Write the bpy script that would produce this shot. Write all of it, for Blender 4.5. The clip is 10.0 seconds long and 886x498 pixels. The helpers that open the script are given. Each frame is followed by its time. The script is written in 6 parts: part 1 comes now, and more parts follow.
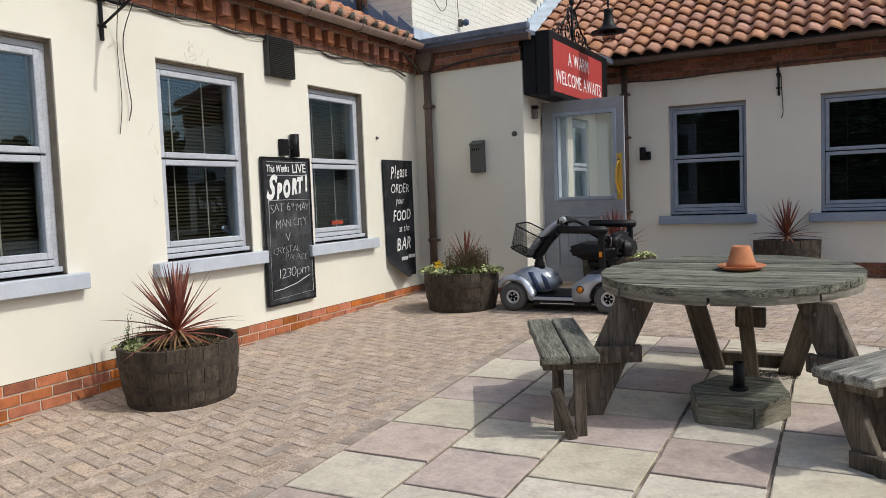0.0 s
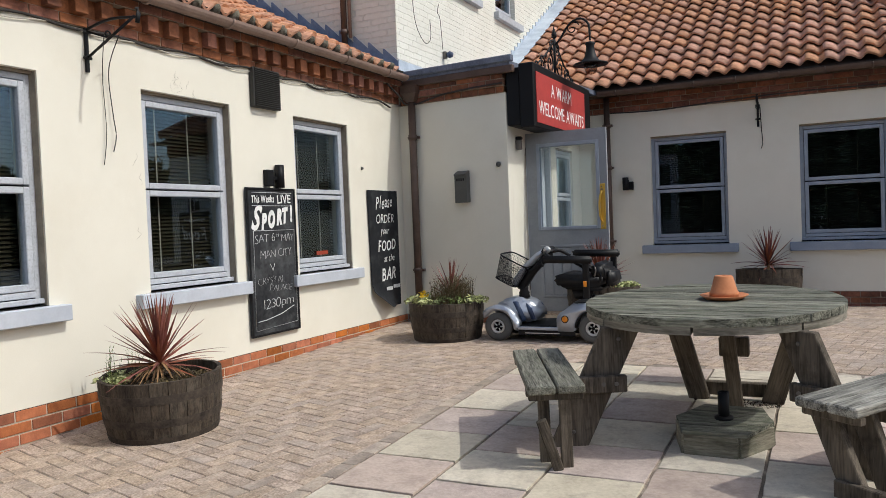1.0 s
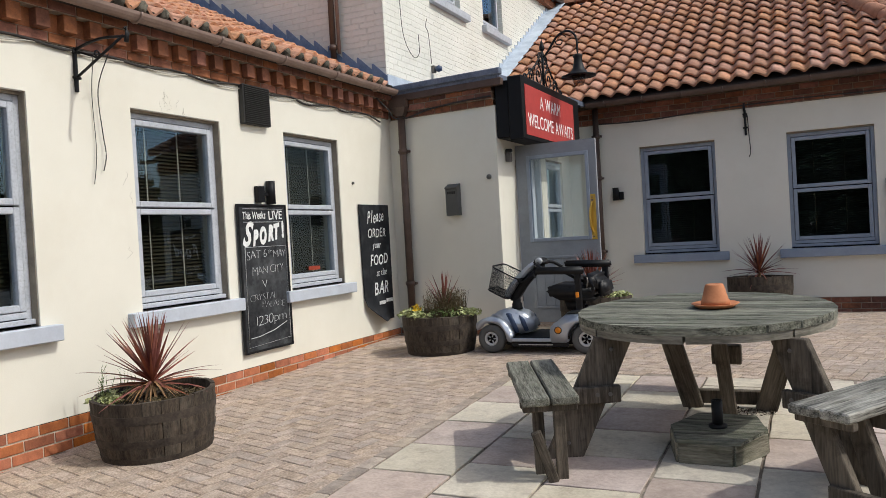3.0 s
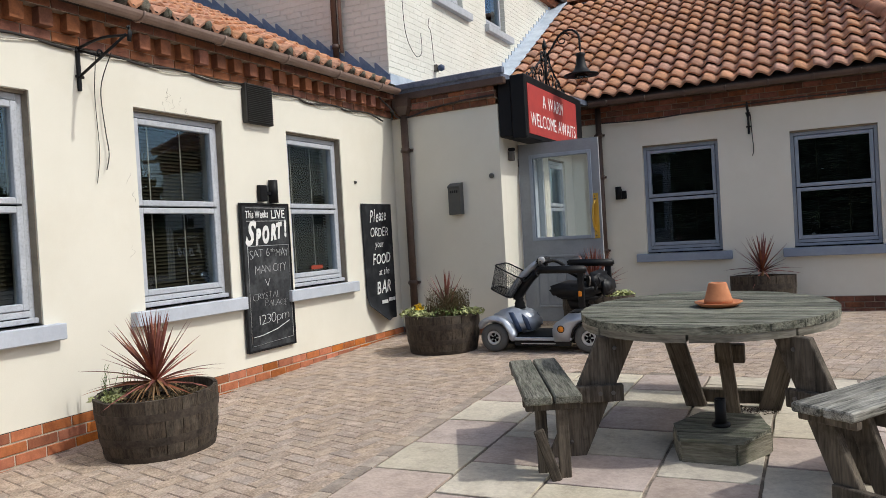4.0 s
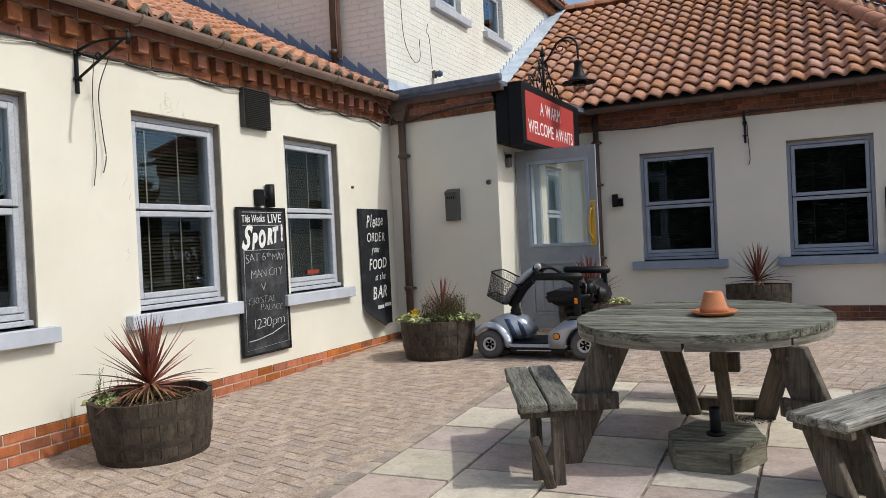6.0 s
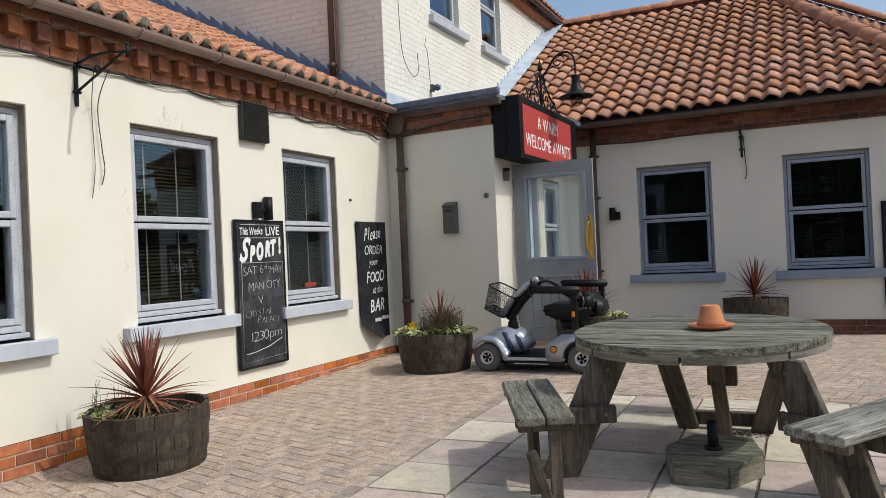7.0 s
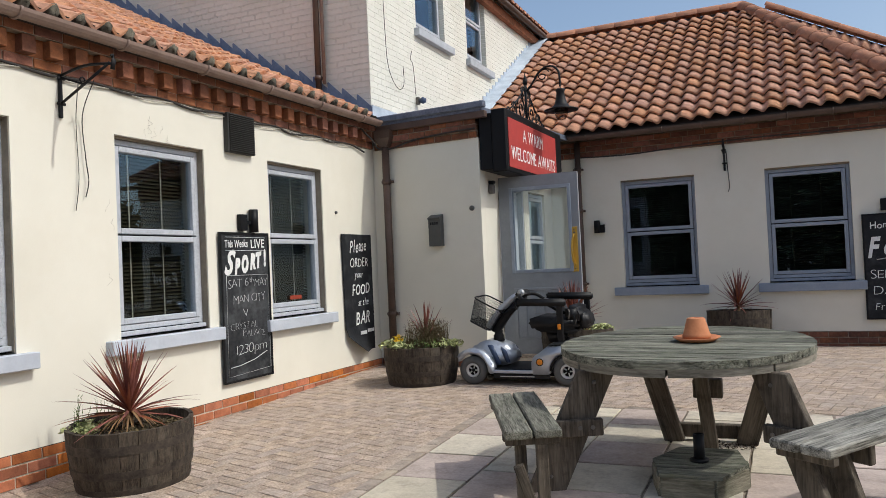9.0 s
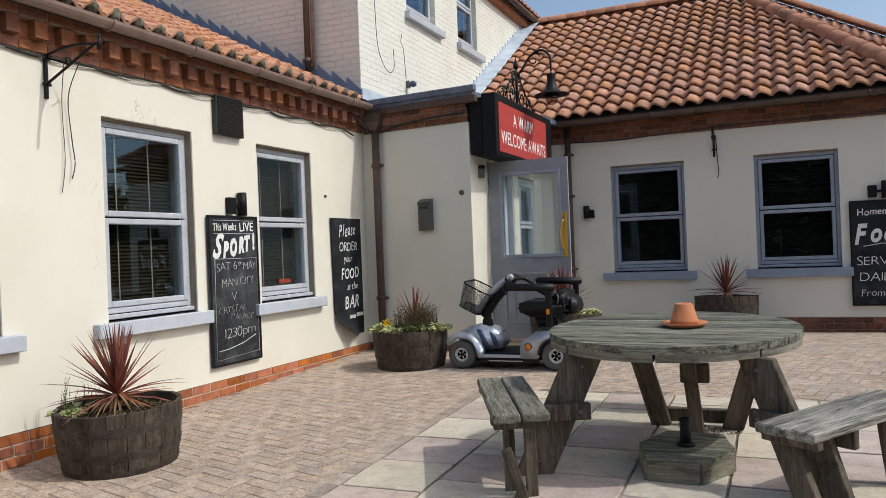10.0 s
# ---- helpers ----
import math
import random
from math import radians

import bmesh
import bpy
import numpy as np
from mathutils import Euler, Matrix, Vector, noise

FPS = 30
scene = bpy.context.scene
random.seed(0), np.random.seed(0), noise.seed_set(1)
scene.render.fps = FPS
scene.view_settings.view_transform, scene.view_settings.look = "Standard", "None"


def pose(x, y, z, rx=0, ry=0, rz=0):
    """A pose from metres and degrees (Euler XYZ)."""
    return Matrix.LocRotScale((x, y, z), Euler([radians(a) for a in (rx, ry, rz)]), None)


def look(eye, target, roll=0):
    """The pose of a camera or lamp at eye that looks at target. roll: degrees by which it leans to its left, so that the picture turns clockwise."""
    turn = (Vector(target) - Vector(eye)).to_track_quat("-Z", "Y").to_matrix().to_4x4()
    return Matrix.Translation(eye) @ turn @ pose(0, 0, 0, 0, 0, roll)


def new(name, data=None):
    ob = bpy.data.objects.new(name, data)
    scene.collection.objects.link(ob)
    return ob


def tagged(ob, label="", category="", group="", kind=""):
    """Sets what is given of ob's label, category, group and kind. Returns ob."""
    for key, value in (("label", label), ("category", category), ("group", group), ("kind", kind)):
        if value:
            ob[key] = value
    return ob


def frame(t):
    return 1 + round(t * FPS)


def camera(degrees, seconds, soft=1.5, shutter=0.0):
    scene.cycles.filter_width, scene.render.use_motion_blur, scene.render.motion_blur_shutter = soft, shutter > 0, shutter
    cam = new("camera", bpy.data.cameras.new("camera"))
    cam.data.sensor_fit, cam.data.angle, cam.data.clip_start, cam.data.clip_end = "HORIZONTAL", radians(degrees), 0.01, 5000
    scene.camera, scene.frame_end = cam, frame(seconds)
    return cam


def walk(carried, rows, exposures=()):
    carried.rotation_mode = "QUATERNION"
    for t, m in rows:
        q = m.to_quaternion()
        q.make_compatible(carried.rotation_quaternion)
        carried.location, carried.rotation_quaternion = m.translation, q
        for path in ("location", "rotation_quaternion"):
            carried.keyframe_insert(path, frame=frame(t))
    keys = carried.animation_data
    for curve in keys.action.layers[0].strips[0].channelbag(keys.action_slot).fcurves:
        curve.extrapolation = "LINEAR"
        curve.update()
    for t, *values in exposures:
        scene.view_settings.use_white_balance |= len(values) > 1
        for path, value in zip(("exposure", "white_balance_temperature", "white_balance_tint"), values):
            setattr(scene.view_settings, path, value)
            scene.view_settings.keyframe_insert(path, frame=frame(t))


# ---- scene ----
cam = camera(59.6, 10.0, soft=0.75)
PATH = [
    (0, (4.649, 0.688, 1.225), (3.726, 2.458, 1.089), -2.2),
    (0.5, (4.651, 0.682, 1.23), (3.753, 2.467, 1.138), -2.2),
    (1, (4.653, 0.678, 1.233), (3.766, 2.47, 1.171), -2.3),
    (1.5, (4.656, 0.672, 1.241), (3.779, 2.469, 1.204), -2.5),
    (2, (4.658, 0.67, 1.239), (3.789, 2.471, 1.217), -2.8),
    (2.5, (4.662, 0.669, 1.239), (3.798, 2.473, 1.211), -3.2),
    (4, (4.659, 0.672, 1.232), (3.785, 2.471, 1.201), -3.3),
    (4.5, (4.658, 0.671, 1.237), (3.785, 2.47, 1.208), -3.3),
    (5, (4.656, 0.672, 1.234), (3.785, 2.472, 1.205), -3.1),
    (6.5, (4.66, 0.667, 1.239), (3.797, 2.472, 1.236), -2.6),
    (7, (4.66, 0.661, 1.24), (3.803, 2.468, 1.255), -2.6),
    (7.5, (4.662, 0.652, 1.254), (3.82, 2.466, 1.282), -2.9),
    (8, (4.66, 0.646, 1.255), (3.836, 2.468, 1.304), -2.7),
    (8.5, (4.647, 0.647, 1.248), (3.826, 2.47, 1.3), -2.5),
    (9, (4.647, 0.654, 1.244), (3.828, 2.478, 1.289), -2.6),
    (9.5, (4.646, 0.657, 1.243), (3.829, 2.483, 1.266), -2.7),
    (10, (4.646, 0.661, 1.243), (3.85, 2.495, 1.247), -2.3),
]
walk(cam, [(t, look(e, g, r)) for t, e, g, r in PATH], [(0, -0.21, 6380, 6), (10, -0.21, 6380, 6)])

# world, sun
SUN = Vector((1.0, 0.13, 1.17)).normalized()
world = bpy.data.worlds.new("world")
scene.world = world
world.use_nodes = True
wn = world.node_tree
sky = wn.nodes.new("ShaderNodeTexSky")
sky.sky_type = "NISHITA"
sky.sun_disc = False
sky.sun_elevation = math.asin(SUN.z)
sky.sun_rotation = math.atan2(SUN.x, SUN.y)
sky.air_density = 0.9
sky.dust_density = 3.0
sky.ozone_density = 0.5
wn.links.new(sky.outputs[0], wn.nodes["Background"].inputs[0])
wn.nodes["Background"].inputs[1].default_value = 0.195
sun_data = bpy.data.lights.new("sun", "SUN")
sun_data.energy = 2.35
sun_data.angle = radians(0.5)
sun_data.color = (1.0, 0.97, 0.925)
sun = new("sun", sun_data)
sun.matrix_world = look(SUN * 30, (0, 0, 0))


# ---- materials ----
def material(name, a, b, scale=6.0, rough=0.8, bump=0.15, fine=60.0, stretch=(1, 1, 1), metal=0.0, vary=0.0, hue=0.0,
             coords="Object", stain=None, stain_scale=1.2, stain_amount=0.5, island=False, spec=0.4, grain=0.35):
    m = bpy.data.materials.new(name)
    m.use_nodes = True
    nt, nodes, link = m.node_tree, m.node_tree.nodes, m.node_tree.links.new
    bsdf = nodes["Principled BSDF"]
    bsdf.inputs["Roughness"].default_value = rough
    bsdf.inputs["Metallic"].default_value = metal
    bsdf.inputs["Specular IOR Level"].default_value = spec
    if coords == "World":
        src = nodes.new("ShaderNodeNewGeometry").outputs["Position"]
    else:
        src = nodes.new("ShaderNodeTexCoord").outputs["Object"]
    info = nodes.new("ShaderNodeObjectInfo")
    rand = info.outputs["Random"]
    if island:
        rand = nodes.new("ShaderNodeNewGeometry").outputs["Random Per Island"]
    if coords != "World":
        shift = nodes.new("ShaderNodeVectorMath")
        shift.operation = "MULTIPLY_ADD"
        comb = nodes.new("ShaderNodeCombineXYZ")
        for k in range(3):
            link(info.outputs["Random"], comb.inputs[k])
        link(comb.outputs[0], shift.inputs[0])
        shift.inputs[1].default_value = (17.0, 23.0, 31.0)
        link(src, shift.inputs[2])
        src = shift.outputs[0]
    mapping = nodes.new("ShaderNodeMapping")
    mapping.inputs["Scale"].default_value = stretch
    link(src, mapping.inputs[0])
    n1 = nodes.new("ShaderNodeTexNoise")
    n1.inputs["Scale"].default_value = scale
    n1.inputs["Detail"].default_value = 5
    n1.inputs["Roughness"].default_value = 0.6
    link(mapping.outputs[0], n1.inputs["Vector"])
    n2 = nodes.new("ShaderNodeTexNoise")
    n2.inputs["Scale"].default_value = fine
    n2.inputs["Detail"].default_value = 3
    link(mapping.outputs[0], n2.inputs["Vector"])
    mixf = nodes.new("ShaderNodeMath")
    mixf.operation = "MULTIPLY_ADD"
    link(n2.outputs["Fac"], mixf.inputs[0])
    mixf.inputs[1].default_value = grain
    half = nodes.new("ShaderNodeMath")
    half.operation = "MULTIPLY_ADD"
    link(n1.outputs["Fac"], half.inputs[0])
    half.inputs[1].default_value = 1.0
    half.inputs[2].default_value = -0.5 * grain
    link(half.outputs[0], mixf.inputs[2])
    ramp = nodes.new("ShaderNodeValToRGB")
    ramp.color_ramp.elements[0].position = 0.3
    ramp.color_ramp.elements[1].position = 0.7
    ramp.color_ramp.elements[0].color = (*a, 1)
    ramp.color_ramp.elements[1].color = (*b, 1)
    link(mixf.outputs[0], ramp.inputs[0])
    col = ramp.outputs[0]
    if stain:
        n3 = nodes.new("ShaderNodeTexNoise")
        n3.inputs["Scale"].default_value = stain_scale
        n3.inputs["Detail"].default_value = 6
        n3.inputs["Roughness"].default_value = 0.7
        link(src, n3.inputs["Vector"])
        r3 = nodes.new("ShaderNodeValToRGB")
        r3.color_ramp.elements[0].position = 0.5
        r3.color_ramp.elements[1].position = 0.72
        r3.color_ramp.elements[1].color = (stain_amount,) * 3 + (1,)
        link(n3.outputs["Fac"], r3.inputs[0])
        mix = nodes.new("ShaderNodeMix")
        mix.data_type = "RGBA"
        link(r3.outputs[0], mix.inputs[0])
        link(col, mix.inputs[6])
        mix.inputs[7].default_value = (*stain, 1)
        col = mix.outputs[2]
    if vary or hue:
        hsv = nodes.new("ShaderNodeHueSaturation")
        mr = nodes.new("ShaderNodeMapRange")
        mr.inputs[3].default_value, mr.inputs[4].default_value = 1 - vary, 1 + vary
        link(rand, mr.inputs[0])
        link(mr.outputs[0], hsv.inputs["Value"])
        if hue:
            frac = nodes.new("ShaderNodeMath")
            frac.operation = "MULTIPLY"
            frac.inputs[1].default_value = 7.31
            link(rand, frac.inputs[0])
            fr = nodes.new("ShaderNodeMath")
            fr.operation = "FRACT"
            link(frac.outputs[0], fr.inputs[0])
            mh = nodes.new("ShaderNodeMapRange")
            mh.inputs[3].default_value, mh.inputs[4].default_value = 0.5 - hue, 0.5 + hue
            link(fr.outputs[0], mh.inputs[0])
            link(mh.outputs[0], hsv.inputs["Hue"])
            ms = nodes.new("ShaderNodeMapRange")
            ms.inputs[3].default_value, ms.inputs[4].default_value = 0.9, 1.1
            link(fr.outputs[0], ms.inputs[0])
            link(ms.outputs[0], hsv.inputs["Saturation"])
        link(col, hsv.inputs["Color"])
        col = hsv.outputs[0]
    link(col, bsdf.inputs["Base Color"])
    if bump:
        b1 = nodes.new("ShaderNodeBump")
        b1.inputs["Strength"].default_value = bump
        b1.inputs["Distance"].default_value = 0.01
        link(mixf.outputs[0], b1.inputs["Height"])
        link(b1.outputs[0], bsdf.inputs["Normal"])
    return m


def plain(name, col, rough=0.5, metal=0.0, spec=0.4):
    return material(name, tuple(c * 0.88 for c in col), tuple(min(1, c * 1.08) for c in col), 9.0, rough, 0.04, 90.0, metal=metal, spec=spec)


def glass_material(name, tint=(0.9, 0.93, 0.93)):
    m = bpy.data.materials.new(name)
    m.use_nodes = True
    nodes, link = m.node_tree.nodes, m.node_tree.links.new
    nodes.remove(nodes["Principled BSDF"])
    out = nodes["Material Output"]
    tr = nodes.new("ShaderNodeBsdfTransparent")
    tr.inputs[0].default_value = (*tint, 1)
    gl = nodes.new("ShaderNodeBsdfGlossy")
    gl.inputs["Roughness"].default_value = 0.01
    # blue put into the gloss so that the reflected sky looks bluer
    gl.inputs["Color"].default_value = (0.60, 0.80, 1.0, 1)
    lw = nodes.new("ShaderNodeLayerWeight")
    pw = nodes.new("ShaderNodeMath")
    pw.operation = "POWER"
    pw.inputs[1].default_value = 5.0
    link(lw.outputs["Facing"], pw.inputs[0])
    fr = nodes.new("ShaderNodeMath")
    fr.operation = "MULTIPLY_ADD"
    fr.inputs[1].default_value, fr.inputs[2].default_value = 0.88, 0.06
    link(pw.outputs[0], fr.inputs[0])
    mix = nodes.new("ShaderNodeMixShader")
    link(fr.outputs[0], mix.inputs[0])
    link(tr.outputs[0], mix.inputs[1])
    link(gl.outputs[0], mix.inputs[2])
    link(mix.outputs[0], out.inputs[0])
    return m


def painted_brick(name, a, b, axis):
    """Painted brickwork of a far wall: courses and joints in the relief only."""
    m = material(name, a, b, 2.0, 0.75, 0.1, 40.0, coords="World", stain=(0.55, 0.5, 0.4), stain_amount=0.25)
    nodes, link = m.node_tree.nodes, m.node_tree.links.new
    bsdf = nodes["Principled BSDF"]
    geo = nodes.new("ShaderNodeNewGeometry")
    sep = nodes.new("ShaderNodeSeparateXYZ")
    comb = nodes.new("ShaderNodeCombineXYZ")
    link(geo.outputs["Position"], sep.inputs[0])
    link(sep.outputs[axis], comb.inputs[0])
    link(sep.outputs[2], comb.inputs[1])
    bt = nodes.new("ShaderNodeTexBrick")
    bt.inputs["Scale"].default_value = 1.0
    bt.inputs["Brick Width"].default_value = 0.225
    bt.inputs["Row Height"].default_value = 0.075
    bt.inputs["Mortar Size"].default_value = 0.009
    bt.inputs["Mortar Smooth"].default_value = 0.4
    bt.inputs["Bias"].default_value = 0.3
    wob = nodes.new("ShaderNodeTexNoise")
    wob.inputs["Scale"].default_value = 9.0
    link(comb.outputs[0], wob.inputs["Vector"])
    add = nodes.new("ShaderNodeVectorMath")
    add.operation = "MULTIPLY_ADD"
    link(wob.outputs["Color"], add.inputs[0])
    add.inputs[1].default_value = (0.03, 0.022, 0.0)
    link(comb.outputs[0], add.inputs[2])
    link(add.outputs[0], bt.inputs["Vector"])
    bp = nodes.new("ShaderNodeBump")
    bp.invert = True
    bp.inputs["Strength"].default_value = 0.75
    bp.inputs["Distance"].default_value = 0.03
    link(bt.outputs["Fac"], bp.inputs["Height"])
    link(nodes["Bump"].outputs[0], bp.inputs["Normal"])
    link(bp.outputs[0], bsdf.inputs["Normal"])
    return m


M_RENDER = material("cream_render", (0.735, 0.705, 0.605), (0.785, 0.755, 0.655), 1.6, 0.85, 0.12, 120.0, coords="World", stain=(0.63, 0.57, 0.45), stain_scale=0.9, stain_amount=0.24)
M_WHITE_X = painted_brick("white_painted_brick_side", (0.73, 0.72, 0.64), (0.79, 0.78, 0.70), 1)
M_WHITE_Y = painted_brick("white_painted_brick_front", (0.73, 0.72, 0.64), (0.79, 0.78, 0.70), 0)
M_BRICK = material("orange_brick", (0.30, 0.095, 0.036), (0.49, 0.165, 0.062), 14, 0.85, 0.4, 110.0, vary=0.32, hue=0.006)
M_BRICK_RED = material("red_brick", (0.10, 0.040, 0.025), (0.27, 0.105, 0.06), 14, 0.85, 0.4, 110.0, vary=0.45, hue=0.006)
M_MORTAR = material("mortar", (0.50, 0.45, 0.36), (0.60, 0.54, 0.44), 12, 0.95, 0.3, 140.0, coords="World")
M_MORTAR_DARK = material("dark_mortar", (0.15, 0.115, 0.085), (0.34, 0.27, 0.20), 12, 0.95, 0.3, 140.0, coords="World")
M_TILE = material("clay_pantile", (0.42, 0.20, 0.115), (0.60, 0.325, 0.205), 7, 0.8, 0.25, 70.0, vary=0.14, hue=0.004, stain=(0.13, 0.085, 0.055), stain_scale=9, stain_amount=0.55)
M_TILE_W = material("clay_pantile_joined", (0.42, 0.20, 0.115), (0.60, 0.325, 0.205), 7, 0.8, 0.25, 70.0, vary=0.14, hue=0.004, stain=(0.13, 0.085, 0.055), stain_scale=9, stain_amount=0.55, coords="World", island=True)
M_RIDGE = material("clay_ridge", (0.34, 0.15, 0.085), (0.48, 0.225, 0.135), 6, 0.8, 0.2, 60.0, vary=0.15, stain=(0.16, 0.12, 0.08), stain_scale=4, stain_amount=0.5)
M_FELT = plain("dark_underlay", (0.05, 0.04, 0.035), 0.9)
M_LEAD = material("lead_sheet", (0.10, 0.12, 0.165), (0.20, 0.23, 0.29), 5, 0.55, 0.1, 40.0, metal=0.3, coords="World")
# lead whose base colour carries the blue of the reflected sky
M_LEAD_BLUE = material("sky_tinted_lead_sheet", (0.15, 0.20, 0.30), (0.25, 0.31, 0.42), 5, 0.5, 0.1, 40.0, metal=0.2, coords="World")
M_LEAD_WHITE = material("whitened_lead", (0.36, 0.43, 0.52), (0.55, 0.62, 0.70), 4, 0.6, 0.1, 40.0, coords="World")
M_MOSS = material("mossy_mortar", (0.07, 0.062, 0.045), (0.21, 0.19, 0.145), 22, 0.95, 0.6, 120.0, vary=0.3)
# one brown plastic twice: darker for runs in shade, paler for the sunlit gutter
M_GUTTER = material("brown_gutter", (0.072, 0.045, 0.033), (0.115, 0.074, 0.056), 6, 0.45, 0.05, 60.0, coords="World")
M_GUTTER_PALE = material("pale_brown_gutter", (0.22, 0.15, 0.12), (0.30, 0.215, 0.175), 6, 0.5, 0.05, 60.0, coords="World")
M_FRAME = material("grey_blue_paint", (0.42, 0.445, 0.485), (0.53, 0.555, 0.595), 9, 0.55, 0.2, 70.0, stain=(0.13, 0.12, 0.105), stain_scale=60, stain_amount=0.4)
# darker copy of the M_FRAME paint, shade put into its colour
M_FRAME_B = material("shaded_grey_blue_paint", (0.25, 0.285, 0.34), (0.32, 0.36, 0.42), 9, 0.5, 0.06, 70.0)
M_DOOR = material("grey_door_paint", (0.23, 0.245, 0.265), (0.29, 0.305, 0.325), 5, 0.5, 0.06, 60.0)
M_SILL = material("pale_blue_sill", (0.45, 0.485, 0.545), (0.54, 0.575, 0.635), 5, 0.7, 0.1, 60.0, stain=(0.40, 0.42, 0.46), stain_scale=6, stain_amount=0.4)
# darker copy of M_SILL for the wall in shade
M_SILL_B = material("shaded_blue_sill", (0.24, 0.28, 0.35), (0.30, 0.345, 0.42), 5, 0.7, 0.1, 60.0)
# brown of seals and cracks, also painted for the shade in window reveals
M_REVEAL = material("reveal_seal", (0.20, 0.17, 0.13), (0.30, 0.26, 0.2), 8, 0.8, 0.1)
M_GLASS = glass_material("window_glass")
# near-black base colour imitates rooms that no light reaches
M_DARK = plain("unlit_room_black", (0.012, 0.010, 0.009), 0.9, 0, 0.1)
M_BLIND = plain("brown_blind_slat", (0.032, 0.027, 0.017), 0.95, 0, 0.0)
M_TAPE = plain("pale_blind_tape", (0.30, 0.27, 0.21), 0.8)
M_BLACK = plain("black_paint", (0.008, 0.008, 0.009), 0.5, 0, 0.2)
M_VENT = plain("dark_grey_vent_paint", (0.032, 0.031, 0.029), 0.6)
M_BLACKIRON = plain("black_iron", (0.009, 0.009, 0.010), 0.55, 0.0, 0.25)
M_CHALK = material("chalkboard", (0.010, 0.011, 0.013), (0.024, 0.026, 0.03), 3.5, 0.7, 0.05, 30.0, stain=(0.095, 0.10, 0.105), stain_scale=4, stain_amount=0.5, spec=0.2)
M_CHALKDUST = material("smeared_chalkboard", (0.014, 0.015, 0.017), (0.05, 0.053, 0.057), 2.5, 0.75, 0.05, 25.0, stain=(0.13, 0.135, 0.14), stain_scale=3, stain_amount=0.7, spec=0.2, grain=0.6)
M_CHALKFRAME = plain("black_board_frame", (0.009, 0.009, 0.010), 0.6, 0, 0.2)
M_WHITE = plain("white_chalk_paint", (0.80, 0.80, 0.78), 0.8)
M_CHALKLINE = material("chalk_line", (0.42, 0.43, 0.43), (0.70, 0.71, 0.71), 40, 0.95, 0.1, 160.0)
M_RED = plain("red_sign_panel", (0.44, 0.058, 0.052), 0.45)
M_STAVE = material("weathered_oak_stave", (0.020, 0.015, 0.010), (0.090, 0.068, 0.048), 5, 0.85, 0.6, 30.0, stretch=(6, 6, 1.2), vary=0.15, grain=0.6, stain=(0.16, 0.14, 0.11), stain_scale=5, stain_amount=0.5)
M_HOOP = material("rusted_hoop", (0.022, 0.017, 0.013), (0.085, 0.066, 0.05), 14, 0.8, 0.2, 70.0, metal=0.1, coords="World")
M_SOIL = material("dark_soil", (0.025, 0.017, 0.011), (0.075, 0.05, 0.033), 30, 0.95, 0.8, 120.0, coords="World")
M_CORDY = material("purple_spike_leaf", (0.13, 0.038, 0.028), (0.29, 0.10, 0.062), 8, 0.5, 0.1, 60.0, vary=0.3, hue=0.012)
M_DEADLEAF = material("dry_leaf", (0.26, 0.15, 0.07), (0.42, 0.25, 0.12), 8, 0.8, 0.1, 60.0, vary=0.2)
M_LEAF = material("green_leaf", (0.07, 0.12, 0.03), (0.16, 0.22, 0.06), 12, 0.6, 0.1, vary=0.3, island=True, coords="World")
M_LEAFPALE = material("variegated_leaf", (0.26, 0.30, 0.09), (0.52, 0.54, 0.28), 12, 0.6, 0.1, vary=0.25, island=True, coords="World")
M_HEATH = material("brown_heather", (0.05, 0.036, 0.018), (0.14, 0.105, 0.045), 12, 0.8, 0.1, vary=0.3, island=True, coords="World")
M_YELLOW = plain("yellow_petal", (0.80, 0.55, 0.03), 0.6)
M_WOOD = material("grey_weathered_wood", (0.026, 0.027, 0.018), (0.265, 0.262, 0.205), 4, 0.85, 0.8, 20.0, stretch=(0.6, 7, 7), vary=0.35, grain=0.7, stain=(0.10, 0.12, 0.07), stain_scale=6, stain_amount=0.5)
# orange brick darkened in its base colour to imitate shade under the gutter
M_BRICK_EAVE = material("shaded_eaves_brick", (0.135, 0.052, 0.030), (0.27, 0.105, 0.056), 14, 0.85, 0.3, 110.0, vary=0.3, hue=0.006)
M_WOODLEG = material("brown_weathered_wood", (0.040, 0.031, 0.022), (0.185, 0.152, 0.115), 3, 0.85, 0.5, 20.0, stretch=(6, 6, 0.5), vary=0.25, grain=0.55, stain=(0.022, 0.015, 0.010), stain_scale=8, stain_amount=0.75)
M_BASEWOOD = material("mossy_grey_wood", (0.085, 0.077, 0.052), (0.27, 0.25, 0.19), 4, 0.85, 0.5, 24.0, stretch=(6, 6, 0.7), vary=0.15, grain=0.6, stain=(0.10, 0.11, 0.06), stain_scale=6, stain_amount=0.6)
M_RIMWOOD = material("layered_rim_wood", (0.13, 0.118, 0.09), (0.36, 0.33, 0.27), 3, 0.85, 0.3, 14.0, stretch=(1.2, 1.2, 9), vary=0.2, grain=0.5, stain=(0.10, 0.11, 0.06), stain_scale=6, stain_amount=0.5)
M_TERRA = material("terracotta", (0.45, 0.165, 0.068), (0.56, 0.225, 0.10), 8, 0.8, 0.1, 80.0, coords="World")
M_SLAB = material("sandstone_slab", (0.47, 0.42, 0.33), (0.61, 0.55, 0.445), 5, 0.85, 0.5, 45.0, vary=0.13, hue=0.003, stain=(0.27, 0.22, 0.185), stain_scale=8, stain_amount=0.6, grain=0.6)
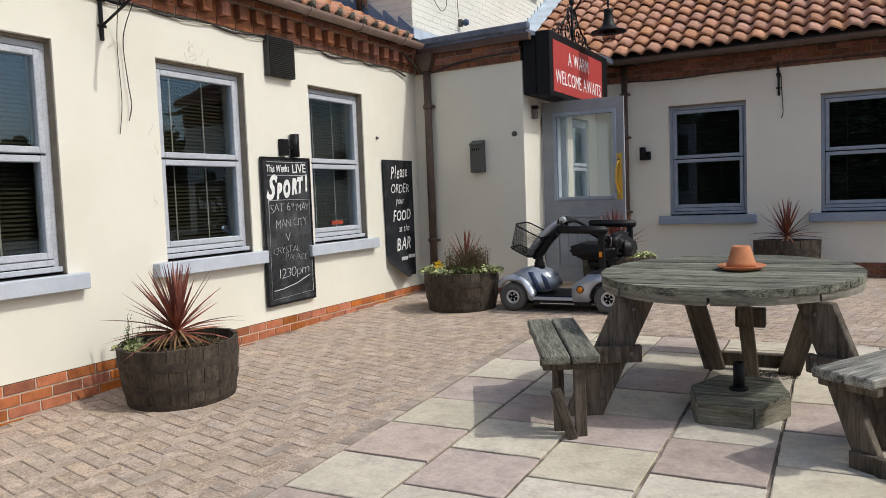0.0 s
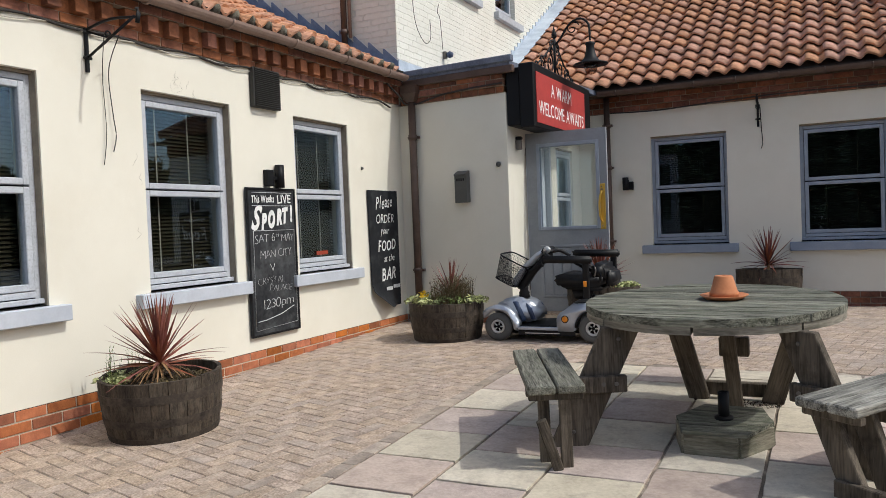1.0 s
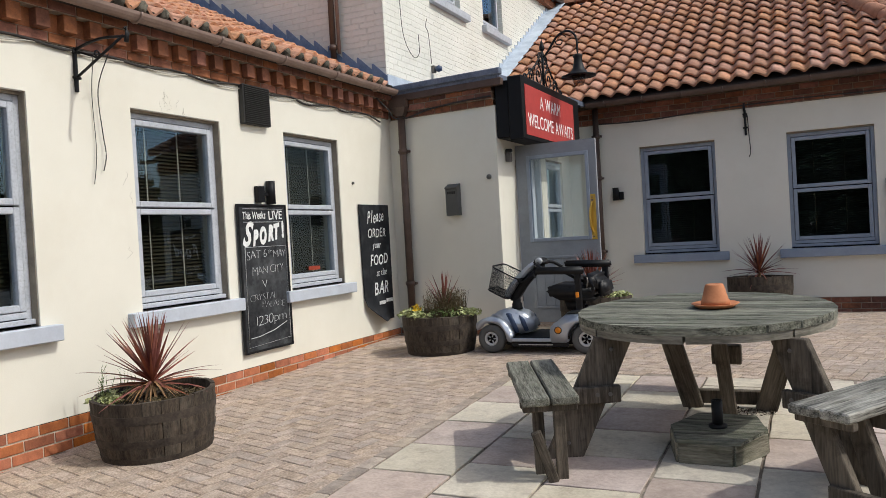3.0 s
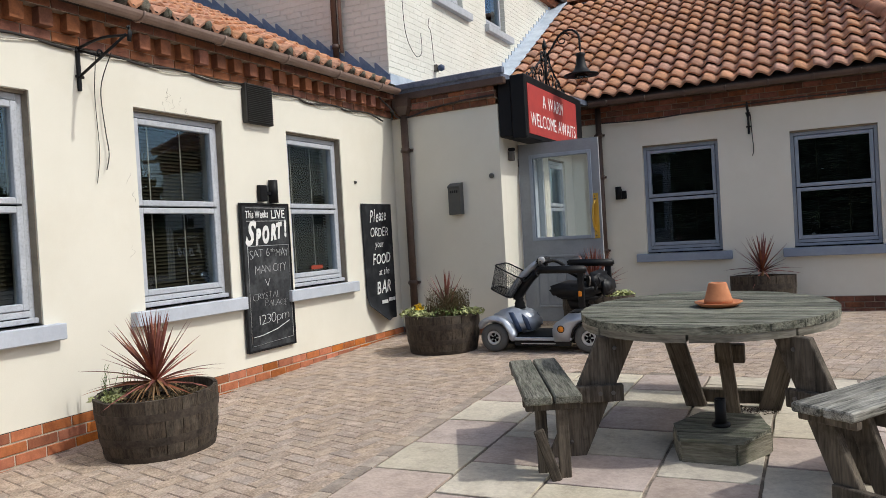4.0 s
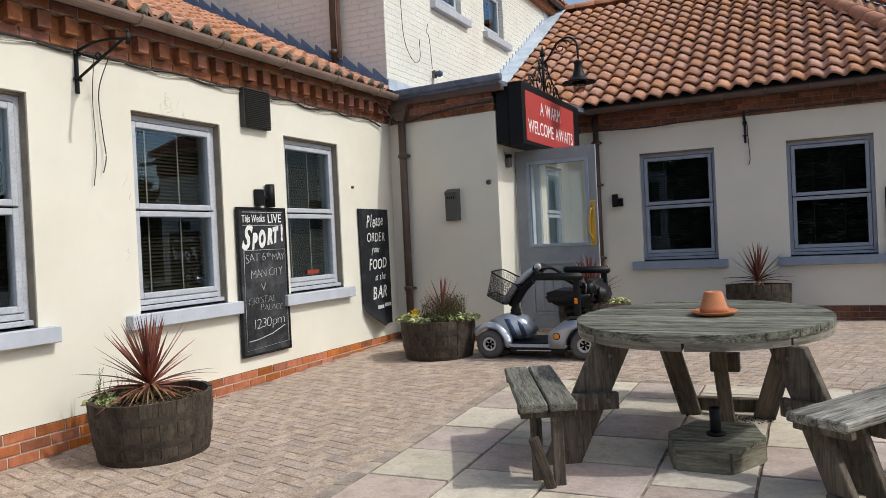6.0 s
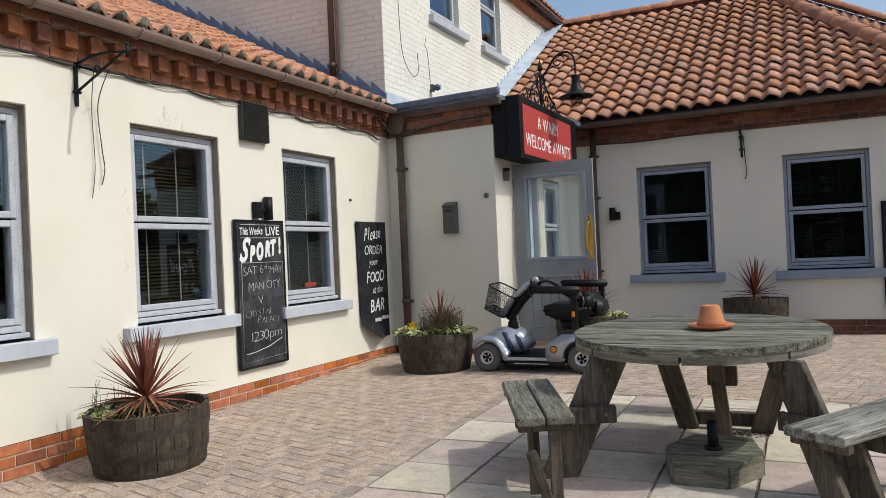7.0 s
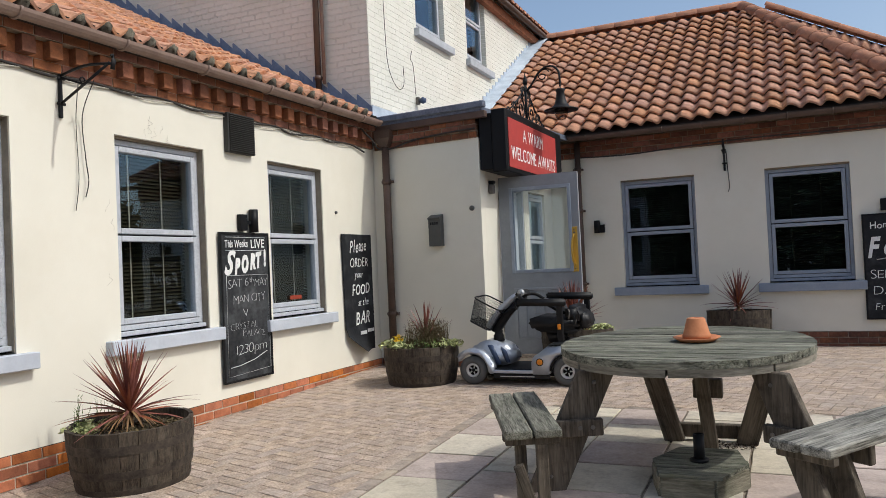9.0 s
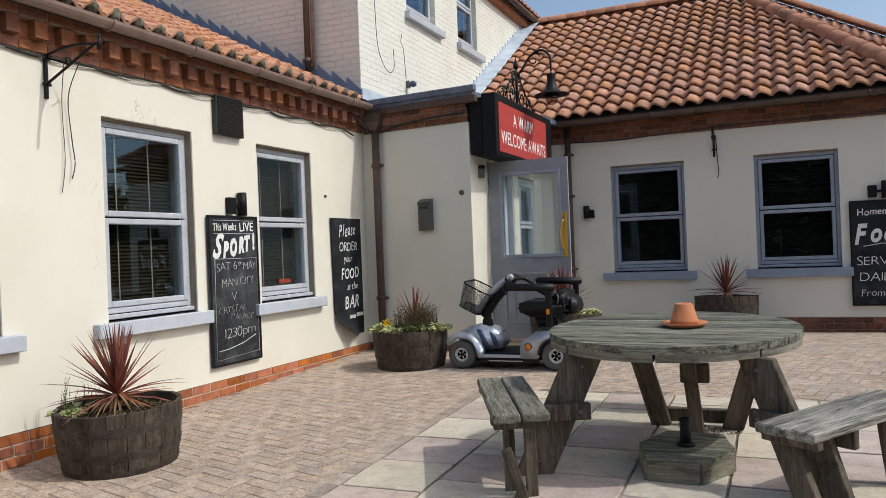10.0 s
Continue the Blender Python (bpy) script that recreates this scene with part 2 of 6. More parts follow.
M_SLAB_PINK = material("pink_sandstone_slab", (0.39, 0.315, 0.272), (0.53, 0.44, 0.385), 5, 0.85, 0.5, 45.0, vary=0.13, hue=0.004, stain=(0.25, 0.195, 0.17), stain_scale=8, stain_amount=0.6, grain=0.6)
M_PAVER = material("clay_block", (0.28, 0.214, 0.163), (0.545, 0.432, 0.342), 9, 0.9, 0.6, 75.0, vary=0.07, hue=0.004, grain=1.1, stain=(0.34, 0.295, 0.255), stain_scale=3, stain_amount=0.65)
M_PAVER_EDGE = material("stained_block", (0.24, 0.195, 0.16), (0.45, 0.375, 0.30), 9, 0.9, 0.5, 90.0, vary=0.15, hue=0.004, grain=0.6)
M_PAVER_W = material("clay_block_joined", (0.28, 0.214, 0.163), (0.545, 0.432, 0.342), 9, 0.9, 0.6, 75.0, vary=0.07, hue=0.004, grain=1.1, stain=(0.34, 0.295, 0.255), stain_scale=1.3, stain_amount=0.65, coords="World", island=True)
M_JOINT = material("sandy_joint", (0.12, 0.098, 0.078), (0.28, 0.23, 0.185), 3, 0.95, 0.3, 120.0, coords="World", stain=(0.54, 0.465, 0.375), stain_scale=3.0, stain_amount=0.9)
M_JOINTDARK = material("dark_joint", (0.013, 0.011, 0.009), (0.04, 0.034, 0.028), 9, 0.95, 0.3, 120.0, coords="World")
M_SILVER = material("silver_blue_body", (0.41, 0.445, 0.505), (0.49, 0.525, 0.585), 3, 0.28, 0.0, 60.0, metal=0.45, spec=0.6)
M_NAVY = plain("blue_trim", (0.05, 0.075, 0.14), 0.3)
M_RUBBER = plain("grey_tyre", (0.12, 0.118, 0.112), 0.85, 0, 0.2)
M_PLASTIC = plain("black_plastic", (0.009, 0.009, 0.010), 0.5, 0, 0.25)
M_VINYL = plain("black_vinyl", (0.010, 0.010, 0.011), 0.45, 0, 0.25)
M_RIM = plain("pale_wheel_rim", (0.62, 0.62, 0.62), 0.35, 0.5)
M_STICKER = plain("dull_red_notice", (0.30, 0.045, 0.02), 0.6)
M_ORANGE = plain("orange_lens", (0.80, 0.27, 0.02), 0.3)
M_BRASS = plain("brass", (0.62, 0.40, 0.08), 0.3, 0.8)
M_LAMPGLASS = glass_material("lamp_glass", (0.60, 0.50, 0.42))
M_GREYBOX = plain("dark_grey_box", (0.085, 0.085, 0.08), 0.5)
M_CABLE = plain("dark_cable", (0.035, 0.03, 0.027), 0.7)
M_PALECABLE = plain("pale_cable", (0.50, 0.47, 0.40), 0.7)
M_STEEL = plain("dull_steel", (0.16, 0.145, 0.13), 0.55, 0.4)
M_FARWALL = material("opposite_brick", (0.085, 0.055, 0.042), (0.13, 0.085, 0.062), 3, 0.9, 0.2, 40, coords="World")
M_HEDGE = material("dark_hedge", (0.035, 0.05, 0.02), (0.08, 0.10, 0.045), 4, 0.9, 0.6, 20, coords="World")
M_ASPHALT = material("yard_surface", (0.20, 0.16, 0.135), (0.30, 0.245, 0.205), 3, 0.95, 0.3, 80, coords="World")


# ---- mesh helpers ----
def box(bm, x0, x1, y0, y1, z0, z1, bevel=0.0):
    r = bmesh.ops.create_cube(bm, size=1.0, matrix=Matrix.LocRotScale(((x0 + x1) / 2, (y0 + y1) / 2, (z0 + z1) / 2), None, (abs(x1 - x0), abs(y1 - y0), abs(z1 - z0))))
    if bevel:
        edges = list({e for v in r["verts"] for e in v.link_edges})
        bmesh.ops.bevel(bm, geom=edges, offset=bevel, segments=1, affect="EDGES")
    return r


def boxm(bm, m, sx, sy, sz, bevel=0.0):
    r = bmesh.ops.create_cube(bm, size=1.0, matrix=m @ Matrix.Diagonal((sx, sy, sz, 1)))
    if bevel:
        edges = list({e for v in r["verts"] for e in v.link_edges})
        bmesh.ops.bevel(bm, geom=edges, offset=bevel, segments=1, affect="EDGES")


def newbox(*a, bevel=0.0):
    bm = bmesh.new()
    box(bm, *a, bevel=bevel)
    return bm


def prism(bm, pts, z0, z1):
    """A polygon in x, y raised from z0 to z1."""
    lo = [bm.verts.new((x, y, z0)) for x, y in pts]
    hi = [bm.verts.new((x, y, z1)) for x, y in pts]
    n = len(pts)
    bm.faces.new(hi)
    bm.faces.new(lo[::-1])
    for i in range(n):
        bm.faces.new((lo[i], lo[(i + 1) % n], hi[(i + 1) % n], hi[i]))


def lathe(bm, prof, seg=24, m=None, caps=True, smooth=True):
    """A turned shape from (radius, height) pairs about z."""
    m = m or Matrix()
    rings = []
    for r, z in prof:
        rings.append([bm.verts.new(m @ Vector((r * math.cos(2 * math.pi * i / seg), r * math.sin(2 * math.pi * i / seg), z))) for i in range(seg)])
    for a, b in zip(rings, rings[1:]):
        for i in range(seg):
            f = bm.faces.new((a[i], a[(i + 1) % seg], b[(i + 1) % seg], b[i]))
            f.smooth = smooth
    for ring, flip in ((rings[0], True), (rings[-1], False)):
        if caps and (ring[0].co - ring[seg // 2].co).length > 1e-4:
            bm.faces.new(ring[::-1] if flip else ring)


def tube(bm, pts, r, seg=8, r1=None):
    """A round bar along a line of points."""
    pts = [Vector(p) for p in pts]
    rings = []
    for i, p in enumerate(pts):
        d = (pts[min(i + 1, len(pts) - 1)] - pts[max(i - 1, 0)]).normalized()
        q = d.to_track_quat("Z", "Y")
        rad = r if r1 is None else r + (r1 - r) * i / (len(pts) - 1)
        rings.append([bm.verts.new(p + q @ Vector((rad * math.cos(2 * math.pi * k / seg), rad * math.sin(2 * math.pi * k / seg), 0))) for k in range(seg)])
    for a, b in zip(rings, rings[1:]):
        for k in range(seg):
            f = bm.faces.new((a[k], a[(k + 1) % seg], b[(k + 1) % seg], b[k]))
            f.smooth = True
    bm.faces.new(rings[0][::-1])
    bm.faces.new(rings[-1])


def newtube(pts, r, seg=8):
    bm = bmesh.new()
    tube(bm, pts, r, seg)
    return bm


def curve_pts(pts, n=8):
    """A smooth line through the points."""
    pts = [Vector(p) for p in pts]
    out = []
    for i in range(len(pts) - 1):
        p0, p1, p2, p3 = pts[max(i - 1, 0)], pts[i], pts[i + 1], pts[min(i + 2, len(pts) - 1)]
        for k in range(n):
            t = k / n
            out.append(0.5 * ((2 * p1) + (p2 - p0) * t + (2 * p0 - 5 * p1 + 4 * p2 - p3) * t * t + (3 * p1 - p0 - 3 * p2 + p3) * t ** 3))
    return out + [pts[-1]]


def to_mesh(name, bm):
    me = bpy.data.meshes.new(name)
    bmesh.ops.recalc_face_normals(bm, faces=bm.faces)
    bm.to_mesh(me)
    bm.free()
    return me


def part(name, bm, mat, parent=None, label="", m=None):
    me = bm if isinstance(bm, bpy.types.Mesh) else to_mesh(name, bm)
    if not me.materials:
        me.materials.append(mat)
    ob = new(name, me)
    if parent is not None:
        ob.parent = parent
    if m is not None:
        ob.matrix_basis = m
    if label:
        ob["label"] = label
    return ob


def thing(name, label, category, m=None, group="", kind=""):
    ob = new(name)
    ob.empty_display_size = 0.1
    if m is not None:
        ob.matrix_basis = m
    return tagged(ob, label, category, group, kind)


def solid(name, bm, mat, label, category, kind="structure", m=None, group=""):
    return tagged(part(name, bm, mat, None, "", m), label, category, group, kind)


def words(name, text, size, mat, parent, m, bold=0.0, shear=0.0, depth=0.001):
    """Lettering as a thin mesh, centred on m."""
    cu = bpy.data.curves.new(name, "FONT")
    cu.body, cu.size, cu.shear, cu.offset, cu.extrude = text, size, shear, bold, depth
    cu.align_x, cu.align_y = "CENTER", "CENTER"
    cu.resolution_u = 3
    tmp = bpy.data.objects.new(name, cu)
    scene.collection.objects.link(tmp)
    bpy.context.view_layer.update()
    me = bpy.data.meshes.new_from_object(tmp.evaluated_get(bpy.context.evaluated_depsgraph_get()))
    bpy.data.objects.remove(tmp)
    me.materials.clear()
    return part(name, me, mat, parent, "", m)


def lettering(text, size, mat, parent, m, bold=0.0, shear=0.0, width=1.0, loose=0.0, seed=1):
    """A line of single letters, centred on m and fitted to a width; loose: how uneven the hand is."""
    rng = random.Random(text + str(seed))
    row, x = [], 0.0
    for ch in text:
        if ch == " ":
            x += 0.30 * size
            continue
        ob = words("letter", ch, size, mat, parent, Matrix(), bold, shear)
        xs = [v.co.x for v in ob.data.vertices]
        lo, hi = min(xs), max(xs)
        row.append((ob, x - lo))
        x += hi - lo + (0.10 - 0.05 * loose) * size
    x -= (0.10 - 0.05 * loose) * size
    k = width / x
    for ob, ox in row:
        turn = Matrix.Rotation(radians(rng.uniform(-5, 5) * loose), 4, "Z")
        grow = 1 + rng.uniform(-0.10, 0.10) * loose
        ob.matrix_basis = m @ Matrix.Translation(((ox - x / 2) * k, rng.uniform(-0.05, 0.05) * size * loose, 0)) @ turn @ Matrix.Diagonal((k, grow, 1, 1))


GY = (-40, -2, 3.6, 5.75, 7.8, 8.9, 10, 11.74, 90)
GZ = (-0.25, -0.25, -0.085, -0.005, 0.05, 0.075, 0.06, 0.0, 0.0)


def gz(y):
    return float(np.interp(y, GY, GZ))


def gslope(y):
    return math.atan2(gz(y + 0.05) - gz(y - 0.05), 0.1)


def wall(name, frame_m, u0, u1, z0, z1, thick, holes, mat, label):
    """A wall in its own u, z plane (outer face at depth 0, body behind it) with real openings."""
    us = sorted({u0, u1, *[h[0] for h in holes], *[h[1] for h in holes]})
    zs = sorted({z0, z1, *[h[2] for h in holes], *[h[3] for h in holes]})
    full = [[not any(h[0] <= (us[i] + us[i + 1]) / 2 <= h[1] and h[2] <= (zs[j] + zs[j + 1]) / 2 <= h[3] for h in holes) for j in range(len(zs) - 1)] for i in range(len(us) - 1)]
    bm = bmesh.new()
    cache = {}

    def v(u, d, z):
        k = (round(u, 4), d, round(z, 4))
        if k not in cache:
            cache[k] = bm.verts.new((u, d, z))
        return cache[k]

    def is_full(i, j):
        return 0 <= i < len(us) - 1 and 0 <= j < len(zs) - 1 and full[i][j]
    for i in range(len(us) - 1):
        for j in range(len(zs) - 1):
            if not full[i][j]:
                continue
            a, b, c, d = us[i], us[i + 1], zs[j], zs[j + 1]
            bm.faces.new((v(a, 0, c), v(b, 0, c), v(b, 0, d), v(a, 0, d)))
            bm.faces.new((v(a, thick, c), v(a, thick, d), v(b, thick, d), v(b, thick, c)))
            for ok, p, q in ((is_full(i - 1, j), (a, c), (a, d)), (is_full(i + 1, j), (b, c), (b, d)), (is_full(i, j - 1), (a, c), (b, c)), (is_full(i, j + 1), (a, d), (b, d))):
                if not ok:
                    bm.faces.new((v(p[0], 0, p[1]), v(q[0], 0, q[1]), v(q[0], thick, q[1]), v(p[0], thick, p[1])))
    return solid(name, bm, mat, label, "wall", "structure", frame_m)


# wall planes: u along the wall, depth into the wall, z up
WEST = Matrix(((0, -1, 0, 0), (1, 0, 0, 0), (0, 0, 1, 0), (0, 0, 0, 1)))          # outer face x = 0, u = y
NORTH = Matrix(((1, 0, 0, 0), (0, 1, 0, 11.74), (0, 0, 1, 0), (0, 0, 0, 1)))      # outer face y = 11.74, u = x
PORCH = Matrix.Translation((0, 9.02, 0)) @ Matrix.Rotation(math.atan2(-0.14, 1.46), 4, "Z")   # a little askew, from (0, 9.02) to (1.46, 8.88)
PORCH_TOP = PORCH @ Matrix.Translation((0, -8.88, 0))
PSIDE = Matrix(((0, -1, 0, 1.46), (1, 0, 0, 0), (0, 0, 1, 0), (0, 0, 0, 1)))      # outer face x = 1.46, u = y
MFRONT = Matrix(((1, 0, 0, 0), (0, 1, 0, 9.03), (0, 0, 1, 0), (0, 0, 0, 1)))      # outer face y = 9.03, u = x
MSIDE = Matrix(((0, -1, 0, 0), (1, 0, 0, 0), (0, 0, 1, 0), (0, 0, 0, 1)))         # outer face x = 0, upper storey


# ---- large structure ----
bm = bmesh.new()
xs = (-300, -40, -8, 0, 8, 40, 300)
ys = (-300, -40, -2, 3.6, 5.75, 7.8, 8.9, 10, 11.74, 90, 400)
grid = [[bm.verts.new((x, y, gz(y) - 0.02)) for y in ys] for x in xs]
for i in range(len(xs) - 1):
    for j in range(len(ys) - 1):
        bm.faces.new((grid[i][j], grid[i + 1][j], grid[i + 1][j + 1], grid[i][j + 1]))
ground = solid("ground", bm, M_ASPHALT, "brown yard ground that runs out to the horizon", "ground")

HEAD, OPEN_B = 2.363, 0.80
W_WIN = [(3.15, 4.125), (4.995, 5.975), (6.88, 7.835)]
N_WIN = [(2.480, 3.49), (4.378, 5.383)]
wall("wall_west", WEST, 1.2, 9.3, 0.157, 2.715, 0.28, [(a, b, OPEN_B, HEAD) for a, b in W_WIN], M_RENDER, "cream painted rendered wall with three window openings")
wall("wall_north", NORTH, 1.2, 6.42, 0.19, 2.72, 0.28, [(a, b, OPEN_B + 0.03, HEAD - 0.015) for a, b in N_WIN], M_RENDER, "cream painted rendered wall with two window openings")
wall("wall_porch", PORCH, 0.0, 1.46, 0.157, 2.70, 0.12, [], M_RENDER, "cream painted rendered porch wall")
wall("wall_porch_side", PSIDE, 9.0, 11.74, 0.05, 2.70, 0.2, [(9.46, 10.42, 0.05, 2.25), (10.62, 11.36, 0.86, 2.2)], M_RENDER, "cream painted porch side wall with the doorway")
wall("wall_main_front", MFRONT, -9, -0.004, 2.5, 6.6, 0.25, [], M_WHITE_Y, "cream painted brick wall of the upper storey")
wall("wall_main_side", MSIDE, 9.034, 24, 2.6, 5.72, 0.25, [(10.42, 11.42, 4.6, 6.0), (12.32, 13.2, 4.6, 6.0)], M_WHITE_X, "white painted brick side wall of the upper storey")


def bricks(parent_name, label, frame_m, runs, proud, mat, length=0.215, high=0.065, deep=0.1, pitch=0.225, joint_d=0.006, mortar=None):
    """Courses of single bricks over a mortar bed. runs: (u0, u1, z0, offset)."""
    base = thing(parent_name, label, "brickwork", frame_m, kind="structure")
    u0, u1 = min(r[0] for r in runs), max(r[1] for r in runs)
    z0, z1 = min(r[2] for r in runs) - 0.005, max(r[2] for r in runs) + high + 0.005
    part("mortar_bed", newbox(u0, u1, -proud + joint_d, 0.1, z0, z1), mortar or M_MORTAR, base)
    me = to_mesh("brick", newbox(-length / 2, length / 2, 0, deep, 0, high, bevel=0.003))
    me.materials.append(mat)
    rng = random.Random(parent_name)
    for a, b, z, off in runs:
        u = a + off * pitch
        while u < b + pitch * 0.5:
            lo, hi = max(u - length / 2, a), min(u + length / 2, b)
            if hi - lo > 0.03:
                part("brick", me, mat, base, "", Matrix.Translation(((lo + hi) / 2, -proud - rng.uniform(0, 0.003), z)) @ Matrix.Diagonal(((hi - lo) / length, 1, 1, 1)))
            u += pitch
    return base


# plinths
bricks("plinth_west", "orange brick plinth course under a cream wall", WEST, [(1.2, 9.0, 0.088, 0.2), (1.2, 9.0, 0.012, 0.7), (1.2, 6.2, -0.064, 0.3), (1.2, 4.2, -0.14, 0.8)], 0.012, M_BRICK)
bricks("plinth_porch", "dark red brick plinth of the porch", PORCH, [(0.02, 1.45, 0.088, 0.2), (0.02, 1.45, 0.012, 0.7)], 0.012, M_BRICK_RED, mortar=M_MORTAR_DARK)
bricks("plinth_north", "dark red brick plinth of the far wall", NORTH, [(1.5, 6.43, 0.118, 0.2), (1.5, 6.43, 0.042, 0.7), (1.5, 6.43, -0.034, 0.2)], 0.012, M_BRICK_RED, mortar=M_MORTAR_DARK)


# black strip drawn in for the shadow below the render's lower edge
solid("drip_west", newbox(1.2, 9.0, -0.010, 0.05, 0.1535, 0.1568), M_BLACK, "black strip imitating the shadow line under the render", "trim", "structure", WEST)


# corbelled eaves: plain course, toothed course, plain course
def eaves(name, label, frame_m, u0, u1, z0, mat, teeth):
    bricks(name, label, frame_m, [(u0, u1, z0, 0.3)], 0.02, mat, mortar=M_MORTAR_DARK)
    base2 = thing(name, label, "brickwork", frame_m, kind="structure")
    part("mortar_bed", newbox(u0, u1, -0.015, 0.1, z0 + 0.07, z0 + 0.27), mat if teeth else M_MORTAR_DARK, base2)
    me = to_mesh("brick", newbox(-0.052, 0.052, 0, 0.12, 0, 0.118, bevel=0.003))
    me.materials.append(mat)
    if teeth:
        u = u0 + 0.06
        while u < u1 - 0.04:
            part("brick", me, mat, base2, "", Matrix.Translation((u, -0.085, z0 + 0.076)))
            u += 0.212
        bricks(name, label, frame_m, [(u0, u1, z0 + 0.203, 0.1)], 0.095, mat, mortar=M_MORTAR_DARK)
    else:
        bricks(name, label, frame_m, [(u0, u1, z0 + 0.077, 0.8), (u0, u1, z0 + 0.153, 0.1)], 0.045, mat, joint_d=0.006, mortar=M_MORTAR_DARK)


eaves("eaves_brickwork", "orange brick eaves course with toothed corbels, colour darkened for shade", WEST, 1.2, 8.98, 2.722, M_BRICK_EAVE, True)
eaves("eaves_brickwork", "dark red brick band under the flat porch roof", PORCH, 0.04, 1.45, 2.705, M_BRICK_RED, False)
eaves("eaves_brickwork", "dark red brick band under the far eaves", NORTH, 1.5, 6.43, 2.73, M_BRICK_RED, False)


# roofs
def pantile():
    bm = bmesh.new()
    n, w, length = 10, 0.235, 0.40
    rows = []
    for y, lift in ((0.0, 0.056), (length, 0.0)):
        row = []
        for k in range(n + 1):
            a = 2 * math.pi * (k / n) * 1.06
            row.append(bm.verts.new((w * k / n, y, lift + 0.031 * math.sin(a) + 0.007 * math.sin(2 * a + 0.6))))
        rows.append(row)
    lip = [bm.verts.new((v.co.x, 0.0, v.co.z - 0.026)) for v in rows[0]]
    under = [bm.verts.new((v.co.x, 0.07, v.co.z - 0.034)) for v in rows[0]]
    for k in range(n):
        f = bm.faces.new((rows[0][k], rows[0][k + 1], rows[1][k + 1], rows[1][k]))
        f.smooth = True
        bm.faces.new((lip[k], lip[k + 1], rows[0][k + 1], rows[0][k]))
        bm.faces.new((under[k], under[k + 1], lip[k + 1], lip[k]))
    return bm


def tiled_roof(name, label, m, width, length, inside, near):
    """Pantiles laid on a slope; m: eave corner, x along the eave, y up the slope. near(i, j): a tile of its own, else joined."""
    roof = thing(name, label, "roof", m, kind="structure")
    me = to_mesh("tile", pantile())
    me.materials.append(M_TILE)
    src = [v.co.copy() for v in me.vertices]
    polys = [tuple(p.vertices) for p in me.polygons]
    verts, faces = [], []
    rng = random.Random(name)
    cols, rows = int(width / 0.222), int(length / 0.335)
    for i in range(cols):
        for j in range(rows):
            x, y = i * 0.222, j * 0.335
            if not inside(x + 0.11, y + 0.17):
                continue
            mm = Matrix.Translation((x + rng.uniform(-0.004, 0.004), y + rng.uniform(-0.008, 0.008), 0.03 + rng.uniform(0, 0.006))) @ Matrix.Rotation(rng.uniform(-0.012, 0.012), 4, "Z")
            if near(i, j):
                part("tile", me, M_TILE, roof, "", mm)
            else:
                k = len(verts)
                verts += [mm @ c for c in src]
                faces += [tuple(k + q for q in p) for p in polys]
    if verts:
        jm = bpy.data.meshes.new("tiles")
        jm.from_pydata([tuple(c) for c in verts], [], faces)
        for p in jm.polygons:
            p.use_smooth = True
        tagged(part("tiles", jm, M_TILE_W, roof), kind="stuff")
    return roof


def slope_frame(corner, along, up):
    a, u = Vector(along).normalized(), Vector(up).normalized()
    n = a.cross(u)
    return Matrix(((a.x, u.x, n.x, corner[0]), (a.y, u.y, n.y, corner[1]), (a.z, u.z, n.z, corner[2]), (0, 0, 0, 1)))


# west wing roof: eave at x = 0.14, rises towards -x, ends at the main building's front
WS = 0.50
m_west = slope_frame((0.13, 1.2, 3.035), (0, 1, 0), (-1, 0, WS))
roof_w = tiled_roof("roof_west", "orange clay pantile roof of the low wing", m_west, 7.75, 6.4, lambda x, y: True, lambda i, j: j < 3)
part("underlay", newbox(0, 7.82, 0.0, 7.0, -0.06, 0.0), M_FELT, roof_w)
part("eave_mortar", newbox(0, 7.75, 0.012, 0.06, 0.0, 0.062), M_JOINTDARK, roof_w, "mossy grey mortar under the eave tiles")
rm = random.Random(15)
for k in range(34):
    bm = bmesh.new()
    lathe(bm, [(0.0001, -0.03), (0.034, -0.024), (0.046, 0.0), (0.040, 0.02), (0.0001, 0.028)], 9)
    for v in bm.verts:
        v.co *= rm.uniform(0.82, 1.18)
        v.co.y *= 1.15
    part("mortar_plug", bm, M_MOSS, roof_w, "grey mossy mortar in a tile mouth", Matrix.Translation((0.058 + k * 0.222 + rm.uniform(-0.01, 0.01), 0.012, 0.068)) @ Matrix.Rotation(math.pi / 2, 4, "X"))
# north wing roof: eave at y = 11.45, hipped end
RIDGE_X, EAVE_Y, EAVE_Z, RUN, HIP, RISE = 4.04, 11.47, 3.02, 4.85, 2.27, 2.82
PITCH = math.atan2(RISE, RUN)
m_north = slope_frame((0.02, EAVE_Y, EAVE_Z), (1, 0, 0), (0, math.cos(PITCH), math.sin(PITCH)))
LEN = RUN / math.cos(PITCH)
roof_n = tiled_roof("roof_north", "orange clay pantile hipped roof with dark weathering", m_north, 6.4, LEN,
                    lambda x, y: x < RIDGE_X - 0.02 + HIP * (1 - y / LEN) + 0.05, lambda i, j: 7 <= i < 29 and j < 13)
bm = bmesh.new()
pts = [(0, 0), (RIDGE_X - 0.02 + HIP, 0), (RIDGE_X - 0.02, LEN), (0, LEN)]
prism(bm, pts, -0.06, 0.0)
part("underlay", bm, M_FELT, roof_n)
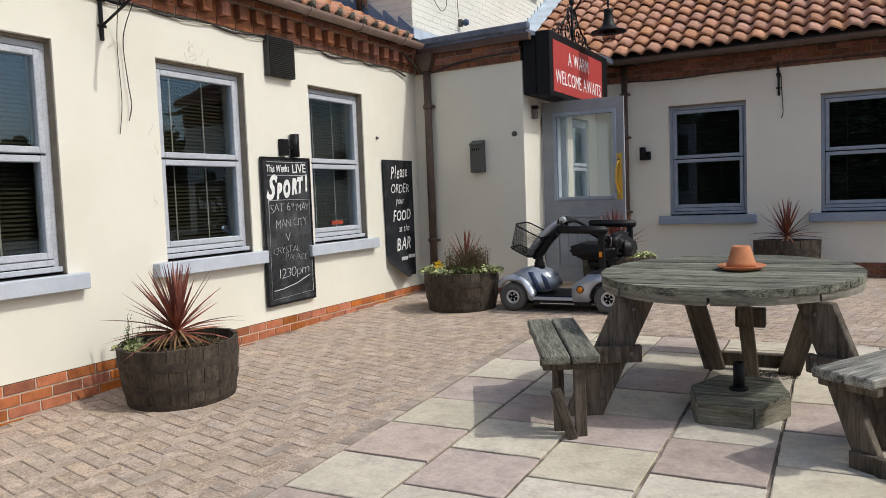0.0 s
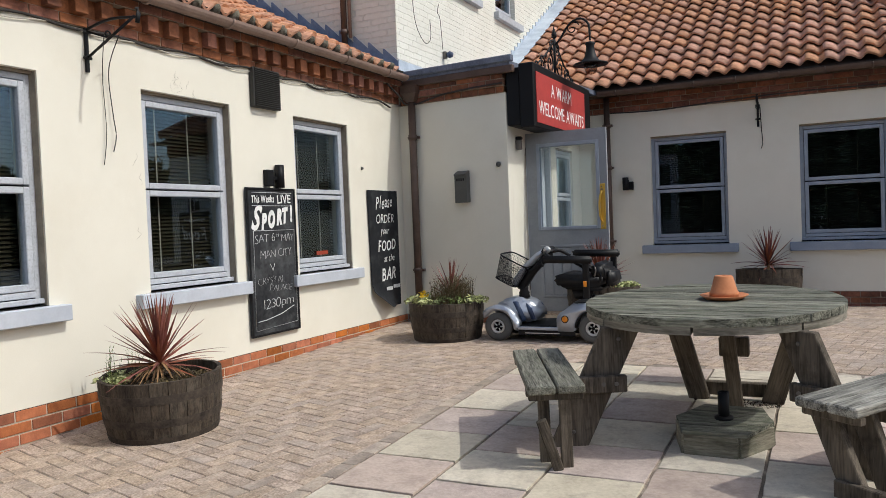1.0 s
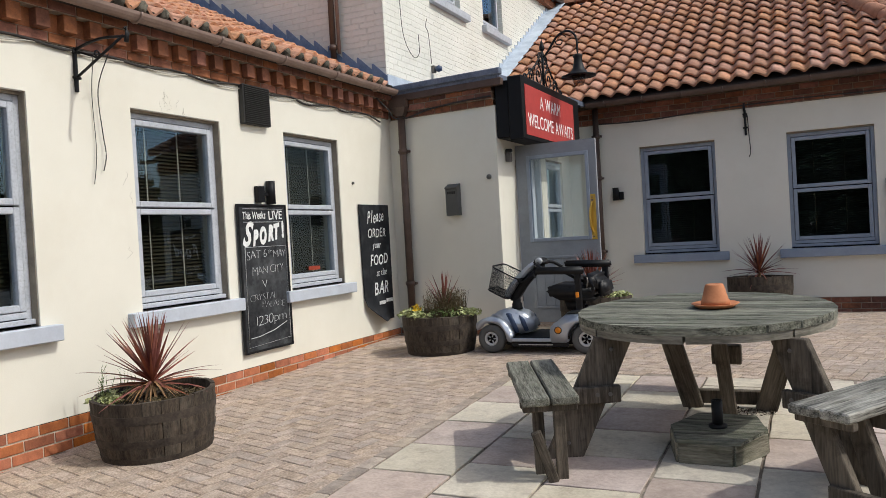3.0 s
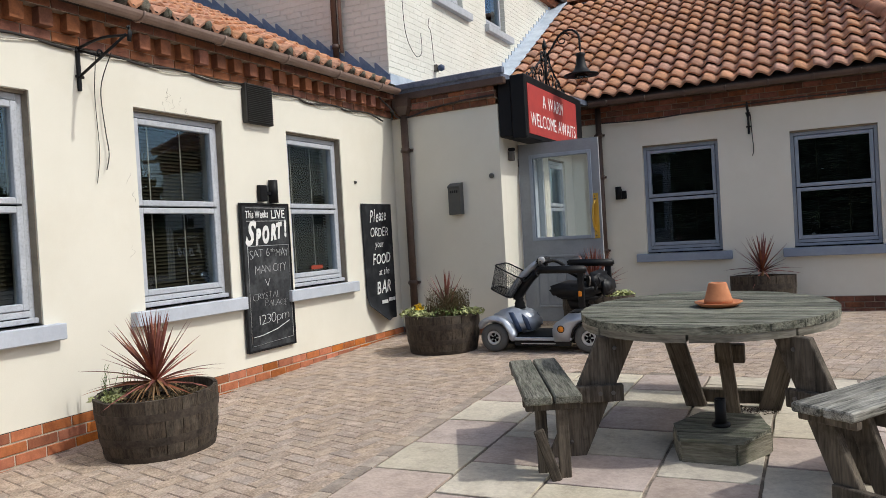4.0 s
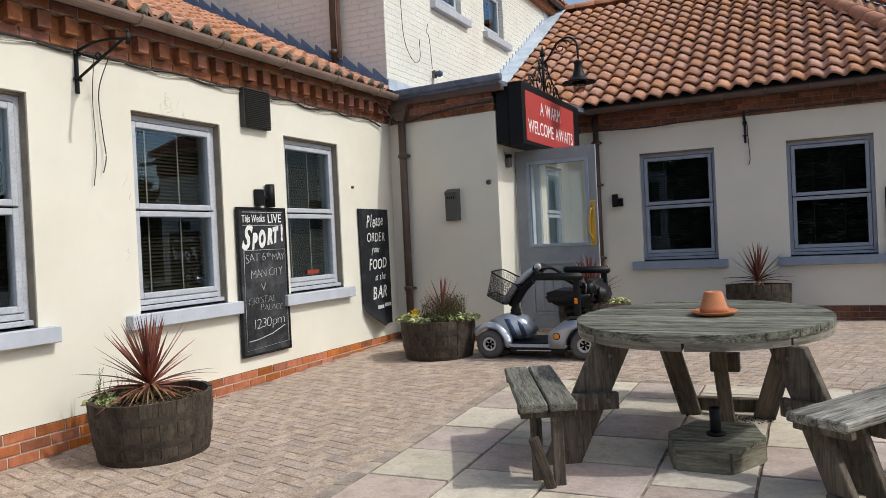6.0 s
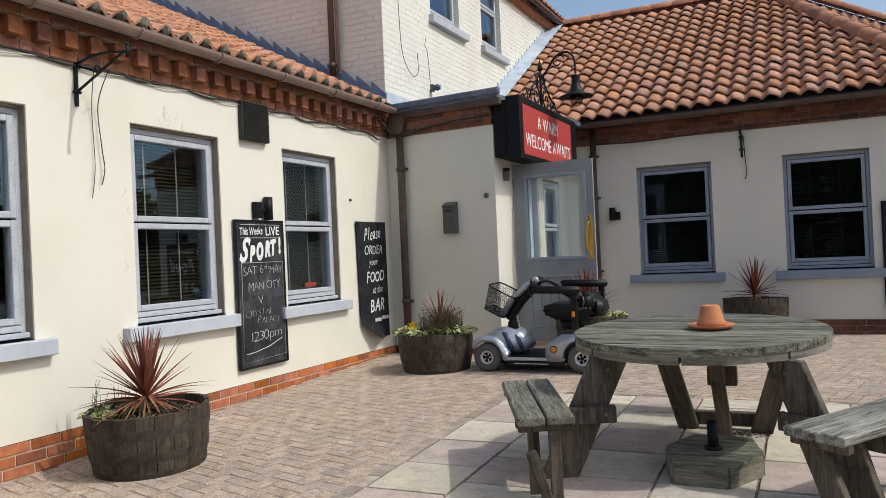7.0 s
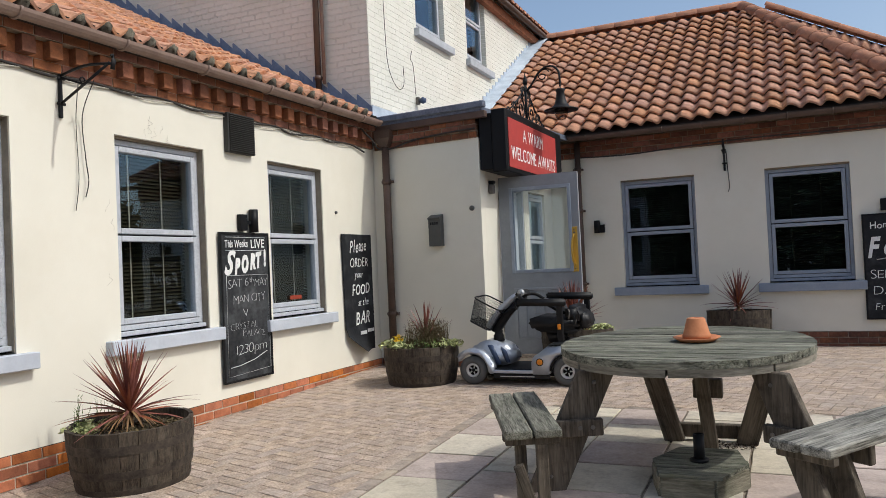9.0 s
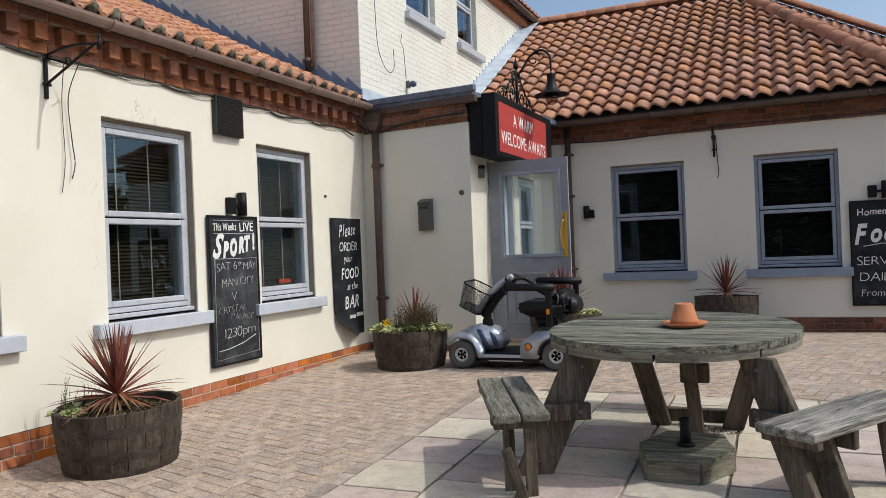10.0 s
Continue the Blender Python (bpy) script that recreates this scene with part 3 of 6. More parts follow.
# hip end and back slopes close the roof
roof_e = thing("roof_hip_end", "orange clay tiled hip end and back slope", "roof", kind="structure")
bm = bmesh.new()
c0, c1, c2 = (RIDGE_X + HIP, EAVE_Y, EAVE_Z), (RIDGE_X + HIP, EAVE_Y + 2 * RUN, EAVE_Z), (RIDGE_X, EAVE_Y + RUN, EAVE_Z + RISE)
c3, c4 = (0.0, EAVE_Y + RUN, EAVE_Z + RISE), (0.0, EAVE_Y + 2 * RUN, EAVE_Z)
v = [bm.verts.new(c) for c in (c0, c1, c2, c3, c4)]
bm.faces.new((v[0], v[1], v[2]))
bm.faces.new((v[1], v[4], v[3], v[2]))
part("slope", bm, M_TILE_W, roof_e)


def ridge_line(parent, a, b, r=0.13, step=0.42):
    a, b = Vector(a), Vector(b)
    n = max(1, round((b - a).length / step))
    d = (b - a).normalized()
    q = d.to_track_quat("Y", "Z").to_matrix().to_4x4()
    ln = (b - a).length / n
    bm = bmesh.new()
    seg = 8
    ra, rb = [], []
    for k in range(seg + 1):
        t = math.pi * (k / seg) * 1.15 - math.pi * 0.075
        ra.append(bm.verts.new((r * math.cos(t), 0, r * 0.8 * math.sin(t))))
        rb.append(bm.verts.new((r * 0.94 * math.cos(t), ln * 1.04, r * 0.75 * math.sin(t))))
    for k in range(seg):
        f = bm.faces.new((ra[k], ra[k + 1], rb[k + 1], rb[k]))
        f.smooth = True
    bm.faces.new(ra)
    me = to_mesh("ridge_tile", bm)
    me.materials.append(M_RIDGE)
    for k in range(n):
        part("ridge_tile", me, M_RIDGE, parent, "", Matrix.Translation(a + d * ln * k) @ q)


top = EAVE_Z + RISE
ridges = thing("ridge_tiles", "half-round clay ridge and hip tiles", "ridge tiles", kind="structure")
ridge_line(ridges, (RIDGE_X, EAVE_Y + RUN, top + 0.06), (0.05, EAVE_Y + RUN, top + 0.06))
ridge_line(ridges, (RIDGE_X + HIP, EAVE_Y, EAVE_Z + 0.08), (RIDGE_X, EAVE_Y + RUN, top + 0.06), 0.14)
# another tiled roof behind the hip
m_far = slope_frame((3.6, 18.1, 5.35), (1, 0, -0.52), (0.312, 0.75, 0.6))
roof_f = tiled_roof("roof_far", "orange clay pantile roof of a wing behind", m_far, 7.0, 2.5, lambda x, y: True, lambda i, j: False)
part("underlay", newbox(0, 7.0, 0, 2.5, -0.06, 0.0), M_FELT, roof_f)
fa, fb = m_far @ Vector((0, 2.5, 0.08)), m_far @ Vector((7.0, 2.5, 0.08))
ridge_line(ridges, fb, fa, 0.14)
# flat porch roof with a lead edge
bm = bmesh.new()
box(bm, 0.02, 1.56, 8.80, 11.5, 2.965, 3.03)
solid("roof_porch", bm, M_LEAD, "flat lead roof over the porch", "roof", "structure", PORCH_TOP)
solid("roof_porch_edge", newbox(0.12, 1.60, 8.77, 8.84, 3.02, 3.095, bevel=0.01), M_LEAD, "dark lead edge roll on the porch roof", "roof edge", "structure", PORCH_TOP)
solid("roof_porch_fascia", newbox(0.12, 1.60, 8.79, 8.86, 2.905, 2.985, bevel=0.008), M_GUTTER, "brown porch fascia board", "fascia", "structure", PORCH_TOP)
# stepped flashing where the west roof meets the main front
bm = bmesh.new()
steps = 24
for k in range(steps):
    x0 = 0.02 - k * 0.21
    zr = 3.115 + (0.13 - x0) * WS
    pts = [(x0, zr - 0.12), (x0, zr + 0.085), (x0 - 0.195, zr + 0.265), (x0 - 0.21, zr + 0.262), (x0 - 0.21, zr - 0.02)]
    out = 0.012 + 0.004 * (k % 2)
    a = [bm.verts.new((x, 9.026, z)) for x, z in pts]
    b = [bm.verts.new((x, 9.024 - out, z)) for x, z in pts]
    bm.faces.new(b)
    for i in range(5):
        bm.faces.new((a[i], a[(i + 1) % 5], b[(i + 1) % 5], b[i]))
solid("flashing_west", bm, M_LEAD_BLUE, "stepped lead flashing up the roof slope, sky reflection in its blue colour", "flashing")
# whitened flashing where the north roof meets the main side wall
bm = bmesh.new()
steps = 30
tp = math.tan(PITCH)
for k in range(-1, steps):
    y0 = EAVE_Y + k * RUN / steps
    y1 = y0 + RUN / steps
    zr = EAVE_Z + (y0 - EAVE_Y) * tp
    zr1 = EAVE_Z + (y1 - EAVE_Y) * tp
    pts = [(y0, zr + 0.02), (y1, zr1 + 0.02), (y1, zr1 + 0.17), (y0, zr + 0.24)]
    a = [bm.verts.new((0.004, y, z)) for y, z in pts]
    b = [bm.verts.new((0.014, y, z)) for y, z in pts]
    bm.faces.new(b)
    for i in range(4):
        bm.faces.new((a[i], a[(i + 1) % 4], b[(i + 1) % 4], b[i]))
    lo = [bm.verts.new((x, y, z)) for x, y, z in ((0.014, y0, zr + 0.15), (0.014, y1, zr1 + 0.15), (0.27, y1, zr1 + 0.115), (0.27, y0, zr + 0.115))]
    bm.faces.new(lo)
solid("flashing_north", bm, M_LEAD_WHITE, "pale whitened lead flashing with stepped edge", "flashing")
solid("flashing_corner", newbox(0.003, 0.02, 9.03, 10.6, 2.98, 3.28), M_LEAD_WHITE, "pale painted upstand behind the porch roof", "flashing")
# main building eave over the side wall and its roof
main = thing("roof_main", "dark tiled roof edge with brick eaves high above", "roof", kind="structure")
part("eaves_course", newbox(0.0, 0.10, 9.0, 24, 5.72, 5.86), M_BRICK_RED, main)
part("gutter", newtube([(0.2, 9.0, 5.92), (0.2, 24, 5.92)], 0.06), M_GUTTER, main)
bm = bmesh.new()
for k in range(64):
    box(bm, 0.10, 0.27, 9.0 + k * 0.235, 9.16 + k * 0.235, 5.98, 6.03)
tagged(part("eave_tiles", bm, M_RIDGE, main), kind="stuff")
bm = bmesh.new()
vs = [bm.verts.new(c) for c in ((0.26, 9.0, 6.0), (0.26, 24, 6.0), (-4.5, 24, 8.6), (-4.5, 9.0, 8.6))]
bm.faces.new(vs)
part("slope", bm, M_TILE_W, main)


# gutters and downpipes
def gutter(name, label, a, b, r, mat, brackets=6):
    g = thing(name, label, "gutter", kind="structure")
    a, b = Vector(a), Vector(b)
    d = (b - a).normalized()
    side = d.cross(Vector((0, 0, 1)))
    bm = bmesh.new()
    rows = []
    for p in (a, b):
        ring = []
        for rr in (r, r * 0.88):
            seq = range(9) if rr == r else range(8, -1, -1)
            for k in seq:
                t = math.pi + math.pi * k / 8
                ring.append(bm.verts.new(p + side * rr * math.cos(t) + Vector((0, 0, rr * math.sin(t)))))
        rows.append(ring)
    n = len(rows[0])
    for k in range(n):
        bm.faces.new((rows[0][k], rows[0][(k + 1) % n], rows[1][(k + 1) % n], rows[1][k]))
    part("channel", bm, mat, g)
    for i in range(brackets):
        p = a.lerp(b, (i + 0.5) / brackets)
        bm = bmesh.new()
        pts = [p + side * (r + 0.006) * math.cos(math.pi + math.pi * k / 8) + Vector((0, 0, (r + 0.006) * math.sin(math.pi + math.pi * k / 8))) for k in range(9)]
        tube(bm, pts, 0.010, 6)
        part("bracket", bm, mat, g)
    return g


gutter("gutter_west", "brown plastic gutter on the sunny side, in the paler copy", (0.185, 1.0, 3.03), (0.185, 8.86, 3.03), 0.062, M_GUTTER_PALE, 9)
gutter("gutter_north", "brown plastic gutter in shade, in the darker copy", (1.85, 11.40, 2.985), (6.5, 11.40, 2.985), 0.06, M_GUTTER, 9)


def downpipe(name, label, x, y, z0, z1, hopper, clips, mat, r=0.04):
    d = thing(name, label, "downpipe", Matrix.Translation((x, y, 0)), kind="structure")
    part("pipe", newtube([(0, 0, z0), (0, 0, z1)], r, 12), mat, d)
    for z in clips:
        bm = bmesh.new()
        lathe(bm, [(r + 0.008, z - 0.03), (r + 0.008, z + 0.03)], 12)
        box(bm, -r - 0.03, r + 0.03, 0.01, 0.05, z - 0.015, z + 0.015)
        part("clip", bm, mat, d)
    if hopper:
        bm = bmesh.new()
        for za, zb, ra, rb in ((z1, z1 + 0.10, 0.05, 0.1), (z1 + 0.10, z1 + 0.2, 0.105, 0.105)):
            q = [[bm.verts.new((sx * rr, sy * rr * 0.7 - 0.01, z)) for sx, sy in ((-1, -1), (1, -1), (1, 1), (-1, 1))] for z, rr in ((za, ra), (zb, rb))]
            for k in range(4):
                bm.faces.new((q[0][k], q[0][(k + 1) % 4], q[1][(k + 1) % 4], q[1][k]))
            bm.faces.new(q[0])
            bm.faces.new(q[1])
        part("hopper", bm, mat, d)
    return d


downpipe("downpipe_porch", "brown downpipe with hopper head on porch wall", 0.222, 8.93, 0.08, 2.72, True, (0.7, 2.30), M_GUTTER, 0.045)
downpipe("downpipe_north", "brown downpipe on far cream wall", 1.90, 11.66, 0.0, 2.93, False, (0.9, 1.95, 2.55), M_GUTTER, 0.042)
dp = downpipe("downpipe_upper", "pair of brown pipes on upper front wall", -0.70, 8.95, 3.52, 6.5, False, (3.70, 5.4), M_GUTTER, 0.038)
part("pipe", newtube([(0.075, 0.02, 3.62), (0.075, 0.02, 6.5)], 0.022, 10), M_GUTTER_PALE, dp)


# ---- windows ----
def window(name, label, frame_m, u0, u1, z0, z1, mat, blind, recess=0.075, sash_split=0.495):
    w = thing(name, label, "window", frame_m, kind="structure")
    t, d = 0.045, recess
    fb, rail = z0 + 0.016, z0 + 0.055
    # black boxes set into the frame gaps imitate the shadow inside them
    part("black_gap", newbox(u0, u1, d + 0.02, d + 0.1, z0 + 0.002, fb), M_BLACK, w)
    bm = bmesh.new()
    box(bm, u0, u0 + t, d, d + 0.09, fb, z1 - 0.02, 0.004)
    box(bm, u1 - t, u1, d, d + 0.09, fb, z1 - 0.02, 0.004)
    box(bm, u0 + t, u1 - t, d, d + 0.09, z1 - 0.02 - t, z1 - 0.02, 0.004)
    box(bm, u0 + t, u1 - t, d - 0.012, d + 0.09, rail + 0.004, rail + t, 0.004)
    box(bm, u0 + 0.004, u1 - 0.004, d - 0.04, d - 0.001, fb, rail - 0.003, 0.004)
    part("window_frame", bm, mat, w)
    part("rail_gap", newbox(u0 + t, u1 - t, d + 0.004, d + 0.09, rail - 0.006, rail + 0.004), M_BLACK, w)
    part("head_trim", newbox(u0, u1, d - 0.03, d + 0.09, z1 - 0.02, z1), M_REVEAL, w)
    # thin brown linings: sealant, plus the shade of the reveal put into colour
    if mat is M_FRAME and u0 < 9:
        for a in ((u0 + 0.001, u0 + 0.005), (u1 - 0.005, u1 - 0.001)):
            part("reveal_seal", newbox(a[0], a[1], 0.012, d, z0 + 0.005, z1 - 0.001), M_REVEAL, w)
    part("gap_backing", newbox(u0 + t, u1 - t, d + 0.052, d + 0.056, (rail + z1) / 2 - 0.06, (rail + z1) / 2 + 0.04), M_BLACK, w)
    mid = rail + (z1 - rail) * sash_split
    for lo, hi in ((rail + t + 0.006, mid - 0.007), (mid + 0.007, z1 - 0.027 - t)):
        s = 0.045
        a, b = u0 + t + 0.006, u1 - t - 0.006
        bm = bmesh.new()
        box(bm, a, a + s, d - 0.015, d + 0.05, lo, hi, 0.005)
        box(bm, b - s, b, d - 0.015, d + 0.05, lo, hi, 0.005)
        box(bm, a + s, b - s, d - 0.015, d + 0.05, lo, lo + s, 0.005)
        box(bm, a + s, b - s, d - 0.015, d + 0.05, hi - s, hi, 0.005)
        sash = part("sash", bm, mat, w)
        g = part("pane", newbox(a + s, b - s, d + 0.016, d + 0.022, lo + s, hi - s), M_GLASS, sash)
        g.visible_shadow = False
    if blind:
        bl = thing("venetian_blind", "venetian blind with paler tapes behind glass", "blind", frame_m, group="window blinds")
        # far windows: near-black slats and brown tapes imitate blinds in shade
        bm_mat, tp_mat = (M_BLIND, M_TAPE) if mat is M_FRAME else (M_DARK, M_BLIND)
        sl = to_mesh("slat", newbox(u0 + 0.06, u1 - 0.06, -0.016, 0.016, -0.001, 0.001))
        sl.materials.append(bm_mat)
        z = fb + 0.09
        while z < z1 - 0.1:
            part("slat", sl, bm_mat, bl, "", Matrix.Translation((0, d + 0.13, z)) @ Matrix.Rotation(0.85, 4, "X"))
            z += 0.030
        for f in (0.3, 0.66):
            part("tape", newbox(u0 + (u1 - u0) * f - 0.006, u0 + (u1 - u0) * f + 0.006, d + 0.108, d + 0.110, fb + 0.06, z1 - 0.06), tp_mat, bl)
    return w


def sill(name, label, frame_m, u0, u1, z0, z1, out, mat):
    bm = newbox(u0, u1, -out, 0.07, z0, z1, bevel=0.006)
    return solid(name, bm, mat, label, "window sill", "structure", frame_m)


for k, (a, b) in enumerate(W_WIN):
    window(f"window_{k + 1}", "pale grey-blue two-sash window with peeling paint", WEST, a, b, OPEN_B, HEAD, M_FRAME, True)
    sill(f"window_sill_{k + 1}", "pale blue painted stone sill", WEST, a - 0.145, b + 0.12, 0.69, OPEN_B, 0.075, M_SILL)
# far windows and sills take the darkened paint that imitates shade
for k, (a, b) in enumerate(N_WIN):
    window(f"window_{k + 4}", "grey-blue two-sash window, paint darkened for shade, dark room behind", NORTH, a, b, OPEN_B + 0.03, HEAD - 0.015, M_FRAME_B, k < 2)
    sill(f"window_sill_{k + 4}", "blue painted stone sill, colour darkened for shade", NORTH, a - 0.14, b + 0.12, 0.715, OPEN_B + 0.03, 0.075, M_SILL_B)
for k, (a, b) in enumerate(((10.42, 11.42), (12.32, 13.2))):
    window(f"window_{k + 7}", "white framed upstairs window", MSIDE, a, b, 4.6, 6.0, M_FRAME, False, 0.08)
    sill(f"window_sill_{k + 7}", "pale painted stone sill upstairs", MSIDE, a - 0.06, b + 0.2, 4.49, 4.6, 0.08, M_FRAME)
window("window_6", "white framed side window of the porch lobby", PSIDE, 10.62, 11.36, 0.86, 2.2, M_FRAME, False, 0.03)
sill("window_sill_6", "pale painted sill of the lobby window", PSIDE, 10.56, 11.42, 0.78, 0.86, 0.05, M_SILL)
# room shells behind the openings; their near-black colour stands in for missing light
solid("room_west", newbox(-1.9, -1.8, 1, 9.0, -0.1, 2.9), M_DARK, "inner wall of the bar room, near-black as unlit", "wall")
solid("room_west_end", newbox(-1.9, -0.29, 8.90, 8.98, -0.1, 2.9), M_DARK, "added end wall of the bar room, near-black as unlit", "wall")
solid("room_west_floor", newbox(-1.8, -0.3, 1, 9.0, 0.1, 0.2), M_DARK, "floor of the bar room, near-black as unlit", "floor")
solid("room_west_ceiling", newbox(-1.9, -0.26, 1, 9.0, 2.55, 2.6), M_DARK, "ceiling of the bar room, near-black as unlit", "ceiling")
solid("room_north", newbox(1.2, 6.2, 14.0, 14.1, 0, 2.9), M_DARK, "inner wall of the far room, near-black as unlit", "wall")
solid("room_north_floor", newbox(1.2, 6.2, 12.03, 14.0, 0.1, 0.2), M_DARK, "floor of the far room, near-black as unlit", "floor")
solid("room_north_ceiling", newbox(1.2, 6.2, 12.0, 14.1, 2.6, 2.65), M_DARK, "ceiling of the far room, near-black as unlit", "ceiling")
solid("room_upper", newbox(-1.4, -1.3, 9.5, 24, 3, 6.2), M_DARK, "near-black sheet for the unlit room behind the upstairs windows", "wall")
solid("room_porch", newbox(0.3, 0.35, 9.05, 11.7, 0, 2.9), M_DARK, "inner wall of the porch lobby, near-black as unlit", "wall")
solid("room_porch_floor", newbox(0.35, 1.44, 9.05, 11.7, 0.10, 0.15), M_ASPHALT, "lobby floor behind the doorway", "floor")
# plain unseen surroundings, mostly behind the camera, added to fill the window reflections
solid("opposite_building", newbox(15, 16, -10, 9.5, -0.3, 3.4), M_FARWALL, "plain brick building across the yard", "building", "structure")
bm = bmesh.new()
vs = [bm.verts.new(c) for c in ((14.6, -10.3, 3.4), (14.6, 9.8, 3.4), (18, 6, 5.4), (18, -6, 5.4), (16.2, -10.3, 3.4), (16.2, 9.8, 3.4))]
for f in ((0, 1, 2, 3), (0, 3, 4), (1, 5, 2), (3, 2, 5, 4), (0, 4, 5, 1)):
    bm.faces.new([vs[i] for i in f])
solid("opposite_roof", bm, M_RIDGE, "plain tiled roof across the yard", "roof")
wall("wall_north_east", Matrix.Translation((6.42, 0, 0)) @ WEST, 12.03, 20.9, -0.1, 3.0, 0.25, [], M_RENDER, "cream painted end wall of the far wing")
wall("wall_west_end", Matrix.Translation((0, 1.2, 0)), -7.0, -0.29, -0.3, 2.715, 0.25, [], M_RENDER, "cream painted end wall of the low wing")
bm = bmesh.new()
prof = [(3.65, 0.0), (9.6, 0.0), (9.6, 1.9), (3.65, 5.0)]
a = [bm.verts.new((x, 18.7, z)) for x, z in prof]
b = [bm.verts.new((x, 20.2, z)) for x, z in prof]
bm.faces.new(a)
bm.faces.new(b[::-1])
for k in range(4):
    bm.faces.new((a[k], a[(k + 1) % 4], b[(k + 1) % 4], b[k]))
solid("wall_far_wing", bm, M_RENDER, "cream wall under the roof behind", "wall")
bm = bmesh.new()
vs = [bm.verts.new(c) for c in ((0.0, 9.1, 6.0), (-4.5, 9.1, 8.6), (-9.0, 9.1, 6.0), (0.0, 9.2, 6.0), (-4.5, 9.2, 8.6), (-9.0, 9.2, 6.0))]
bm.faces.new(vs[:3])
bm.faces.new(vs[5:2:-1])
solid("wall_main_gable", bm, M_WHITE_Y, "cream painted brick gable of the upper storey", "wall")
bm = bmesh.new()
vs = [bm.verts.new(c) for c in ((-9.26, 9.0, 6.0), (-9.26, 24, 6.0), (-4.5, 24, 8.6), (-4.5, 9.0, 8.6))]
bm.faces.new(vs)
solid("roof_main_back", bm, M_TILE_W, "tiled back slope of the main roof", "roof")
# unseen block and roof, added so the west panes reflect something dark
solid("second_building", newbox(16, 17, 25.6, 70, -0.3, 9.5), M_FARWALL, "unseen dark brick block added to darken window reflections", "building", "structure")
bm = bmesh.new()
vs = [bm.verts.new(c) for c in ((15.6, 25.0, 9.5), (15.6, 70, 9.5), (17, 70, 11.0), (17, 28.0, 11.0), (18.4, 25.0, 9.5), (18.4, 70, 9.5))]
for f in ((0, 1, 2, 3), (0, 3, 4), (3, 2, 5, 4), (0, 4, 5, 1)):
    bm.faces.new([vs[i] for i in f])
solid("second_roof", bm, M_LEAD, "unseen slate roof of the added reflection block", "roof")
# a ragged row of trees behind the yard, one mass of leaves
rng = random.Random(6)
verts, faces = [], []
for k in range(26000):
    x = rng.uniform(-14, 22)
    top = 5.4 + 0.5 * math.sin(x * 0.9) + 0.4 * math.sin(x * 2.3 + 1)
    c = Vector((x, rng.uniform(-15, -12), -0.2 + top * rng.random() ** 0.8))
    rot = Euler((rng.uniform(-1.2, 1.2), rng.uniform(-1.2, 1.2), rng.uniform(0, 6.28))).to_matrix()
    q = len(verts)
    for dx, dz in ((-0.24, 0), (0, -0.14), (0.24, 0), (0, 0.14)):
        verts.append(tuple(c + rot @ Vector((dx, 0, dz))))
    faces.append((q, q + 1, q + 2, q + 3))
me = bpy.data.meshes.new("hedge")
me.from_pydata(verts, [], faces)
tagged(part("hedge", me, M_HEDGE), "dark ragged tree hedge behind the yard", "hedge", kind="stuff")


# a second, lower row of trees across the yard
verts, faces = [], []
for k in range(16000):
    y = rng.uniform(9, 62)
    top = 5.2 + 0.9 * math.sin(y * 0.45) + 0.6 * math.sin(y * 1.3 + 1)
    c = Vector((rng.uniform(30, 34), y, -0.2 + top * rng.random() ** 0.8))
    rot = Euler((rng.uniform(-1.2, 1.2), rng.uniform(-1.2, 1.2), rng.uniform(0, 6.28))).to_matrix()
    q = len(verts)
    for dx, dz in ((-0.36, 0), (0, -0.24), (0.36, 0), (0, 0.24)):
        verts.append(tuple(c + rot @ Vector((dx, 0, dz))))
    faces.append((q, q + 1, q + 2, q + 3))
me = bpy.data.meshes.new("hedge")
me.from_pydata(verts, [], faces)
tagged(part("hedge", me, M_HEDGE), "dark ragged trees across the yard", "hedge", kind="stuff")


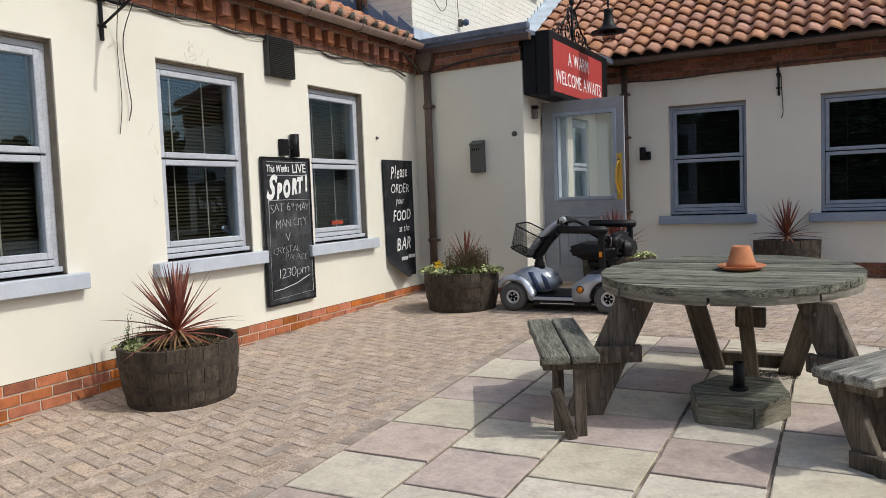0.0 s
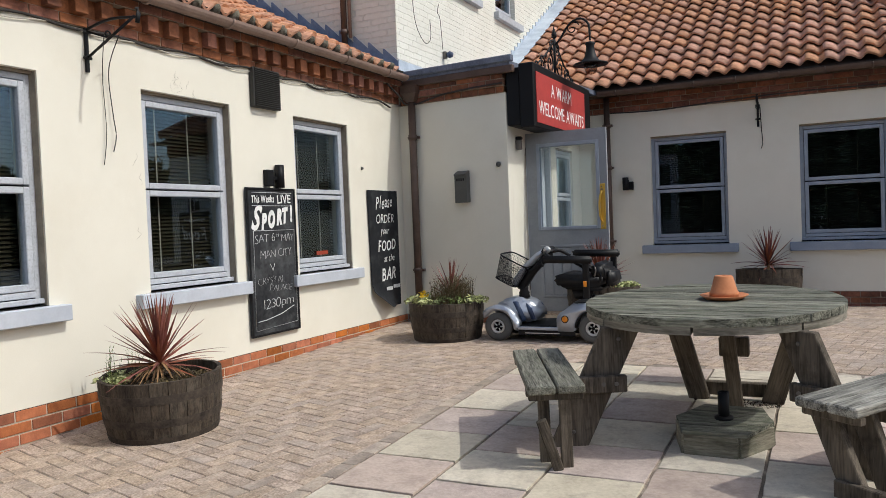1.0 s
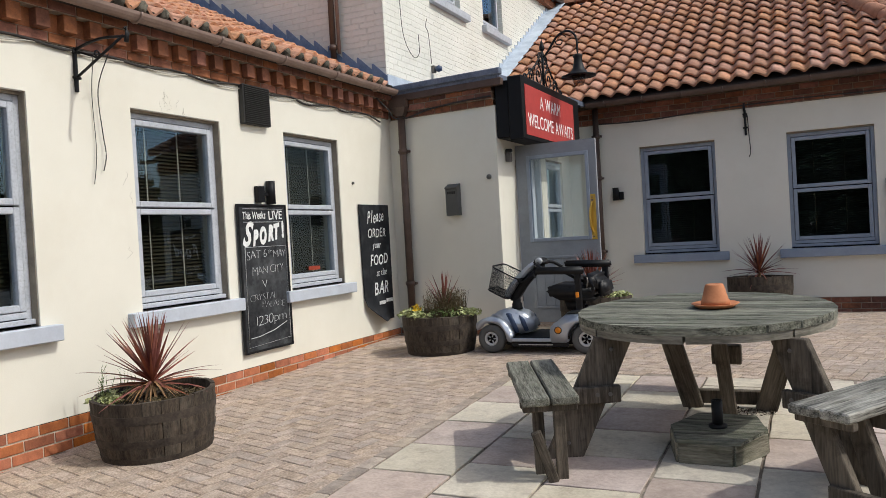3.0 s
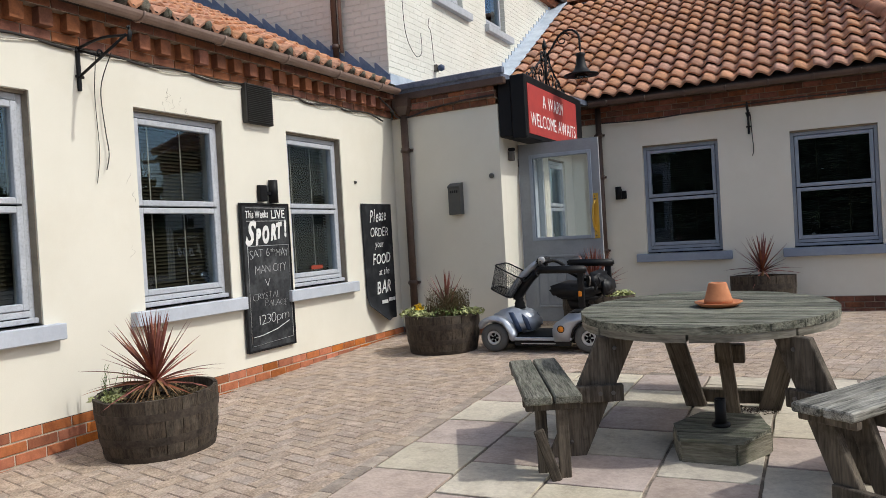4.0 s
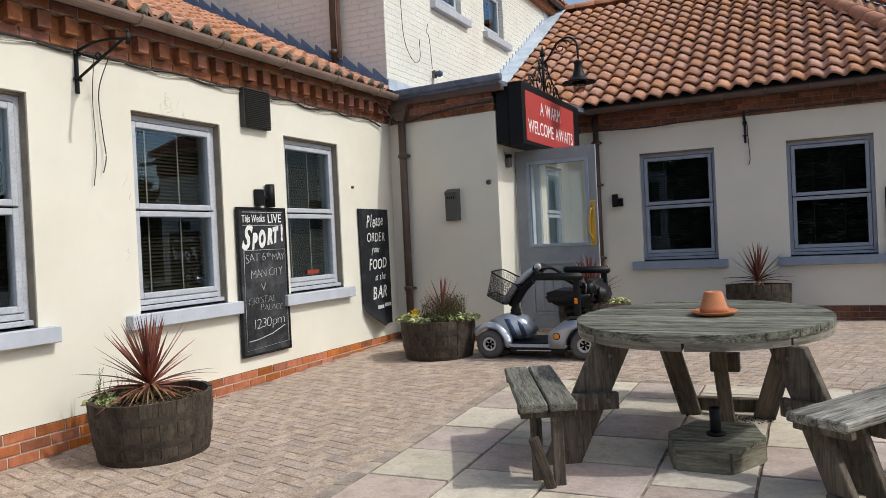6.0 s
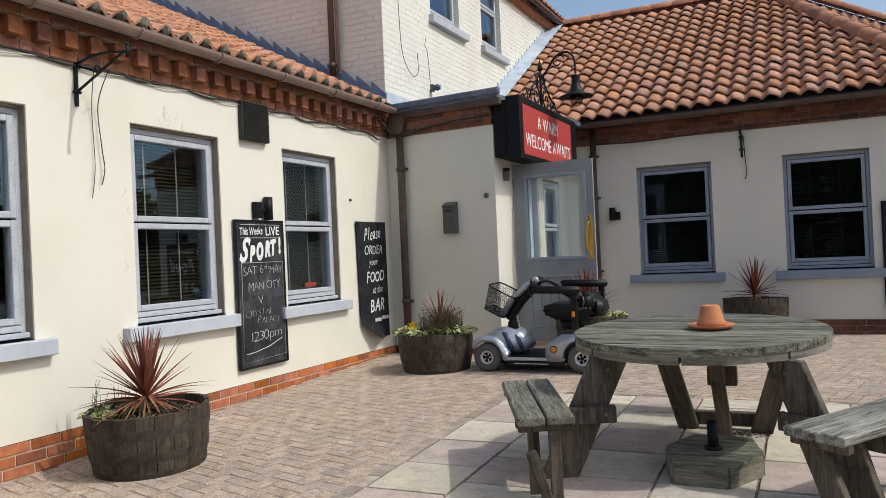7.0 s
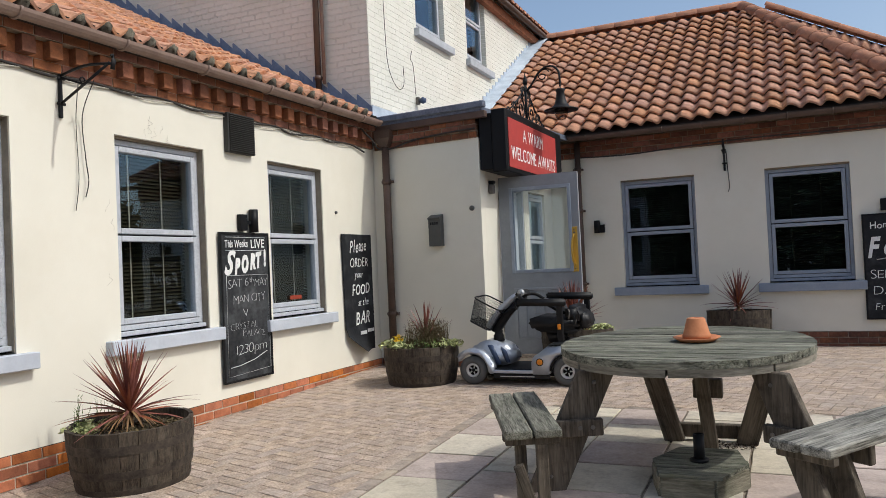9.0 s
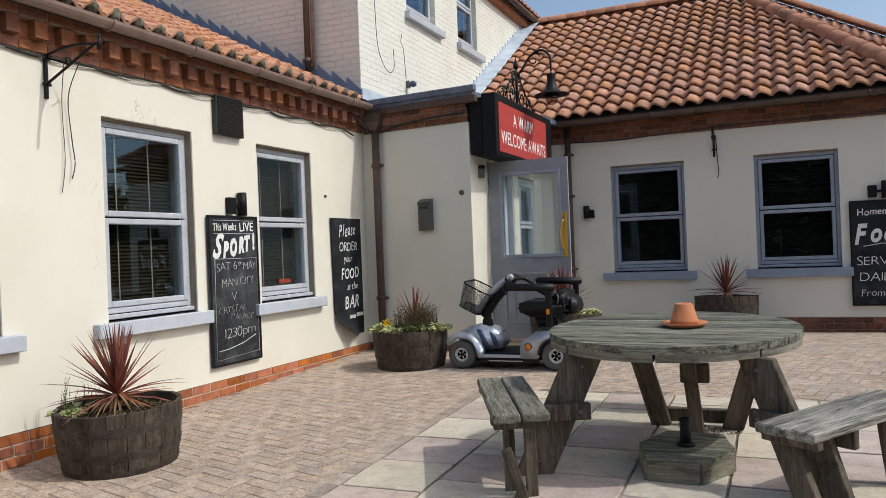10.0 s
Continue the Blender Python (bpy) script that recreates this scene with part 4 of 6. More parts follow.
# ---- barrel planters ----
def barrel(m, label, h=0.39, r0=0.345, r1=0.405):
    b = thing("barrel_planter", label, "planter", m, group="half barrel planters")
    n = 22
    bm = bmesh.new()
    half = math.pi / n - 0.0045
    rows = []
    for k in range(5):
        f = k / 4
        r = r0 + (r1 - r0) * f + 0.020 * math.sin(math.pi * (0.25 + 0.75 * f)) - 0.014
        row = []
        for rr in (r, r - 0.028):
            for a in ((-half, 0, half) if rr == r else (half, 0, -half)):
                row.append(bm.verts.new((rr * math.cos(a), rr * math.sin(a), h * f)))
        rows.append(row)
    for a, c in zip(rows, rows[1:]):
        for k in range(6):
            bm.faces.new((a[k], a[(k + 1) % 6], c[(k + 1) % 6], c[k]))
    bm.faces.new(rows[0])
    bm.faces.new(rows[-1])
    me = to_mesh("stave", bm)
    me.materials.append(M_STAVE)
    rng = random.Random(label)
    for k in range(n):
        part("stave", me, M_STAVE, b, "", Matrix.Rotation(2 * math.pi * k / n, 4, "Z") @ Matrix.Translation((rng.uniform(-0.003, 0.003), 0, rng.uniform(-0.002, 0.005))))
    for f0, f1 in ((0.66, 0.80), (0.27, 0.40), (0.005, 0.10)):
        bm = bmesh.new()
        prof = []
        for f in (f0, f1):
            r = r0 + (r1 - r0) * f + 0.020 * math.sin(math.pi * (0.25 + 0.75 * f)) - 0.014
            prof.append((r + 0.0035, h * f))
        lathe(bm, [(prof[0][0] - 0.012, prof[0][1])] + prof + [(prof[1][0] - 0.012, prof[1][1])], 44, None, False, False)
        part("hoop", bm, M_HOOP, b, "rusty iron hoop")
    bm = bmesh.new()
    lathe(bm, [(0.0001, 0.03), (r0 - 0.03, 0.03), (r1 - 0.045, h - 0.075), (0.2, h - 0.05), (0.0001, h - 0.03)], 28)
    for v in bm.verts:
        if v.co.z > h * 0.5:
            v.co.z += rng.uniform(-0.012, 0.012)
    part("soil", bm, M_SOIL, b)
    return b


def leaf_mesh(length, width, droop, mat):
    bm = bmesh.new()
    n = 6
    rows = []
    for k in range(n + 1):
        f = k / n
        w = width * (0.55 + 0.9 * f if f < 0.35 else 0.865 * (1 - (f - 0.35) / 0.65) ** 0.8) + 0.0006
        x = length * f
        z = -droop * length * f * f
        rows.append([bm.verts.new((x, -w / 2, z + w * 0.22)), bm.verts.new((x, 0, z)), bm.verts.new((x, w / 2, z + w * 0.22))])
    for a, b in zip(rows, rows[1:]):
        for k in range(2):
            f = bm.faces.new((a[k], a[k + 1], b[k + 1], b[k]))
            f.smooth = True
    me = to_mesh("leaf", bm)
    me.materials.append(mat)
    return me


def cordyline(m, label, count=46, size=0.42, dead=8, seed=1, up=1.0):
    p = thing("spike_plant", label, "plant", m, group="spiky planter plants")
    meshes = [leaf_mesh(size * s, 0.026 * s + 0.005, d, M_CORDY) for s, d in ((1.0, 0.02), (0.9, 0.12), (1.05, 0.22), (0.75, 0.05), (0.95, 0.35))]
    dm = [leaf_mesh(size * 0.62, 0.02, 0.5, M_DEADLEAF), leaf_mesh(size * 0.5, 0.017, 0.3, M_DEADLEAF)]
    part("stem", newtube([(0, 0, -0.06), (0.004, 0, 0.06)], 0.018, 8), M_DEADLEAF, p)
    rng = random.Random(seed)
    for k in range(count):
        f = (k + 0.5) / count
        el = radians(86 - 84 * (f ** 1.15) * up + rng.uniform(-7, 7))
        az = k * 2.39996 + rng.uniform(-0.25, 0.25)
        which = 0 if el > 0.9 else (rng.choice((0, 1, 3)) if el > 0.45 else rng.choice((1, 2, 4)))
        part("leaf", meshes[which], M_CORDY, p, "", Matrix.Translation((0, 0, 0.03 + 0.05 * (1 - f))) @ Matrix.Rotation(az, 4, "Z") @ Matrix.Rotation(-el, 4, "Y") @ Matrix.Rotation(rng.uniform(-0.5, 0.5), 4, "X"))
    for k in range(dead):
        az = rng.uniform(0, 6.28)
        part("leaf", rng.choice(dm), M_DEADLEAF, p, "", Matrix.Translation((0, 0, 0.06)) @ Matrix.Rotation(az, 4, "Z") @ Matrix.Rotation(radians(rng.uniform(-2, 22)), 4, "Y"))
    return p


def foliage(name, label, m, spots, mat, n, leaf=0.022, rise=0.06, seed=3, category="plant"):
    """A low clump of many small leaves. spots: (x, y, radius)."""
    rng = random.Random(seed)
    verts, faces = [], []
    for x, y, r in spots:
        for _ in range(n):
            a, q = rng.uniform(0, 6.283), r * math.sqrt(rng.random())
            c = Vector((x + q * math.cos(a), y + q * math.sin(a), rise * rng.random() * (1 - 0.5 * q / r)))
            rot = Euler((rng.uniform(-0.9, 0.9), rng.uniform(-0.9, 0.9), rng.uniform(0, 6.28))).to_matrix()
            s = leaf * rng.uniform(0.6, 1.2)
            k = len(verts)
            for dx, dy, dz in ((-1, 0, 0), (-0.2, -0.5, 0.12), (1, 0, 0), (-0.2, 0.5, 0.12)):
                verts.append(tuple(c + rot @ Vector((dx * s, dy * s, dz * s))))
            faces.append((k, k + 1, k + 2, k + 3))
    me = bpy.data.meshes.new(name)
    me.from_pydata(verts, [], faces)
    return tagged(part(name, me, mat, None, "", m), label, category, kind="stuff")


def sprigs(name, label, m, spots, mat, height, n, seed=5):
    """Upright heathery twigs."""
    rng = random.Random(seed)
    verts, faces = [], []
    for x, y, r in spots:
        for _ in range(n):
            a, q = rng.uniform(0, 6.283), r * math.sqrt(rng.random())
            base = Vector((x + q * math.cos(a), y + q * math.sin(a), 0))
            tip = base + Vector((rng.uniform(-0.05, 0.05), rng.uniform(-0.05, 0.05), height * rng.uniform(0.55, 1.0)))
            for s in range(9):
                c = base.lerp(tip, (s + 0.5) / 9)
                d = Vector((rng.uniform(-1, 1), rng.uniform(-1, 1), 0.9)).normalized() * 0.024
                w = Vector((-d.y, d.x, 0)).normalized() * 0.004
                k = len(verts)
                verts += [tuple(c - w), tuple(c + w), tuple(c + d)]
                faces.append((k, k + 1, k + 2))
            w = Vector((0.002, 0.001, 0))
            k = len(verts)
            verts += [tuple(base - w), tuple(base + w), tuple(tip)]
            faces.append((k, k + 1, k + 2))
    me = bpy.data.meshes.new(name)
    me.from_pydata(verts, [], faces)
    return tagged(part(name, me, mat, None, "", m), label, "plant", kind="stuff")


B1, B2, B3, B4 = (0.675, 4.43), (1.08, 7.93), (4.0, 11.22), (2.47, 8.98)
hb = 0.39
for (x, y), lab, rot in ((B1, "weathered dark oak half barrel beside the cream wall", 3), (B2, "weathered dark oak half barrel by the porch", 40),
                         (B3, "dark oak half barrel below the far windows", 10), (B4, "dark oak half barrel in front of the open door", 70)):
    barrel(Matrix.Translation((x, y, gz(y) - 0.002)) @ Matrix.Rotation(gslope(y), 4, "X") @ Matrix.Rotation(radians(rot), 4, "Z"), lab, 0.50 if y > 11 else (0.43 if y > 8.9 else hb))
cordyline(Matrix.Translation((B1[0] - 0.02, B1[1], gz(B1[1]) + hb)), "dark red spiky cordyline in a barrel", 72, 0.46, 26, 11)
cordyline(Matrix.Translation((B3[0], B3[1], gz(B3[1]) + 0.50)), "dark red spiky cordyline under a far window", 50, 0.47, 6, 12)
cordyline(Matrix.Translation((B4[0] - 0.03, B4[1], gz(B4[1]) + 0.46)), "large red spiky cordyline beside the door", 58, 0.43, 22, 13, 1.0)
cordyline(Matrix.Translation((B2[0] + 0.06, B2[1], gz(B2[1]) + hb - 0.02)), "small upright red cordyline among flowers", 22, 0.40, 3, 14, 0.62)
zt = gz(B1[1]) + hb - 0.045
foliage("trailing_plant", "pale green trailing leaves at a barrel rim", Matrix.Translation((B1[0], B1[1], zt)), [(-0.25, -0.2, 0.12), (-0.30, -0.05, 0.1), (-0.12, -0.28, 0.08)], M_LEAFPALE, 90, 0.02, 0.06, 21)
foliage("dry_litter", "brown dry plant litter on barrel soil", Matrix.Translation((B1[0], B1[1], zt)), [(0, 0, 0.33), (0.15, 0.05, 0.2)], M_HEATH, 420, 0.014, 0.03, 22)
sprigs("lavender_twigs", "thin grey-green twigs in a barrel", Matrix.Translation((B1[0], B1[1], zt)), [(-0.28, 0.12, 0.12), (-0.3, -0.15, 0.04)], M_LEAF, 0.24, 9, 23)
zt = gz(B2[1]) + hb - 0.02
foliage("variegated_ivy", "variegated cream and green ivy in a barrel", Matrix.Translation((B2[0], B2[1], zt)), [(-0.28, -0.12, 0.14), (-0.36, -0.02, 0.1), (0.32, -0.1, 0.13), (0.38, 0.0, 0.09), (-0.08, -0.3, 0.12)], M_LEAFPALE, 110, 0.024, 0.10, 24)
foliage("green_bedding", "green bedding leaves in a barrel", Matrix.Translation((B2[0], B2[1], zt)), [(-0.15, 0.0, 0.2), (0.15, -0.1, 0.2)], M_LEAF, 160, 0.024, 0.12, 25)
sprigs("heather", "brown-green heather clump in a barrel", Matrix.Translation((B2[0], B2[1], zt)), [(0.06, -0.10, 0.17), (0.17, -0.02, 0.15)], M_HEATH, 0.30, 190, 26)
foliage("yellow_flowers", "yellow pansy flowers in a barrel", Matrix.Translation((B2[0], B2[1], zt + 0.07)), [(-0.13, -0.25, 0.05), (-0.2, -0.15, 0.04)], M_YELLOW, 16, 0.028, 0.09, 27, "flowers")
foliage("yellow_bedding", "yellow-green bedding in the barrel by the door", Matrix.Translation((B4[0], B4[1], gz(B4[1]) + 0.41)), [(0.24, -0.1, 0.13), (0.29, 0.05, 0.1)], M_LEAFPALE, 120, 0.024, 0.08, 28)


# ---- round picnic table with three benches ----
TX, TY = 4.035, 5.47
TZ = gz(TY)
TILT = gslope(5.0)
table = thing("picnic_table", "grey weathered round wooden picnic table with three fixed benches", "picnic table", Matrix.Translation((TX, TY, TZ)) @ Matrix.Rotation(TILT, 4, "X"))
R, n = 0.72, 10
bw = 2 * R / n
rngt = random.Random(31)
grain = radians(-4)
for k in range(n):
    y0, y1 = -R + k * bw + 0.0042, -R + (k + 1) * bw - 0.0042
    pts = []
    for y in np.linspace(y0, y1, 6):
        pts.append((math.sqrt(max(R * R - y * y, 0.0016)), y))
    pts += [(-x, y) for x, y in pts[::-1]]
    bm = bmesh.new()
    prism(bm, pts, 0.708, 0.75)
    bmesh.ops.bevel(bm, geom=[e for e in bm.edges if abs(e.verts[0].co.z - e.verts[1].co.z) < 1e-5 and e.verts[0].co.z > 0.74], offset=0.0055, segments=1, affect="EDGES")
    part("board", bm, M_WOOD, table, "", Matrix.Rotation(grain, 4, "Z") @ Matrix.Translation((0, 0, rngt.uniform(-0.002, 0.002))))
# added disc under the boards, stops sun shining through their gaps
bm = bmesh.new()
lathe(bm, [(0.60, 0.694), (0.60, 0.706)], 40)
part("backing_board", bm, M_WOODLEG, table)
for k in range(8):
    a0, a1 = 2 * math.pi * k / 8 + 0.01, 2 * math.pi * (k + 1) / 8 - 0.01
    aa = np.linspace(a0, a1, 6)
    pts = [(0.716 * math.cos(a), 0.716 * math.sin(a)) for a in aa] + [(0.56 * math.cos(a), 0.56 * math.sin(a)) for a in aa[::-1]]
    bm = bmesh.new()
    prism(bm, pts, 0.664, 0.707)
    part("rim_segment", bm, M_RIMWOOD, table)


def plank_between(a, b, width, thick, side):
    """A plank from a to b; side: the direction of its width."""
    a, b = Vector(a), Vector(b)
    z = (b - a).normalized()
    y = z.cross(Vector(side)).normalized()
    x = y.cross(z)
    mid = (a + b) / 2
    return Matrix(((x.x, y.x, z.x, mid.x), (x.y, y.y, z.y, mid.y), (x.z, y.z, z.z, mid.z), (0, 0, 0, 1))), width, thick, (b - a).length


def plank(name, a, b, width, thick, side, mat, parent, m=None, bevel=0.006, label=""):
    mm, w, t, l = plank_between(a, b, width, thick, side)
    bm = bmesh.new()
    boxm(bm, Matrix(), w, t, l, bevel)
    return part(name, bm, mat, parent, label, (m or Matrix()) @ mm)


def slant_leg(name, a, b, width, thick, across, parent, m):
    """A leg plank cut level at both ends; width runs along u, thickness along v."""
    bm = bmesh.new()
    q = []
    for (u, v, z) in (a, b):
        q.append([bm.verts.new((u + du * width / 2, v + dv * thick / 2, z)) for du, dv in ((-1, -1), (1, -1), (1, 1), (-1, 1))])
    for k in range(4):
        bm.faces.new((q[0][k], q[0][(k + 1) % 4], q[1][(k + 1) % 4], q[1][k]))
    bm.faces.new(q[0])
    bm.faces.new(q[1])
    bmesh.ops.bevel(bm, geom=list(bm.edges), offset=0.005, segments=1, affect="EDGES")
    return part(name, bm, M_WOODLEG, parent, "", m)


def bench_unit(cx, cy, radial, near):
    """One bench on a central slanted leg; near: the side of the leg on which its bearer is bolted."""
    m = Matrix.Translation((cx, cy, 0)) @ Matrix.Rotation(radians(radial), 4, "Z")
    for k, u in enumerate((-0.075, 0.077)):
        bm = bmesh.new()
        box(bm, u - 0.071, u + 0.071, -0.49, 0.49, 0.405, 0.45, 0.008)
        part("bench_board", bm, M_BENCH_PALE if radial == 325.0 else M_BENCH, table, "", m @ Matrix.Translation((0, 0.004 * k, 0)))
    if radial < 90:
        return m
    slant_leg("leg", (-0.10, near * 0.09, 0.0), (-0.42, near * 0.09, 0.667), 0.215, 0.045, None, table, m)
    v = near * 0.135
    part("bearer", newbox(-0.43, 0.13, v - 0.021, v + 0.021, 0.31, 0.404, bevel=0.006), M_WOODLEG, table, "", m)
    for s in (-1, 1):
        part("cleat", newbox(-0.14, 0.142, s * 0.43 - 0.022, s * 0.43 + 0.022, 0.366, 0.404, bevel=0.005), M_WOODLEG, table, "", m)
    for u in (-0.37, -0.30):
        bm = bmesh.new()
        lathe(bm, [(0.012, 0), (0.012, 0.006)], 8, Matrix.Translation((u, v + near * 0.021, 0.36)) @ Matrix.Rotation(-near * math.pi / 2, 4, "X"))
        part("bolt", bm, M_STEEL, table, "rusty bolt", m)
    for u, z in ((-0.13, 0.09), (-0.40, 0.60)):
        bm = bmesh.new()
        lathe(bm, [(0.0001, 0.006), (0.010, 0.005), (0.012, 0.0)], 8, Matrix.Translation((u, near * 0.1126, z)) @ Matrix.Rotation(-near * math.pi / 2, 4, "X"))
        part("bolt", bm, M_STEEL, table, "rusty bolt", m)
    return m


M_BENCH = material("grey_bench_board", (0.042, 0.040, 0.028), (0.27, 0.265, 0.215), 4, 0.85, 0.7, 20.0, stretch=(7, 0.6, 7), vary=0.15, grain=0.7, stain=(0.11, 0.13, 0.08), stain_scale=6, stain_amount=0.5)
# silvered right bench; its sunlit sheen is put into the lighter colour too
M_BENCH_PALE = material("silvered_sunlit_bench_board", (0.055, 0.052, 0.042), (0.40, 0.385, 0.335), 4, 0.8, 0.7, 20.0, stretch=(7, 0.5, 7), vary=0.15, grain=0.7, stain=(0.13, 0.13, 0.10), stain_scale=6, stain_amount=0.5)
m1 = bench_unit(-0.83, -0.60, 205.5, 1)
for u, v in ((-0.045, 0.42), (0.055, 0.33)):
    part("post", newbox(u - 0.03, u + 0.03, v - 0.022, v + 0.022, 0.0, 0.366, bevel=0.004), M_WOODLEG, table, "", m1)
plank("brace", (0.085, 0.462, 0.27), (0.005, 0.466, 0.005), 0.055, 0.04, (1, 0, 0), M_WOODLEG, table, m1)
m2 = bench_unit(0.875, -0.66, 325.0, -1)
slant_leg("bench_leg", (0.07, -0.36, 0.0), (-0.09, -0.36, 0.366), 0.13, 0.045, None, table, m2)
slant_leg("bench_leg", (0.12, -0.20, 0.0), (-0.01, -0.20, 0.366), 0.11, 0.045, None, table, m2)
slant_leg("bench_leg", (0.03, 0.38, 0.0), (-0.02, 0.38, 0.366), 0.10, 0.045, None, table, m2)
part("runner", newbox(-0.02, 0.36, -0.41, -0.365, 0.0, 0.085, bevel=0.005), M_WOODLEG, table, "", m2)
m3 = bench_unit(0.02, 1.03, 86.0, 1)
plank("leg", (-0.155, 0.55, 0.0), (-0.32, 0.46, 0.667), 0.13, 0.045, (1, 0, 0), M_WOODLEG, table)
plank("leg", (0.29, 0.53, 0.0), (0.50, 0.46, 0.667), 0.13, 0.045, (1, 0, 0), M_WOODLEG, table)
plank("post", (0.09, 0.40, 0.0), (0.03, 0.36, 0.667), 0.085, 0.045, (1, 0, 0), M_WOODLEG, table)
part("cleat", newbox(-0.01, 0.17, 0.405, 0.48, 0.325, 0.445, bevel=0.006), M_WOODLEG, table)
part("foot_rail", newbox(-0.2, 0.36, 0.56, 0.61, 0.03, 0.12, bevel=0.006), M_WOODLEG, table)
part("cross_beam", newbox(-0.5, 0.5, -0.04, 0.04, 0.60, 0.667, bevel=0.006), M_WOODLEG, table)
part("cross_beam", newbox(-0.04, 0.04, 0.05, 0.62, 0.60, 0.667, bevel=0.006), M_WOODLEG, table)

foliage("dirt", "dark crumbs of dirt round the table foot", Matrix.Translation((TX + 0.10, TY + 0.42, gz(TY + 0.42) + 0.012)), [(0.02, 0.0, 0.12), (0.16, 0.05, 0.10), (-0.04, 0.1, 0.1)], M_SOIL, 160, 0.008, 0.012, 33, "dirt")
# umbrella base under the table
UX, UY = 4.13, 5.14
ub = thing("umbrella_base", "hexagonal grey wooden umbrella base with dark steel tube", "umbrella base", Matrix.Translation((UX, UY, gz(UY))) @ Matrix.Rotation(TILT, 4, "X"))
hexa = [(-0.25, 0.0), (-0.18, -0.26), (0.10, -0.27), (0.25, -0.01), (0.18, 0.26), (-0.10, 0.27)]
for k in range(6):
    (xa, ya), (xb, yb) = hexa[k], hexa[(k + 1) % 6]
    plank("side_board", (xa * 0.97, ya * 0.97, 0.058), (xb * 0.97, yb * 0.97, 0.058), 0.115, 0.035, (0, 0, 1), M_BASEWOOD, ub, None, 0.004)
for y0, y1 in ((-0.27, -0.092), (-0.088, 0.09), (0.094, 0.27)):
    bm = bmesh.new()
    hw = lambda y, s: (0.14 + 0.11 * (1 - abs(y) / 0.27)) * s + (-0.04 if s < 0 and y < 0 else 0) * abs(y) / 0.27 + (0.04 if s > 0 and y > 0 else 0) * abs(y) / 0.27
    prism(bm, [(hw(y0, -1), y0), (hw(y0, 1), y0), (hw(y1, 1), y1), (hw(y1, -1), y1)] if y0 > 0 or y1 < 0 else [(hw(y0, -1), y0), (hw(y0, 1), y0), (0.255, 0), (hw(y1, 1), y1), (hw(y1, -1), y1), (-0.255, 0)], 0.116, 0.134)
    part("top_board", bm, M_WOOD, ub)
bm = bmesh.new()
lathe(bm, [(0.03, 0.11), (0.03, 0.285), (0.024, 0.285), (0.024, 0.2)], 16)
part("tube", bm, M_BLACKIRON, ub)
bm = bmesh.new()
lathe(bm, [(0.05, 0.134), (0.05, 0.148), (0.033, 0.153)], 16)
part("collar", bm, M_BLACKIRON, ub)

# terracotta pot upside down on a saucer
PX, PY = 4.113, 5.454
pot_z = TZ + 0.752 + math.tan(TILT) * (PY - TY)
bm = bmesh.new()
lathe(bm, [(0.0001, 0.0), (0.10, 0.0), (0.136, 0.024), (0.129, 0.026), (0.10, 0.012), (0.0001, 0.012)], 40)
sau = solid("saucer", bm, M_TERRA, "round terracotta saucer on the table", "saucer", "", Matrix.Translation((PX, PY, pot_z)) @ Matrix.Rotation(TILT, 4, "X"))
bm = bmesh.new()
lathe(bm, [(0.081, 0.0), (0.081, 0.028), (0.076, 0.031), (0.052, 0.118), (0.047, 0.123), (0.011, 0.123), (0.011, 0.114)], 40)
solid("flower_pot", bm, M_TERRA, "terracotta flower pot turned upside down on a saucer", "flower pot", "", Matrix.Translation((PX, PY, pot_z + 0.013)) @ Matrix.Rotation(TILT, 4, "X"))


# ---- entrance: open door, step, sign, lamp ----
DY = 9.45
door = thing("door_1", "grey panelled door standing open with glass upper half", "door", Matrix.Translation((1.475, DY, 0.165)), kind="structure")
DW, DH = 0.965, 2.11
bm = bmesh.new()
gx0, gx1, gz0, gz1 = 0.15, 0.86, 0.975, 1.955
px0, px1, pz0, pz1 = 0.13, 0.84, 0.17, 0.77
for x0, x1, z0, z1 in ((0, gx0, 0, DH), (gx1, DW, 0, DH), (gx0, gx1, gz1, DH), (gx0, gx1, pz1, gz0), (gx0, gx1, 0, pz0)):
    box(bm, x0, x1, -0.022, 0.022, z0, z1)
box(bm, gx0, gx1, -0.010, 0.010, pz0, pz1)
part("leaf", bm, M_DOOR, door)
bm = bmesh.new()
for s in (-1, 1):
    y0, y1 = (s * 0.022, s * 0.036) if s > 0 else (-0.036, -0.022)
    for x0, x1, z0, z1 in ((gx0 - 0.02, gx0 + 0.02, gz0 - 0.02, gz1 + 0.02), (gx1 - 0.02, gx1 + 0.02, gz0 - 0.02, gz1 + 0.02), (gx0 + 0.02, gx1 - 0.02, gz1 - 0.02, gz1 + 0.02), (gx0 + 0.02, gx1 - 0.02, gz0 - 0.02, gz0 + 0.02)):
        box(bm, x0, x1, y0, y1, z0, z1, 0.004)
part("glazing_bead", bm, M_FRAME_B, door)
g = part("pane", newbox(gx0, gx1, -0.003, 0.003, gz0, gz1), M_GLASS, door)
g.visible_shadow = False
bm = bmesh.new()
for x0, x1, z0, z1 in ((gx0 - 0.01, gx0 + 0.025, pz0 - 0.01, pz1 + 0.01), (gx1 - 0.025, gx1 + 0.01, pz0 - 0.01, pz1 + 0.01), (gx0 + 0.025, gx1 - 0.025, pz1 - 0.02, pz1 + 0.01), (gx0 + 0.025, gx1 - 0.025, pz0 - 0.01, pz0 + 0.02)):
    box(bm, x0, x1, -0.03, -0.011, z0, z1, 0.004)
